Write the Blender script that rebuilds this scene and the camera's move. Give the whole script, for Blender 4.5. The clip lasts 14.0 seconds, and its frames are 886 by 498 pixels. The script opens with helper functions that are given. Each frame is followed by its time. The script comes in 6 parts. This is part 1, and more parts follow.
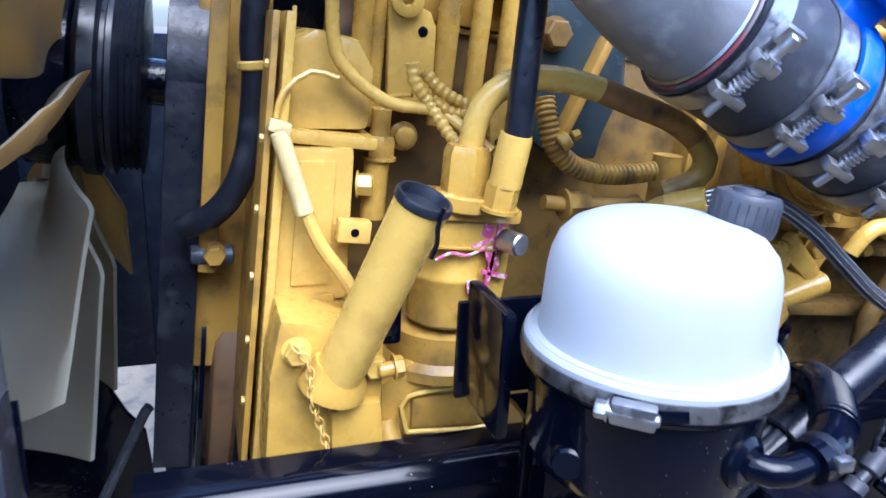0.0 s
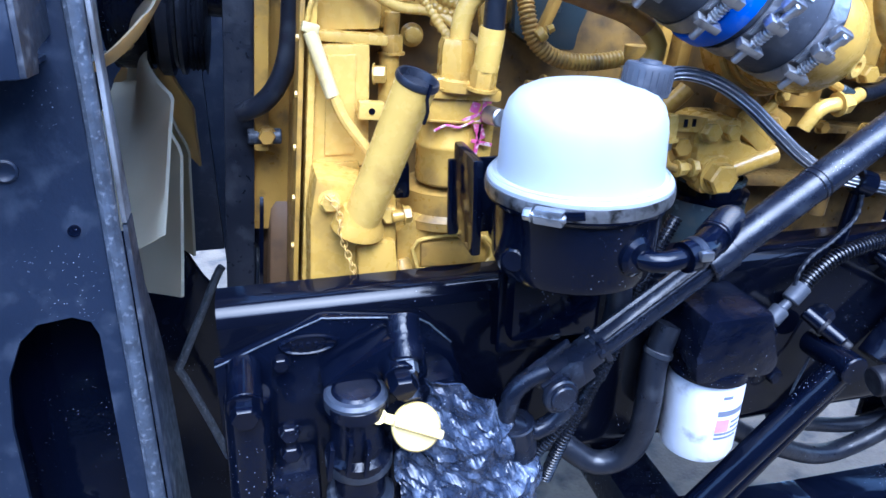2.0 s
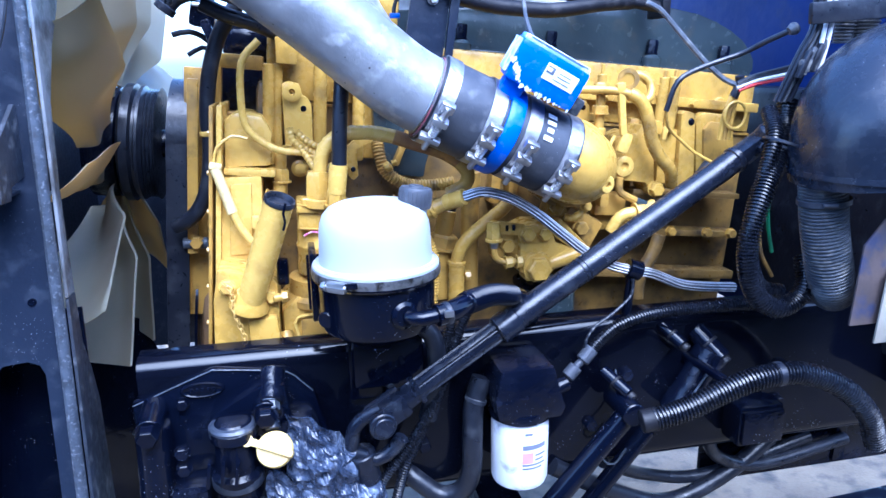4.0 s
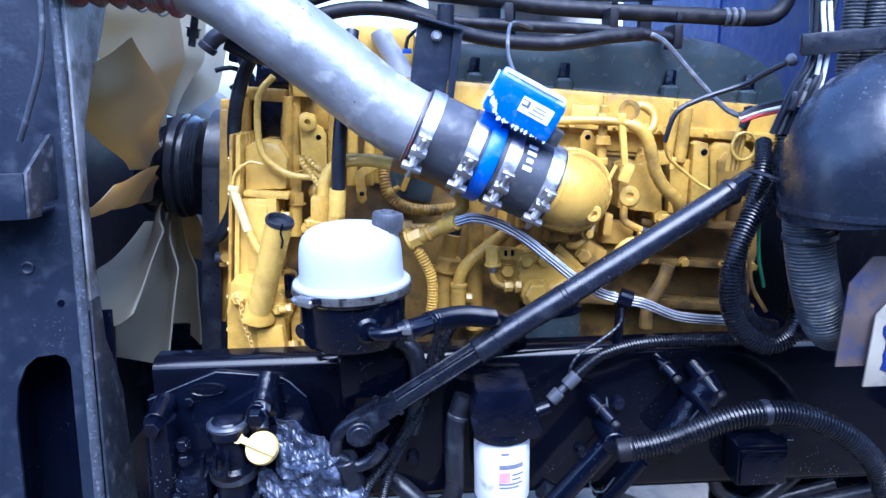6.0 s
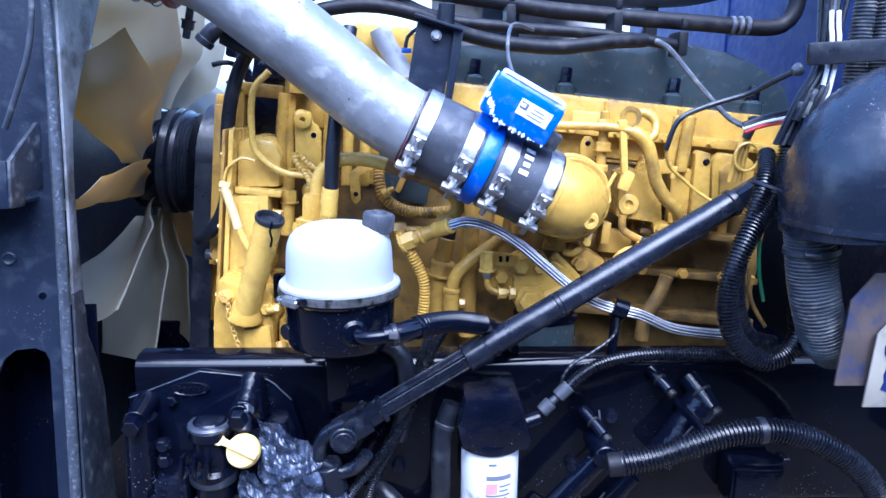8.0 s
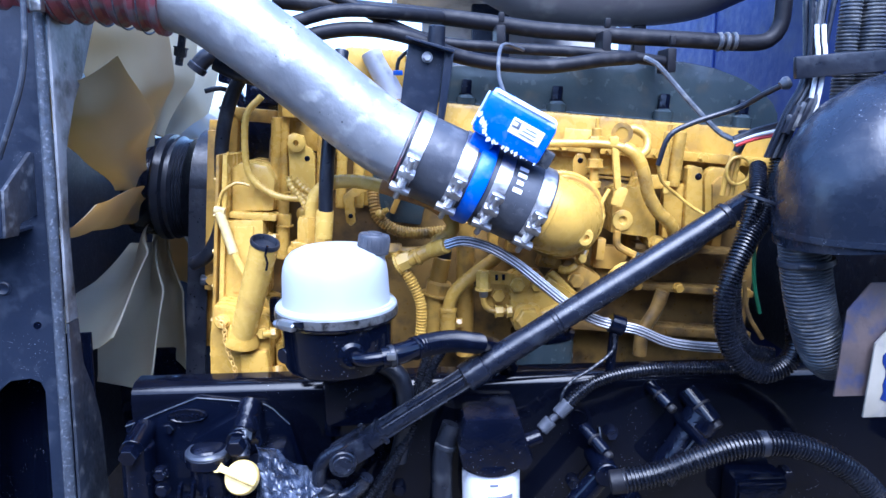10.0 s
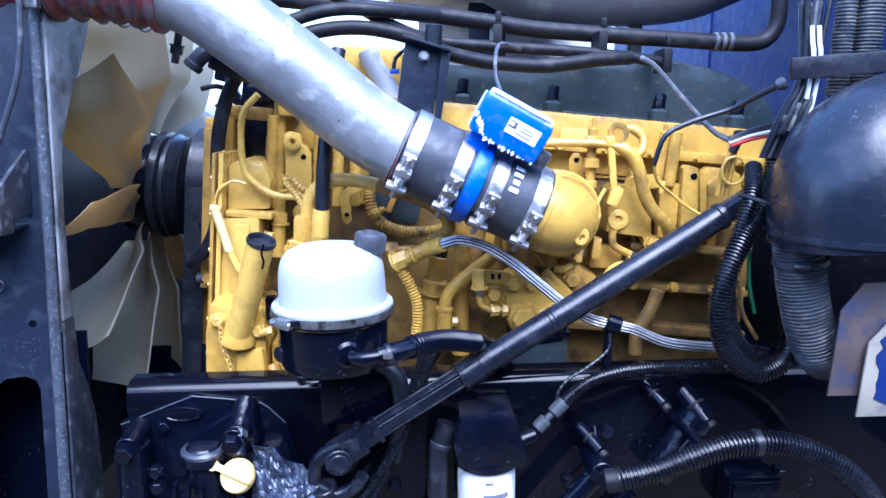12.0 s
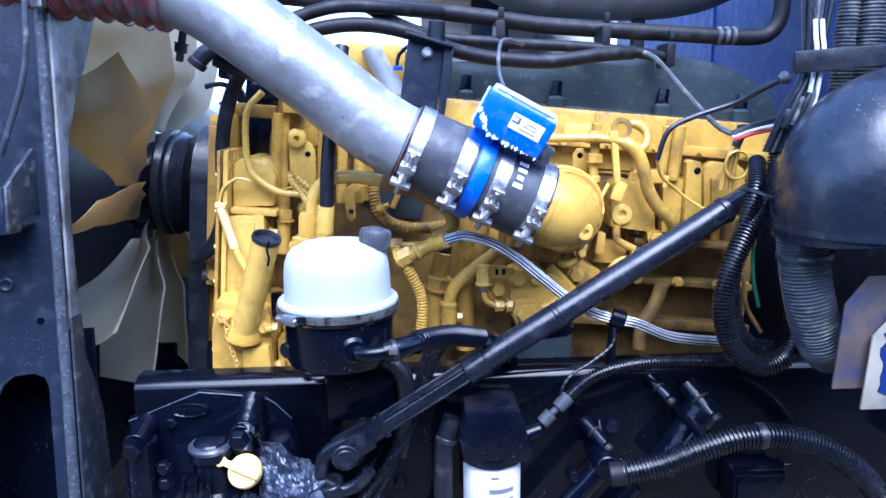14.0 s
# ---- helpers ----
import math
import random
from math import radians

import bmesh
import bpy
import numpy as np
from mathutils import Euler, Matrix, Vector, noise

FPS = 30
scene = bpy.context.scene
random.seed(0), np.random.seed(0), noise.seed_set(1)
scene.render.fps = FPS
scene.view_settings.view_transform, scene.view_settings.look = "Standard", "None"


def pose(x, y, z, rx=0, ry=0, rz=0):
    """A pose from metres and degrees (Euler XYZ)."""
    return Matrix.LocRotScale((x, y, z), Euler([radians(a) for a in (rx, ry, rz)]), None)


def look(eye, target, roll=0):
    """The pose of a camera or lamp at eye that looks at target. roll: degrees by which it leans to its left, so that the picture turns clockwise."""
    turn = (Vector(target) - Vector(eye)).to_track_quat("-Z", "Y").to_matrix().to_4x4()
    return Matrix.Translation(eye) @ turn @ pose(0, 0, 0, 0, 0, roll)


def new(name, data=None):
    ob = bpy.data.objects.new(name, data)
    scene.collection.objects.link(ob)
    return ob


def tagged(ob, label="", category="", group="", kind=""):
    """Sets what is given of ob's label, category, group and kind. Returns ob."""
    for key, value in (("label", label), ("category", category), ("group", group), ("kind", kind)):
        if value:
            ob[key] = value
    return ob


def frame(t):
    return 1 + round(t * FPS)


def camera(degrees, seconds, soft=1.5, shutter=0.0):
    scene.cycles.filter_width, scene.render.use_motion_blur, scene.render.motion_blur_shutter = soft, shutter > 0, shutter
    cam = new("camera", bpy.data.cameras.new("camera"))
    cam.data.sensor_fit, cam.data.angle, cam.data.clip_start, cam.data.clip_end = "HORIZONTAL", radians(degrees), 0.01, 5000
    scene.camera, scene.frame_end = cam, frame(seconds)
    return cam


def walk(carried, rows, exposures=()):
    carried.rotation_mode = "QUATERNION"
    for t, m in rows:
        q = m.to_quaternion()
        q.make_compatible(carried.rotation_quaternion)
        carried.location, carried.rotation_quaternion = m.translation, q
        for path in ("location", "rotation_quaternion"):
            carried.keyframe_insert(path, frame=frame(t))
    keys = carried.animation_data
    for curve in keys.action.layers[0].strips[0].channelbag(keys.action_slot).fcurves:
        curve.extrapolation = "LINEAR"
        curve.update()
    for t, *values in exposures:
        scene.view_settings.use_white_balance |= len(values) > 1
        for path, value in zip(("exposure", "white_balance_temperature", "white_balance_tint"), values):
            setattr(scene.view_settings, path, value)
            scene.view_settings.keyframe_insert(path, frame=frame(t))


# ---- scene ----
cam = camera(64.5, 14.0, shutter=0.12)
PATH = [
    (0, (-0.064, -0.109, 1.422), (0.559, 1.693, 0.818), 3.0),
    (0.5, (-0.089, -0.325, 1.464), (0.38, 1.478, 0.737), -0.2),
    (1, (-0.085, -0.315, 1.441), (0.343, 1.457, 0.619), 0.3),
    (1.5, (-0.081, -0.318, 1.418), (0.316, 1.423, 0.517), 1.2),
    (2, (-0.063, -0.342, 1.433), (0.396, 1.422, 0.61), 0.7),
    (2.5, (0.096, -0.428, 1.466), (0.444, 1.365, 0.65), 0.7),
    (3, (0.178, -0.536, 1.462), (0.442, 1.317, 0.757), -0.7),
    (3.5, (0.144, -0.635, 1.479), (0.536, 1.258, 0.967), -0.5),
    (3.7, (0.129, -0.679, 1.489), (0.541, 1.208, 0.971), -1.0),
    (5.8, (0.348, -0.835, 1.512), (0.464, 1.11, 1.061), -0.8),
    (6, (0.362, -0.83, 1.512), (0.441, 1.117, 1.063), -1.2),
    (6.5, (0.363, -0.826, 1.512), (0.439, 1.126, 1.084), -0.3),
    (7, (0.369, -0.82, 1.507), (0.477, 1.128, 1.067), -0.3),
    (7.5, (0.375, -0.813, 1.504), (0.462, 1.138, 1.075), -0.9),
    (8, (0.381, -0.803, 1.5), (0.453, 1.149, 1.069), 0.5),
    (10.5, (0.38, -0.804, 1.499), (0.468, 1.16, 1.131), -0.9),
    (11, (0.384, -0.798, 1.497), (0.476, 1.164, 1.118), -0.7),
    (11.5, (0.381, -0.8, 1.497), (0.479, 1.161, 1.118), -0.7),
    (12, (0.378, -0.805, 1.502), (0.478, 1.156, 1.121), -0.5),
    (12.5, (0.378, -0.808, 1.504), (0.482, 1.154, 1.129), -0.7),
    (13, (0.378, -0.812, 1.504), (0.479, 1.151, 1.134), -0.7),
    (13.5, (0.379, -0.813, 1.504), (0.475, 1.149, 1.128), -1.9),
    (14, (0.376, -0.81, 1.502), (0.466, 1.149, 1.111), -0.9),
]
walk(cam, [(t, look(eye, target, roll)) for t, eye, target, roll in PATH], [(0, 2.35, 5100, 13), (0.5, 2.2, 5000, 12), (1.6, 2.25, 4900, 12), (2.0, 2.6, 4560, 12), (2.7, 2.8, 4420, 12), (3.3, 2.78, 4450, 13), (5.8, 2.56, 4760, 15), (8.0, 2.54, 4780, 15), (14, 2.52, 4860, 15)])

# ---- light ----
world = bpy.data.worlds.new("sky")
scene.world = world
world.use_nodes = True
wn, wl = world.node_tree.nodes, world.node_tree.links
sky = wn.new("ShaderNodeTexSky")
sky.sky_type, sky.sun_disc = "NISHITA", False
sky.sun_elevation, sky.sun_rotation = radians(58), radians(174)
sky.air_density, sky.dust_density, sky.ozone_density = 1.0, 2.5, 1.5
wn["Background"].inputs["Strength"].default_value = 0.15
wl.new(sky.outputs[0], wn["Background"].inputs[0])
sun = new("sun", bpy.data.lights.new("sun", "SUN"))
sun.data.energy, sun.data.angle, sun.data.color = 1.15, radians(48), (1.0, 0.96, 0.9)
sun.matrix_world = look((0.3, -2.7, 4.4), (0, 0, 0))


# ---- materials ----
def nodes_of(name, rough=0.5, metal=0.0):
    m = bpy.data.materials.new(name)
    m.use_nodes = True
    n, l = m.node_tree.nodes, m.node_tree.links
    b = n["Principled BSDF"]
    b.inputs["Roughness"].default_value, b.inputs["Metallic"].default_value = rough, metal
    return m, n, l, b


def noise_fac(n, l, scale, detail=6.0, low=0.4, high=0.65, coord=None):
    tex, ramp = n.new("ShaderNodeTexNoise"), n.new("ShaderNodeMapRange")
    tex.inputs["Scale"].default_value, tex.inputs["Detail"].default_value = scale, detail
    ramp.inputs["From Min"].default_value, ramp.inputs["From Max"].default_value = low, high
    if coord is not None:
        l.new(coord, tex.inputs["Vector"])
    l.new(tex.outputs["Fac"], ramp.inputs["Value"])
    return ramp.outputs["Result"]


def blend(n, l, fac, a, b):
    mix = n.new("ShaderNodeMix")
    mix.data_type = "RGBA"
    for socket, value in ((mix.inputs[6], a), (mix.inputs[7], b)):
        if isinstance(value, tuple):
            socket.default_value = (*value, 1)
        else:
            l.new(value, socket)
    l.new(fac, mix.inputs[0])
    return mix.outputs[2]


def surface(name, base, other, patch_tone=None, scale=9.0, fine=70.0, rough=(0.3, 0.5), metal=0.0, bump=0.15, patch_range=(0.55, 0.75),
            specks=0.0, speck_colour=(0.30, 0.32, 0.36), coat=0.0, speck_scale=150.0, gloss=0.5):
    """A painted, plastic or metal surface: two tones, patches of grime or painted glint, small specks and fine relief,
    in metres.
    """
    m, n, l, b = nodes_of(name, rough[0], metal)
    at = n.new("ShaderNodeNewGeometry").outputs["Position"]
    colour = blend(n, l, noise_fac(n, l, scale, 5, 0.35, 0.65, at), base, other)
    grain = noise_fac(n, l, fine, 4, 0.3, 0.7, at)
    if patch_tone:
        colour = blend(n, l, noise_fac(n, l, scale * 2.3, 9, *patch_range, at), colour, patch_tone)
    if specks:
        vor, lim = n.new("ShaderNodeTexVoronoi"), n.new("ShaderNodeMath")
        vor.inputs["Scale"].default_value = speck_scale
        l.new(at, vor.inputs["Vector"])
        size = n.new("ShaderNodeMath")
        size.operation = "MULTIPLY"
        l.new(noise_fac(n, l, 13.0, 3, 0.42, 0.75, at), size.inputs[0])
        size.inputs[1].default_value = specks
        lim.operation = "LESS_THAN"
        l.new(vor.outputs["Distance"], lim.inputs[0])
        l.new(size.outputs[0], lim.inputs[1])
        colour = blend(n, l, lim.outputs[0], colour, speck_colour)
    l.new(colour, b.inputs["Base Color"])
    r = n.new("ShaderNodeMapRange")
    r.inputs["To Min"].default_value, r.inputs["To Max"].default_value = rough
    l.new(grain, r.inputs["Value"])
    l.new(r.outputs["Result"], b.inputs["Roughness"])
    if bump:
        bp = n.new("ShaderNodeBump")
        bp.inputs["Strength"].default_value, bp.inputs["Distance"].default_value = bump, 0.002
        l.new(grain, bp.inputs["Height"])
        l.new(bp.outputs["Normal"], b.inputs["Normal"])
    b.inputs["Coat Weight"].default_value = coat
    b.inputs["Specular IOR Level"].default_value = gloss
    return m


YELLOW = surface("engine_yellow_paint", (0.53, 0.328, 0.055), (0.42, 0.252, 0.041), (0.16, 0.096, 0.030), 8, 60, (0.18, 0.4), patch_range=(0.50, 0.78))
YELLOW_PALE = surface("pale_yellow_paint", (0.63, 0.418, 0.090), (0.55, 0.350, 0.064), (0.36, 0.21, 0.045), 8, 60, (0.16, 0.36), patch_range=(0.56, 0.85))
YELLOW_OLD = surface("grimy_yellow_paint", (0.44, 0.262, 0.042), (0.33, 0.187, 0.033), (0.10, 0.065, 0.026), 12, 80, (0.25, 0.55), patch_range=(0.5, 0.75))
# Grimy yellow browned further: the shade low on the engine is in this colour.
GRIME_SHADE = surface("grimy_shaded_block_paint", (0.23, 0.138, 0.032), (0.15, 0.09, 0.024), (0.045, 0.030, 0.015), 10, 80, (0.25, 0.55), patch_range=(0.46, 0.7))
SHELL = surface("dark_plastic_duct", (0.008, 0.011, 0.020), (0.012, 0.016, 0.027), (0.045, 0.05, 0.06), 6, 60, (0.18, 0.34), specks=0.16, gloss=0.42, patch_range=(0.6, 0.85), speck_scale=160)
BOOT = surface("grey_black_boot_rubber", (0.034, 0.038, 0.050), (0.050, 0.055, 0.068), (0.10, 0.104, 0.114), 14, 90, (0.35, 0.55), gloss=0.4, specks=0.10, speck_scale=120)
RAIL_BLACK = surface("chassis_black_paint", (0.0012, 0.0016, 0.0042), (0.0022, 0.0028, 0.0065), (0.006, 0.007, 0.013), 8, 26, (0.06, 0.14), bump=0.06, specks=0.14, patch_range=(0.6, 0.85), gloss=0.24, speck_scale=170)
SLEEVE = surface("pale_cream_sleeve", (0.68, 0.55, 0.25), (0.60, 0.46, 0.18), (0.48, 0.34, 0.11), 20, 90, (0.3, 0.45))
SCUFFED = surface("scuffed_dark_metal", (0.022, 0.027, 0.040), (0.010, 0.013, 0.021), (0.10, 0.105, 0.115), 22, 90, (0.35, 0.55), patch_range=(0.55, 0.75))
RUSTY = surface("rusted_yellow_pipe", (0.40, 0.20, 0.03), (0.16, 0.07, 0.03), (0.06, 0.03, 0.02), 16, 120, (0.5, 0.8))
BLACK = surface("gloss_black_paint", (0.0012, 0.0019, 0.0062), (0.0022, 0.0033, 0.0092), (0.006, 0.008, 0.017), 8, 26, (0.06, 0.18), bump=0.2, specks=0.17, patch_range=(0.6, 0.85), gloss=0.24, speck_scale=190)
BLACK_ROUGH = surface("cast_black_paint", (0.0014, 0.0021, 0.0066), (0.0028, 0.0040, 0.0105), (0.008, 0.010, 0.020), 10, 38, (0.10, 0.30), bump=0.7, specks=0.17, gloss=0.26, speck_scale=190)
PANEL = surface("weathered_black_panel", (0.0082, 0.0120, 0.0235), (0.0110, 0.0152, 0.0280), (0.036, 0.044, 0.062), 16, 160, (0.28, 0.42), specks=0.14, gloss=0.25, patch_range=(0.52, 0.85), speck_scale=240, bump=0.08)
WORN = surface("worn_edge_metal", (0.048, 0.058, 0.078), (0.022, 0.027, 0.038), (0.15, 0.165, 0.19), 70, 220, (0.35, 0.55))
RUBBER = surface("black_rubber", (0.006, 0.0075, 0.013), (0.011, 0.013, 0.020), (0.032, 0.035, 0.043), 12, 90, (0.26, 0.46), gloss=0.4)
CONDUIT = surface("black_corrugated_plastic", (0.0028, 0.0036, 0.007), (0.006, 0.0072, 0.012), (0.04, 0.042, 0.05), 18, 110, (0.18, 0.34), patch_range=(0.64, 0.88), specks=0.10, gloss=0.45)
GREY_DUCT = surface("grey_corrugated_duct", (0.055, 0.062, 0.076), (0.030, 0.036, 0.047), (0.13, 0.13, 0.125), 22, 90, (0.3, 0.5), patch_range=(0.5, 0.7))
PALE_HOSE = surface("pale_grey_hose", (0.52, 0.54, 0.58), (0.42, 0.44, 0.48), (0.20, 0.21, 0.23), 14, 90, (0.25, 0.4))
HOSE = surface("dull_black_hose", (0.0055, 0.0058, 0.0085), (0.010, 0.010, 0.013), (0.030, 0.029, 0.030), 12, 90, (0.42, 0.6), gloss=0.22)
FLANGE = surface("grimy_galvanised_flange", (0.20, 0.21, 0.23), (0.11, 0.115, 0.125), (0.032, 0.031, 0.031), 10, 120, (0.4, 0.6), patch_range=(0.46, 0.66), specks=0.16, speck_colour=(0.5, 0.5, 0.5), speck_scale=260)
GREY_BROWN = surface("grey_brown_metal", (0.13, 0.12, 0.12), (0.09, 0.082, 0.084), (0.22, 0.20, 0.18), 5, 60, (0.3, 0.5))
ALUMINIUM = surface("dull_aluminium_tube", (0.30, 0.31, 0.33), (0.20, 0.21, 0.23), (0.44, 0.45, 0.46), 11, 45, (0.36, 0.6), metal=0.5, bump=0.35, patch_range=(0.56, 0.72), specks=0.17, speck_colour=(0.08, 0.08, 0.09), speck_scale=70)
STEEL = surface("bright_zinc_steel", (0.54, 0.54, 0.55), (0.40, 0.40, 0.41), (0.20, 0.19, 0.19), 20, 120, (0.30, 0.52), metal=1.0)
BLUE = surface("blue_plastic", (0.012, 0.105, 0.62), (0.016, 0.095, 0.52), (0.10, 0.17, 0.42), 26, 80, (0.32, 0.48), patch_range=(0.55, 0.8))
BAND = surface("grimy_band_steel", (0.30, 0.30, 0.31), (0.20, 0.20, 0.20), (0.035, 0.033, 0.03), 30, 160, (0.3, 0.5), metal=0.9, patch_range=(0.46, 0.66))
BLUE_CHIP = surface("chipped_white_primer", (0.75, 0.78, 0.82), (0.55, 0.62, 0.75), None, 60, 200, (0.4, 0.6))
CAB_BLUE = surface("blue_cab_paint", (0.0080, 0.018, 0.100), (0.012, 0.025, 0.122), (0.026, 0.032, 0.07), 4, 40, (0.4, 0.6), gloss=0.15)
SLATE = surface("dark_green_grey_cover", (0.032, 0.045, 0.052), (0.022, 0.033, 0.040), (0.055, 0.058, 0.052), 9, 50, (0.14, 0.30))
WHITE = surface("white_filter_paint", (0.70, 0.71, 0.73), (0.60, 0.61, 0.63), (0.24, 0.23, 0.23), 14, 80, (0.3, 0.45), patch_range=(0.58, 0.78))
LABEL_WHITE = surface("white_label", (0.85, 0.86, 0.88), (0.80, 0.81, 0.83), None, 30, 100, (0.4, 0.5), bump=0.0)
INK = surface("dark_ink", (0.16, 0.17, 0.22), (0.12, 0.13, 0.17), None, 30, 100, (0.5, 0.6), bump=0.0)
RED_INK = surface("red_ink", (0.62, 0.27, 0.27), (0.56, 0.22, 0.22), None, 30, 100, (0.5, 0.6), bump=0.0)
RED = surface("dark_red_silicone", (0.17, 0.035, 0.045), (0.12, 0.028, 0.036), (0.11, 0.095, 0.10), 16, 70, (0.4, 0.6), patch_range=(0.48, 0.62))
PURPLE = surface("purple_marking_paint", (0.42, 0.03, 0.16), (0.55, 0.12, 0.25), (0.62, 0.48, 0.42), 60, 200, (0.5, 0.7), patch_range=(0.5, 0.6))
SATIN = surface("satin_black_paint", (0.0052, 0.0068, 0.0135), (0.0090, 0.0112, 0.0195), (0.028, 0.033, 0.045), 14, 40, (0.20, 0.34), bump=0.2, specks=0.17, gloss=0.36, speck_scale=240)
BLUE_WORN = surface("worn_blue_lid", (0.16, 0.30, 0.80), (0.45, 0.58, 0.86), (0.72, 0.78, 0.88), 22, 90, (0.35, 0.5), patch_range=(0.46, 0.56))
WALL = surface("unseen_dark_wall", (0.016, 0.017, 0.020), (0.011, 0.012, 0.014), (0.008, 0.008, 0.009), 1.5, 30, (0.7, 0.9))
# Pale bluish patches paint the glints of the creased film into its colour.
FILM = surface("glossy_black_film", (0.008, 0.012, 0.026), (0.030, 0.041, 0.074), (0.12, 0.145, 0.21), 18, 90, (0.16, 0.34), bump=0.5, gloss=0.6, patch_range=(0.50, 0.74), specks=0.2, speck_scale=140)
CAP_YELLOW = surface("yellow_plastic_cap", (0.74, 0.55, 0.17), (0.66, 0.47, 0.13), (0.48, 0.34, 0.13), 25, 90, (0.3, 0.45))
CONCRETE = surface("worn_concrete", (0.18, 0.145, 0.098), (0.125, 0.10, 0.068), (0.055, 0.05, 0.042), 5, 90, (0.7, 0.9), bump=0.6, patch_range=(0.5, 0.7))
BROWN = surface("brown_damper_paint", (0.15, 0.088, 0.04), (0.11, 0.065, 0.032), (0.05, 0.034, 0.022), 8, 60, (0.4, 0.6))
BRASS = surface("yellowed_chain", (0.60, 0.38, 0.10), (0.45, 0.27, 0.06), None, 60, 200, (0.35, 0.5))
WIRE_RED = surface("red_wire", (0.5, 0.02, 0.02), (0.42, 0.02, 0.02), None, 40, 100, (0.4, 0.5))
WIRE_GREEN = surface("green_wire", (0.02, 0.15, 0.06), (0.02, 0.11, 0.05), None, 40, 100, (0.4, 0.5))
WIRE_WHITE = surface("white_wire", (0.72, 0.73, 0.72), (0.6, 0.6, 0.6), None, 40, 100, (0.4, 0.5))
SHROUD = surface("pale_grey_shroud", (0.60, 0.60, 0.60), (0.42, 0.43, 0.44), (0.16, 0.16, 0.17), 9, 60, (0.5, 0.7), patch_range=(0.5, 0.8))
FLAP_BLUE = surface("dirty_white_board", (0.29, 0.27, 0.22), (0.21, 0.195, 0.16), (0.07, 0.075, 0.11), 9, 60, (0.5, 0.7), patch_range=(0.55, 0.75))
WOOD_GREY = surface("stained_grey_flap", (0.10, 0.075, 0.068), (0.055, 0.043, 0.043), (0.03, 0.035, 0.08), 11, 60, (0.5, 0.7), patch_range=(0.5, 0.66))


def nylon(name, a, b, glow, through_light):
    m, n, l, p = nodes_of(name, 0.42)
    at = n.new("ShaderNodeNewGeometry").outputs["Position"]
    c = blend(n, l, noise_fac(n, l, 8, 6, 0.35, 0.7, at), a, b)
    tr, mix = n.new("ShaderNodeBsdfTranslucent"), n.new("ShaderNodeMixShader")
    mix.inputs[0].default_value = through_light
    l.new(c, p.inputs["Base Color"])
    tr.inputs["Color"].default_value = (*glow, 1)
    l.new(p.outputs[0], mix.inputs[1])
    l.new(tr.outputs[0], mix.inputs[2])
    l.new(mix.outputs[0], n["Material Output"].inputs[0])
    return m


FAN = nylon("amber_nylon", (0.30, 0.325, 0.285), (0.215, 0.235, 0.21), (0.78, 0.58, 0.24), 0.45)
TANK = nylon("milky_white_plastic", (0.60, 0.63, 0.65), (0.51, 0.54, 0.56), (0.62, 0.65, 0.67), 0.45)


# ---- shapes ----
def V(*a):
    return Vector(a)


def basis(direction):
    """A turn that brings z to the direction."""
    return Vector(direction).to_track_quat("Z", "Y").to_matrix().to_4x4()


def box(centre, size, bevel=0.003, turn=(0, 0, 0), bm=None, taper=None):
    b = bmesh.new()
    bmesh.ops.create_cube(b, size=1)
    for v in b.verts:
        v.co = Vector((v.co.x * size[0], v.co.y * size[1], v.co.z * size[2]))
        if taper and v.co.z > 0:
            v.co.x, v.co.y = v.co.x * taper[0], v.co.y * taper[1]
    if bevel:
        bmesh.ops.bevel(b, geom=b.edges[:], offset=min(bevel, 0.45 * min(size)), segments=2, affect="EDGES", profile=0.6)
    bmesh.ops.transform(b, matrix=pose(*centre, *turn), verts=b.verts[:])
    return merge(bm, b)


def merge(bm, b):
    if bm is None:
        return b
    me = bpy.data.meshes.new("t")
    b.to_mesh(me)
    b.free()
    bm.from_mesh(me)
    bpy.data.meshes.remove(me)
    return bm


def lathe(profile, start, direction, segs=32, bm=None):
    """Turns rows of (radius, way along) about an axis; a radius of 0 closes it."""
    b, rings = bmesh.new(), []
    for r, h in profile:
        if r < 1e-6:
            rings.append([b.verts.new((0, 0, h))])
        else:
            rings.append([b.verts.new((r * math.cos(2 * math.pi * k / segs), r * math.sin(2 * math.pi * k / segs), h)) for k in range(segs)])
    for p, q in zip(rings, rings[1:]):
        for k in range(segs):
            k2 = (k + 1) % segs
            f = [p[k % len(p)], p[k2 % len(p)], q[k2 % len(q)], q[k % len(q)]]
            f = list(dict.fromkeys(f))
            if len(f) > 2:
                b.faces.new(f)
    bmesh.ops.transform(b, matrix=Matrix.Translation(start) @ basis(direction), verts=b.verts[:])
    bmesh.ops.recalc_face_normals(b, faces=b.faces[:])
    return merge(bm, b)


def rod(a, b, r, r2=None, segs=20, round_end=0.002, bm=None):
    """A closed cylinder or cone between two points with slightly rounded ends."""
    a, b = Vector(a), Vector(b)
    h, r2 = (b - a).length, r if r2 is None else r2
    e = min(round_end, 0.3 * r, 0.3 * r2, 0.3 * h)
    return lathe([(0, 0), (r - e, 0), (r, e), (r2, h - e), (r2 - e, h), (0, h)], a, b - a, segs, bm)


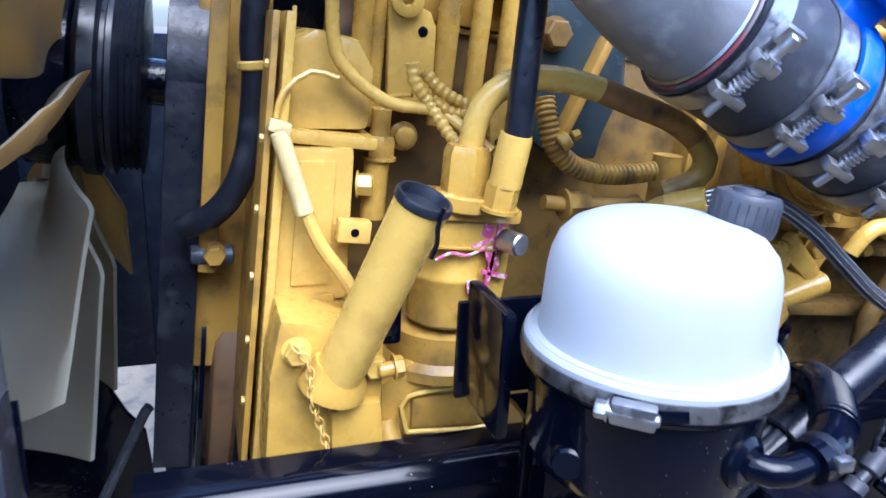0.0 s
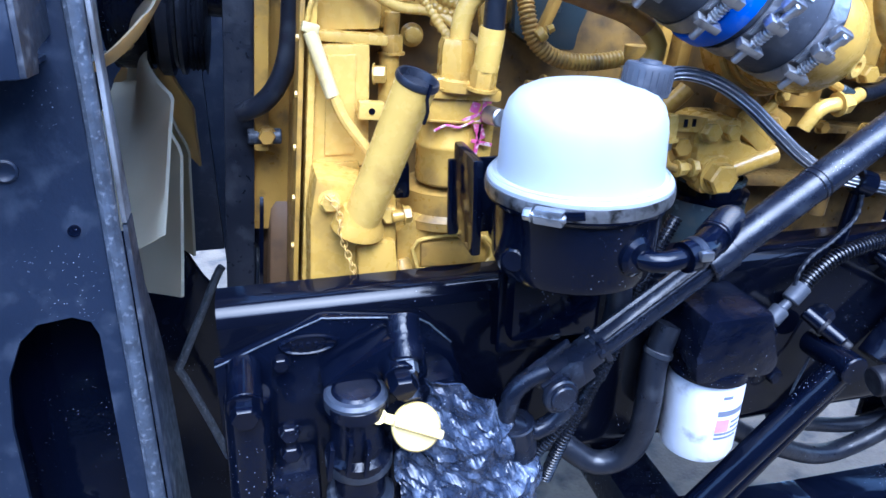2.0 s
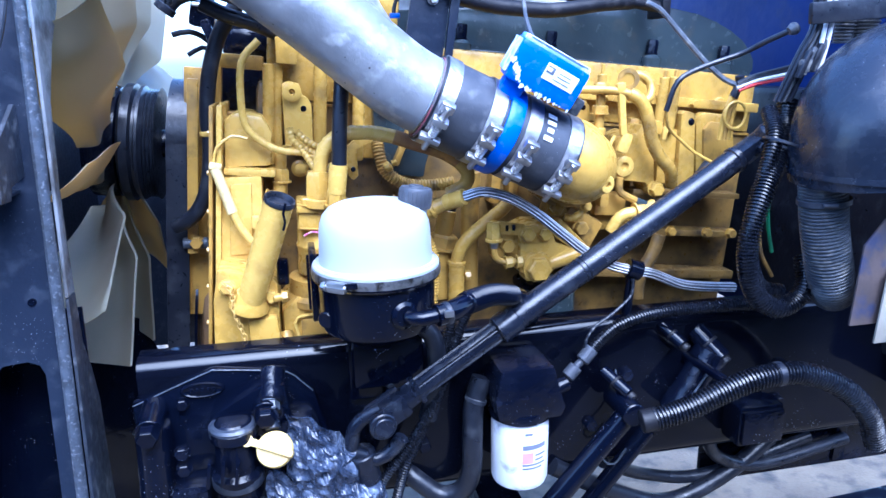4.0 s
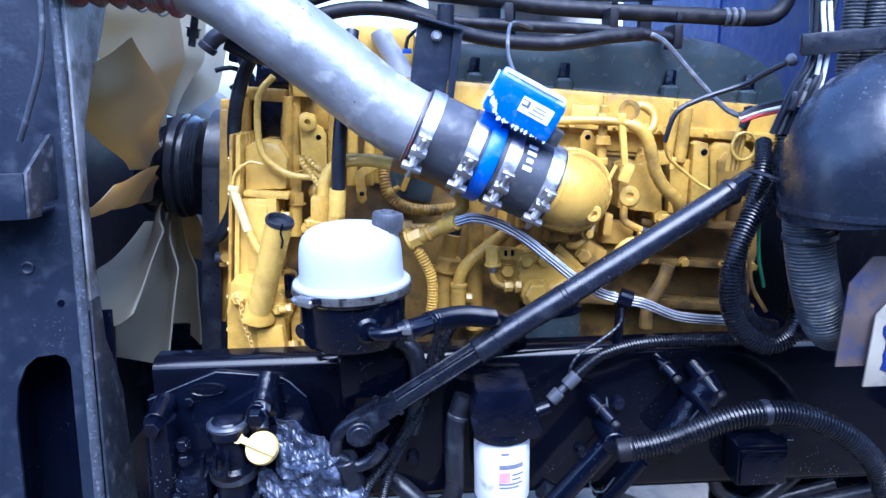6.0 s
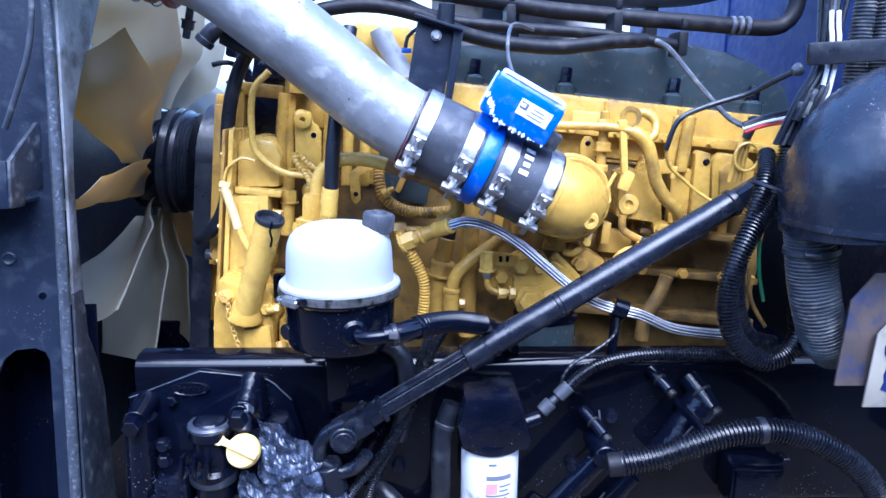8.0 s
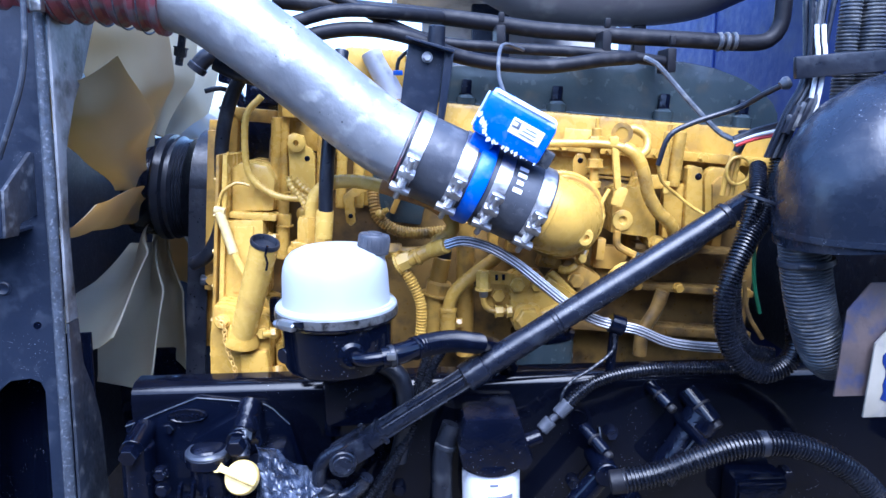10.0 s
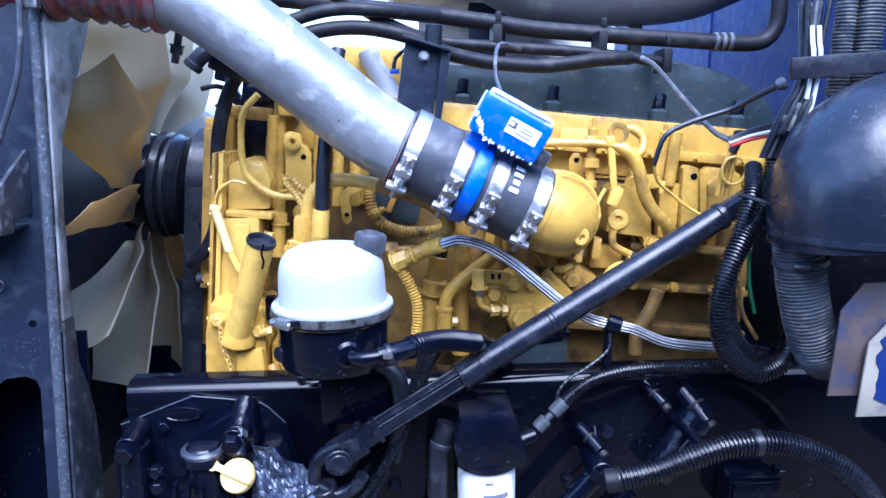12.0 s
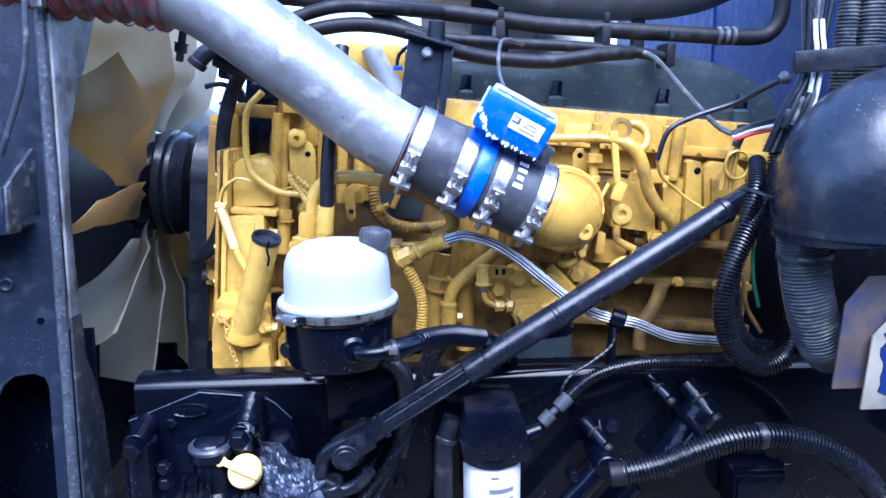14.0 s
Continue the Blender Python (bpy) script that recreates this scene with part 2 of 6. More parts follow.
def hexa(at, direction, across, high, bm=None, washer=True):
    """A hexagon bolt head with its washer face, standing on a surface."""
    d, r = Vector(direction).normalized(), across / 1.732
    at = Vector(at)
    if washer:
        bm = lathe([(0, 0), (r * 1.18, 0), (r * 1.18, high * 0.14), (0, high * 0.14)], at, d, 18, bm)
    return lathe([(0, 0), (r, 0), (r, high * 0.85), (r * 0.86, high), (0, high)], at + d * high * 0.1, d, 6, bm)


def smooth(points, step=0.012):
    """A rounded line through the points, in even short steps."""
    p = [Vector(q) for q in points]
    p = [2 * p[0] - p[1], *p, 2 * p[-1] - p[-2]]
    out = []
    for a, b, c, d in zip(p, p[1:], p[2:], p[3:]):
        n = max(2, int((c - b).length / step))
        for k in range(n):
            t = k / n
            out.append(0.5 * (2 * b + (c - a) * t + (2 * a - 5 * b + 4 * c - d) * t**2 + (3 * b - a - 3 * c + d) * t**3))
    return [*out, p[-2]]


def sweep(line, radii, segs=14, bm=None):
    """A closed round skin along a line with a radius at each point."""
    b, rings = bmesh.new(), []
    ways = [(line[min(k + 1, len(line) - 1)] - line[max(k - 1, 0)]).normalized() for k in range(len(line))]
    side = ways[0].orthogonal().normalized()
    for at, way, r in zip(line, ways, radii):
        side = (side - way * side.dot(way)).normalized()
        up = way.cross(side)
        rings.append([b.verts.new(at + r * (math.cos(2 * math.pi * k / segs) * side + math.sin(2 * math.pi * k / segs) * up)) for k in range(segs)])
    for p, q in zip(rings, rings[1:]):
        for k in range(segs):
            b.faces.new((p[k], p[(k + 1) % segs], q[(k + 1) % segs], q[k]))
    b.faces.new(rings[0][::-1])
    b.faces.new(rings[-1])
    bmesh.ops.recalc_face_normals(b, faces=b.faces[:])
    return merge(bm, b)


def tube(points, r, segs=14, step=0.012, bm=None):
    line = smooth(points, step)
    return sweep(line, [r] * len(line), segs, bm)


def ribbed(points, r, pitch=0.007, depth=0.12, segs=16, bm=None):
    """A corrugated hose."""
    fine, line, left = smooth(points, pitch / 4), [], 0.0
    for p, q in zip(fine, fine[1:]):
        length = (q - p).length
        while left < length:
            line.append(p.lerp(q, left / length))
            left += pitch / 4
        left -= length
    return sweep(line, [r * (1 - depth * (k % 4 > 1)) for k in range(len(line))], segs, bm)


def prism(outline, y0, y1, bevel=0.003, bm=None, m=None):
    """An outline of (x, z) pulled from y0 to y1."""
    b = bmesh.new()
    f = b.faces.new([b.verts.new((x, y0, z)) for x, z in outline])
    g = bmesh.ops.extrude_face_region(b, geom=[f])
    bmesh.ops.translate(b, vec=(0, y1 - y0, 0), verts=[e for e in g["geom"] if isinstance(e, bmesh.types.BMVert)])
    bmesh.ops.recalc_face_normals(b, faces=b.faces[:])
    if bevel:
        bmesh.ops.bevel(b, geom=b.edges[:], offset=bevel, segments=2, affect="EDGES", profile=0.6, clamp_overlap=True)
    if m is not None:
        bmesh.ops.transform(b, matrix=m, verts=b.verts[:])
    return merge(bm, b)


def finish(bm, name, material, sharp=0.6):
    for f in bm.faces:
        f.smooth = True
    for e in bm.edges:
        if len(e.link_faces) == 2 and e.calc_face_angle(0) > sharp:
            e.smooth = False
    me = bpy.data.meshes.new(name)
    bm.to_mesh(me)
    bm.free()
    me.materials.append(material)
    return me


BASE = {}


def thing(name, base, label, category, group="", kind=""):
    """An empty at the base of a thing that has parts."""
    ob = tagged(new(name), label, category, group, kind)
    ob.location, BASE[ob] = base, Vector(base)
    ob.empty_display_size = 0.05
    return ob


def part(name, bm, material, parent, label=""):
    """One mesh, shaped in the world's metres, as a part of a thing or of a part."""
    bmesh.ops.translate(bm, vec=-BASE[parent], verts=bm.verts[:])
    ob = new(name, finish(bm, name, material))
    ob.parent, BASE[ob] = parent, BASE[parent]
    return tagged(ob, label)


def solo(name, bm, material, label, category, group="", kind=""):
    """A thing of one mesh."""
    return tagged(new(name, finish(bm, name, material)), label, category, group, kind)


# ---- ground and far surroundings ----
g = bmesh.new()
bmesh.ops.create_grid(g, x_segments=60, y_segments=60, size=80)
for v in g.verts:
    v.co.z = 0.012 * noise.noise(v.co * 0.4)
solo("ground", g, CONCRETE, "pale worn concrete yard under the truck", "ground", kind="structure")
# Unseen wall, added to cut low sky and darken reflections in black paint.
solo("wall_south", box((1.0, -2.5, 1.3), (26, 0.2, 2.6), 0.02), WALL, "unseen dark wall added behind the viewer to darken reflections", "wall", kind="structure")


def turned(b, m):
    bmesh.ops.transform(b, matrix=m, verts=b.verts[:])
    return b


# ---- chassis ----
def frame_rail(y_out, y_in, x0, x1, top, low, t=0.010, lip=0.030):
    """A C-shaped rail in one skin: a web with rounded flanges that point inwards."""
    s = 1 if y_in > y_out else -1
    pts = [(y_in, top), (y_out + s * lip, top)]
    pts += [(y_out + s * lip * (1 - math.sin(a)), top - lip * (1 - math.cos(a))) for a in (0.2, 0.4, 0.6, 0.8, 1.0, 1.2, 1.4)]
    pts += [(y_out, top - lip), (y_out, low + lip)]
    pts += [(y_out + s * lip * (1 - math.cos(a)), low + lip * (1 - math.sin(a))) for a in (0.2, 0.4, 0.6, 0.8, 1.0, 1.2, 1.4)]
    pts += [(y_out + s * lip, low), (y_in, low), (y_in, low + t), (y_out + s * t, low + t), (y_out + s * t, top - t), (y_in, top - t)]
    b = bmesh.new()
    f = b.faces.new([b.verts.new((x0, y, z)) for y, z in pts])
    e = bmesh.ops.extrude_face_region(b, geom=[f])
    bmesh.ops.translate(b, vec=(x1 - x0, 0, 0), verts=[v for v in e["geom"] if isinstance(v, bmesh.types.BMVert)])
    bmesh.ops.recalc_face_normals(b, faces=b.faces[:])
    return b


rail = thing("frame_rail", (0.6, 0.47, 0.75), "gloss black steel chassis frame rail with dust specks", "frame rail")
part("channel", frame_rail(0.435, 0.492, -0.142, 3.2, 1.019, 0.700), RAIL_BLACK, rail)
for x, z in ((0.03, 0.90), (0.31, 0.955), (0.345, 0.80), (0.68, 0.80), (0.75, 0.90), (1.1, 0.88), (1.1, 0.80)):
    part("bolt", hexa((x, 0.435, z), (0, -1, 0), 0.022, 0.014), BLACK_ROUGH, rail)
far_rail = thing("frame_rail", (0.6, 1.28, 0.75), "gloss black chassis frame rail beyond the engine", "frame rail")
part("channel", frame_rail(1.32, 1.225, -0.142, 3.2, 1.028, 0.752), BLACK, far_rail)
solo("cross_member", box((0.02, 0.88, 0.71), (0.12, 0.86, 0.11), 0.012), BLACK_ROUGH, "black steel front cross member between the frame rails", "cross member")
far = thing("far_wing_panel", (0.4, 1.5, 0.5), "black inner wing panel on the far side of the bay", "panel")
part("sheet", box((0.70, 1.50, 0.79), (1.80, 0.02, 1.18), 0.004), PANEL, far)
part("front_sheet", box((-0.349, 1.50, 1.01), (0.298, 0.02, 0.74), 0.004), PANEL, far)
part("brace", box((0.0, 1.47, 1.1), (0.05, 0.04, 0.5), 0.006), BLACK_ROUGH, far)

# reinforcing plate with a chamfered top on the rail
plate = thing("gearbox_mount_plate", (0.0, 0.43, 0.75), "black steel mounting plate bolted to the frame rail", "plate")
mount = part("plate", prism([(-0.150, 0.70), (-0.150, 0.955), (-0.135, 0.957), (-0.022, 1.001), (-0.012, 1.002), (0.105, 0.986), (0.148, 0.945), (0.17, 0.86), (0.17, 0.70)], 0.418, 0.4335, 0.004), BLACK, plate)
# Thin pale tube stands in for the highlight along the plate's bevel.
part("edge_highlight", tube([(-0.149, 0.4175, 0.950), (-0.135, 0.4175, 0.955), (-0.075, 0.4175, 0.979), (-0.022, 0.4175, 0.999), (-0.012, 0.4175, 1.000), (0.05, 0.4175, 0.993), (0.105, 0.4175, 0.984), (0.127, 0.4175, 0.965), (0.147, 0.4175, 0.944)], 0.0013, 6), WORN, plate, "pale line painting the bevel's highlight")
part("oval_boss", turned(lathe([(0, 0), (0.034, 0), (0.036, 0.004), (0.033, 0.007), (0.029, 0.005), (0, 0.005)], (0, 0, 0), (0, -1, 0), 28), Matrix.Translation((-0.036, 0.419, 0.968)) @ Matrix.Diagonal((1, 1, 0.36, 1))), BLACK, plate)
for k in range(5):
    part("raised_mark", box((-0.054 + 0.009 * k, 0.413, 0.968), (0.005, 0.003, 0.007), 0.001), BLACK, mount)
part("small_bolt", hexa((-0.071, 0.418, 0.945), (0, -1, 0), 0.018, 0.010), BLACK, mount)
for x, z in ((-0.115, 0.945), (0.068, 0.955)):
    b = rod((x, 0.42, z - 0.0), (x, 0.352, z - 0.012), 0.021, segs=24)
    part("sleeve", b, BLACK, plate)
    part("stud_nut", hexa((x, 0.354, z - 0.012), (0, -1, -0.15), 0.030, 0.022), BLACK, plate)

# ---- radiator side ----
LEAN = Matrix(((1, 0, 0, 0), (0.14, 1, 0.10, 0.290), (0, 0, 1, 0), (0, 0, 0, 1)))
radiator = thing("radiator", (-0.45, 0.93, 0.30), "black truck radiator with a weathered steel side panel", "radiator")
hole = [(-0.250, 0.29), (-0.250, 1.046), (-0.256, 1.062), (-0.272, 1.070), (-0.304, 1.068), (-0.322, 1.052), (-0.338, 1.015), (-0.345, 0.96), (-0.345, 0.29)]
outline = [(-0.225, 0.29), (-0.225, 1.75), (-0.835, 1.75), (-0.835, 0.29)] + hole[::-1]
panel = part("side_panel", turned(prism(outline, -0.003, 0.003, 0), LEAN), PANEL, radiator, "weathered black steel side panel")
# Added black sheets make the inside of the cut-out dark.
part("recess_backing", turned(box((-0.30, 0.115, 0.69), (0.155, 0.006, 0.84), 0.002), LEAN), BLACK, panel, "black sheet added to darken the cut-out")
part("recess_side", turned(box((-0.375, 0.058, 0.69), (0.006, 0.108, 0.84), 0.002), LEAN), BLACK, panel)
edge = bmesh.new()
for k in range(30):
    z = 0.30 + 1.46 * k / 29
    w = 0.0085 + 0.0016 * noise.noise(V(z * 9, 0, 3))
    ring = [edge.verts.new((-0.222 + w * math.cos(a), -0.003 + 0.009 * math.sin(a), z)) for a in (math.pi * j / 5 for j in range(10))]
    if k:
        for j in range(10):
            edge.faces.new((last[j], last[(j + 1) % 10], ring[(j + 1) % 10], ring[j]))
    last = ring
bmesh.ops.recalc_face_normals(edge, faces=edge.faces[:])
part("rolled_edge", turned(edge, LEAN), WORN, panel, "worn bare metal rolled edge")
SIDE = pose(0, 0, 0, 0, 0, 90)
flange = [(0.437, 1.76), (0.64, 1.76), (0.603, 1.686), (0.535, 1.586), (0.484, 1.529), (0.437, 1.448), (0.420, 1.349), (0.412, 1.252), (0.412, 1.16), (0.377, 1.16)]
low_flange = [(0.377, 1.158), (0.412, 1.158), (0.413, 1.074), (0.437, 1.021), (0.455, 0.957), (0.46, 0.30), (0.292, 0.30)]
part("return_flange", turned(prism(flange, 0.208, 0.213, 0.001), SIDE), FLANGE, panel, "grimy bare metal return flange")
# Below z 1.158 the flange has a darker metal.
part("lower_flange", turned(prism(low_flange, 0.208, 0.213, 0.001), SIDE), SCUFFED, panel, "darker lower length of the return flange")
part("bracket_face", turned(box((-0.327, -0.097, 1.358), (0.158, 0.006, 0.073), 0.0025), LEAN), PANEL, panel)
cheek = [(-0.002, 1.446), (-0.010, 1.449), (-0.096, 1.394), (-0.099, 1.322), (-0.062, 1.320), (-0.054, 1.338), (-0.002, 1.345)]
part("bracket_cheek", turned(prism(cheek, 0.2435, 0.2505, 0.002), LEAN @ SIDE), SCUFFED, panel, "scuffed bracket cheek")
part("bracket_floor", turned(box((-0.327, -0.049, 1.325), (0.152, 0.092, 0.005), 0.001), LEAN), PANEL, panel)
part("dimple", turned(lathe([(0.011, 0), (0.011, 0.003), (0.009, 0.004), (0.007, 0.003), (0, 0.001)], (-0.302, -0.003, 1.225), (0, -1, 0), 20), LEAN), PANEL, panel)
part("small_hole_rim", turned(lathe([(0.006, 0), (0.006, 0.002), (0.004, 0.002), (0.0, 0.0)], (-0.255, -0.003, 1.16), (0, -1, 0), 16), LEAN), BLACK, panel)
part("foot_plate", turned(box((-0.345, -0.006, 0.66), (0.05, 0.004, 0.12), 0.001), LEAN), SHROUD, panel, "bare pale foot plate")
part("rivet", turned(rod((-0.335, -0.008, 0.69), (-0.335, -0.014, 0.69), 0.008), LEAN), RUSTY, panel)
part("edge_seal", tube([(-0.275, 0.352, 1.44), (-0.252, 0.358, 1.50), (-0.232, 0.365, 1.56), (-0.222, 0.372, 1.63), (-0.218, 0.38, 1.74)], 0.005, 10), SCUFFED, panel, "grey rubber edge seal")

# Added black plate: keeps bright ground out of the gap below the fan.
part("gap_blocker", prism([(-0.55, 0.10), (-0.55, 0.90), (-0.252, 0.90), (-0.234, 0.84), (-0.212, 0.79), (-0.185, 0.75), (-0.175, 0.62), (-0.19, 0.10)], 1.014, 1.026, 0.003), BLACK, radiator, "black plate added to block the bright gap")

part("core", box((-0.45, 0.93, 1.2), (0.08, 0.96, 1.2), 0.004), PANEL, radiator)
part("tank", box((-0.45, 0.93, 1.84), (0.12, 0.98, 0.10), 0.02), PANEL, radiator)

# ---- fan, tilted with the engine ----
ENGINE_TILT = 5.5
FAN_AT = V(-0.172, 0.926, 1.334)
FAN_TURN = Matrix.Translation(FAN_AT) @ pose(0, 0, 0, 0, ENGINE_TILT, 0)


def ease(a, b, u):
    u = min(1, max(0, (u - a) / (b - a)))
    return u * u * (3 - 2 * u)


def blade(angle):
    """One broad cambered blade about x; angle 0 points to the near side. It runs out from the hub to a
    shoulder on its engine-side edge, then almost straight to a chord at the tip."""
    b = bmesh.new()
    rows, cols, grid = 25, 13, []
    for i in range(rows):
        r = 0.115 + 0.36 * i / (rows - 1)
        turn = angle - radians(4.1) * ease(0.258, 0.475, r)
        radial, tangent = V(0, -math.cos(turn), math.sin(turn)), V(0, math.sin(turn), math.cos(turn))
        rise = min(1, (r - 0.115) / 0.143)
        start = V(-0.050, 0, 0) * (1 - rise**1.7) - tangent * 0.030 * (1 - rise)
        pitch = radians(50 - 22 * ease(0.115, 0.36, r))
        chord = 0.080 + 0.100 * ease(0.115, 0.31, r) - 0.015 * ease(0.36, 0.475, r)
        way = V(-1, 0, 0) * math.cos(pitch) - tangent * math.sin(pitch)
        lift = V(-1, 0, 0) * math.sin(pitch) + tangent * math.cos(pitch)
        line = []
        for j in range(cols):
            q = j / (cols - 1)
            camber = -(0.026 + 0.016 * ease(0.12, 0.3, r)) * math.sin(math.pi * q) * (1 - 0.5 * ease(0.38, 0.475, r))
            fold = 0.016 * (1 - ease(0.20, 0.33, r)) * math.sin(math.pi * min(1, q * 1.6))
            line.append(radial * (r + 0.010 * ease(0.42, 0.475, r) * (1 - 2 * q)) + start + way * chord * q + lift * (camber + fold))
        grid.append(line)
    n = rows * cols
    for side in (-0.0022, 0.0022):
        for line in grid:
            for p in line:
                b.verts.new(p + V(side, 0, side * 0.5))
    b.verts.ensure_lookup_table()
    for i in range(rows - 1):
        for j in range(cols - 1):
            q = [i * cols + j, i * cols + j + 1, (i + 1) * cols + j + 1, (i + 1) * cols + j]
            b.faces.new([b.verts[k] for k in q])
            b.faces.new([b.verts[k + n] for k in q[::-1]])
    rim = [i * cols for i in range(rows)] + [(rows - 1) * cols + j for j in range(1, cols)]
    rim += [i * cols + cols - 1 for i in range(rows - 2, -1, -1)] + [j for j in range(cols - 2, 0, -1)]
    for k, q in zip(rim, rim[1:] + rim[:1]):
        b.faces.new((b.verts[k], b.verts[k + n], b.verts[q + n], b.verts[q]))
    bmesh.ops.recalc_face_normals(b, faces=b.faces[:])
    return turned(b, FAN_TURN)


fan = thing("cooling_fan", FAN_AT, "large amber nylon engine cooling fan with eleven broad blades", "fan")
part("hub", turned(lathe([(0, -0.11), (0.105, -0.11), (0.118, -0.10), (0.118, -0.045), (0.110, -0.040), (0, -0.040)], (0, 0, 0), (1, 0, 0), 40), FAN_TURN), BLACK_ROUGH, fan, "black fan hub")
for k in range(11):
    part("blade", blade(radians(6.5 + 360 / 11 * k)), FAN, fan)

# ---- pulleys and belt ----
AXLE = (math.cos(radians(ENGINE_TILT)), 0, -math.sin(radians(ENGINE_TILT)))
pulley = thing("fan_pulley", (-0.14, 0.85, 1.33), "black stepped fan drive pulley", "pulley")
rows = [(0, -0.032), (0.10, -0.032), (0.118, -0.028), (0.125, -0.022), (0.125, -0.006), (0.112, -0.002), (0.112, 0.003), (0.122, 0.006), (0.122, 0.012)]
for k in range(4):
    rows += [(0.116, 0.015 + 0.007 * k), (0.111, 0.0185 + 0.007 * k), (0.116, 0.022 + 0.007 * k)]
rows += [(0.120, 0.044), (0.1, 0.046), (0, 0.046)]
part("wheel", lathe(rows, (-0.178, 0.90, 1.338), AXLE, 56), RUBBER, pulley)
part("shaft", rod((-0.2, 0.90, 1.341), (0.02, 0.90, 1.320), 0.03), BLACK_ROUGH, pulley)
damper = thing("crank_damper", (-0.066, 1.00, 0.69), "brown painted crankshaft damper wheel", "pulley")
part("wheel", lathe([(0, -0.02), (0.19, -0.02), (0.20, -0.012), (0.225, -0.012), (0.235, -0.008), (0.24, 0.0), (0.24, 0.018), (0.235, 0.024), (0, 0.026)], (-0.066, 1.00, 0.93), AXLE, 72), BROWN, damper)
part("rim", lathe([(0.2, 0), (0.243, 0), (0.243, 0.006), (0.2, 0.006), (0.2, 0)], (-0.092, 1.00, 0.932), AXLE, 72), BLACK, damper, "black damper rim")
belt = thing("drive_belt", (-0.13, 0.85, 0.9), "black ribbed rubber drive belt", "belt")
part("near_run", box((-0.1065, 0.752, 1.10), (0.044, 0.007, 0.50), 0.0015, (0, ENGINE_TILT, 0)), RUBBER, belt)
part("far_run", box((-0.1065, 0.998, 1.10), (0.044, 0.007, 0.50), 0.0015, (0, ENGINE_TILT, 0)), RUBBER, belt)
bend = [(0.119, -0.022), (0.1265, -0.022), (0.1265, 0.022), (0.119, 0.022), (0.119, -0.022)]
part("pulley_bend", lathe(bend, (-0.0825, 0.875, 1.345), AXLE, 56), RUBBER, belt)
bp = thing("belt_pulley", (-0.09, 0.875, 1.23), "black grooved belt pulley on the engine front", "pulley")
part("wheel", lathe([(0, -0.024), (0.10, -0.024), (0.118, -0.022), (0.118, 0.022), (0.122, 0.028), (0.118, 0.034), (0.05, 0.036), (0, 0.036)], (-0.0825, 0.875, 1.345), AXLE, 56), BLACK_ROUGH, bp)

# ---- engine ----
T = (0, ENGINE_TILT, 0)
engine = thing("engine", (0.6, 0.95, 0.75), "large yellow painted diesel truck engine", "engine")
part("block", box((0.60, 0.97, 1.12), (1.10, 0.52, 0.60), 0.02, T), GRIME_SHADE, engine)
part("sump", box((0.55, 0.97, 0.80), (1.0, 0.40, 0.14), 0.03, T), BLACK_ROUGH, engine, "black oil sump")
part("cylinder_head", box((0.635, 0.97, 1.445), (1.07, 0.54, 0.125), 0.010, T), YELLOW, engine)
head_flange = part("head_flange", box((0.70, 0.950, 1.432), (0.93, 0.556, 0.020), 0.003, T), YELLOW, engine)
part("gasket_line", box((0.635, 0.97, 1.378), (1.07, 0.53, 0.006), 0.001, T), YELLOW_OLD, engine)
part("cover_lip", prism([(0.362, 1.528), (1.208, 1.448), (1.214, 1.458), (0.362, 1.540)], 0.762, 0.79, 0.003), SLATE, engine)
cover = part("rocker_cover", prism([(0.365, 1.521), (1.16, 1.450), (1.200, 1.452), (1.214, 1.468), (1.212, 1.492), (1.200, 1.515), (1.178, 1.538), (1.148, 1.558), (1.11, 1.577), (1.06, 1.595), (0.99, 1.609), (0.90, 1.616), (0.80, 1.618), (0.365, 1.603)], 0.775, 1.17, 0.006), SLATE, engine)
part("cover_rim", box((0.785, 0.955, 1.488), (0.85, 0.40, 0.012), 0.003, T), SLATE, engine)
for x, z in ((0.50, 1.506), (0.70, 1.490), (0.94, 1.470), (1.12, 1.455)):
    b = lathe([(0, 0), (0.022, 0), (0.022, 0.045), (0.015, 0.052), (0, 0.052)], (x, 0.765, z - 0.015), (0.1, 0, 1), 20)
    boss = part("cover_boss", b, SLATE, engine)
    part("cover_stud", hexa((x + 0.003, 0.765, z + 0.036), (0.1, 0, 1), 0.022, 0.03), BLACK_ROUGH, boss)
# side ribs, ports and covers of the block
part("port_cover", box((0.49, 0.716, 1.443), (0.06, 0.02, 0.07), 0.006, T), YELLOW_PALE, engine)
part("port_cover", box((0.735, 0.702, 1.437), (0.058, 0.012, 0.06), 0.004, T), YELLOW_PALE, engine, "pale cleaner patch plate")
for x in (0.56, 0.60, 0.86, 1.05):
    part("rib", box((x, 0.70, 1.29), (0.022, 0.05, 0.17), 0.006, T), YELLOW_OLD, engine)
for x, z in ((0.71, 1.43), (0.83, 1.425), (0.965, 1.415), (1.08, 1.40)):
    part("injector_boss", rod((x, 0.705, z), (x - 0.002, 0.690, z + 0.0), 0.013), YELLOW, engine)
part("side_plate", prism([(0.914, 1.235), (0.914, 1.355), (0.958, 1.350), (0.955, 1.23)], 0.655, 0.68, 0.004), YELLOW, engine)
part("side_plate", prism([(0.957, 1.215), (0.957, 1.384), (0.966, 1.390), (0.990, 1.384), (0.999, 1.215)], 0.642, 0.67, 0.004), YELLOW, engine)
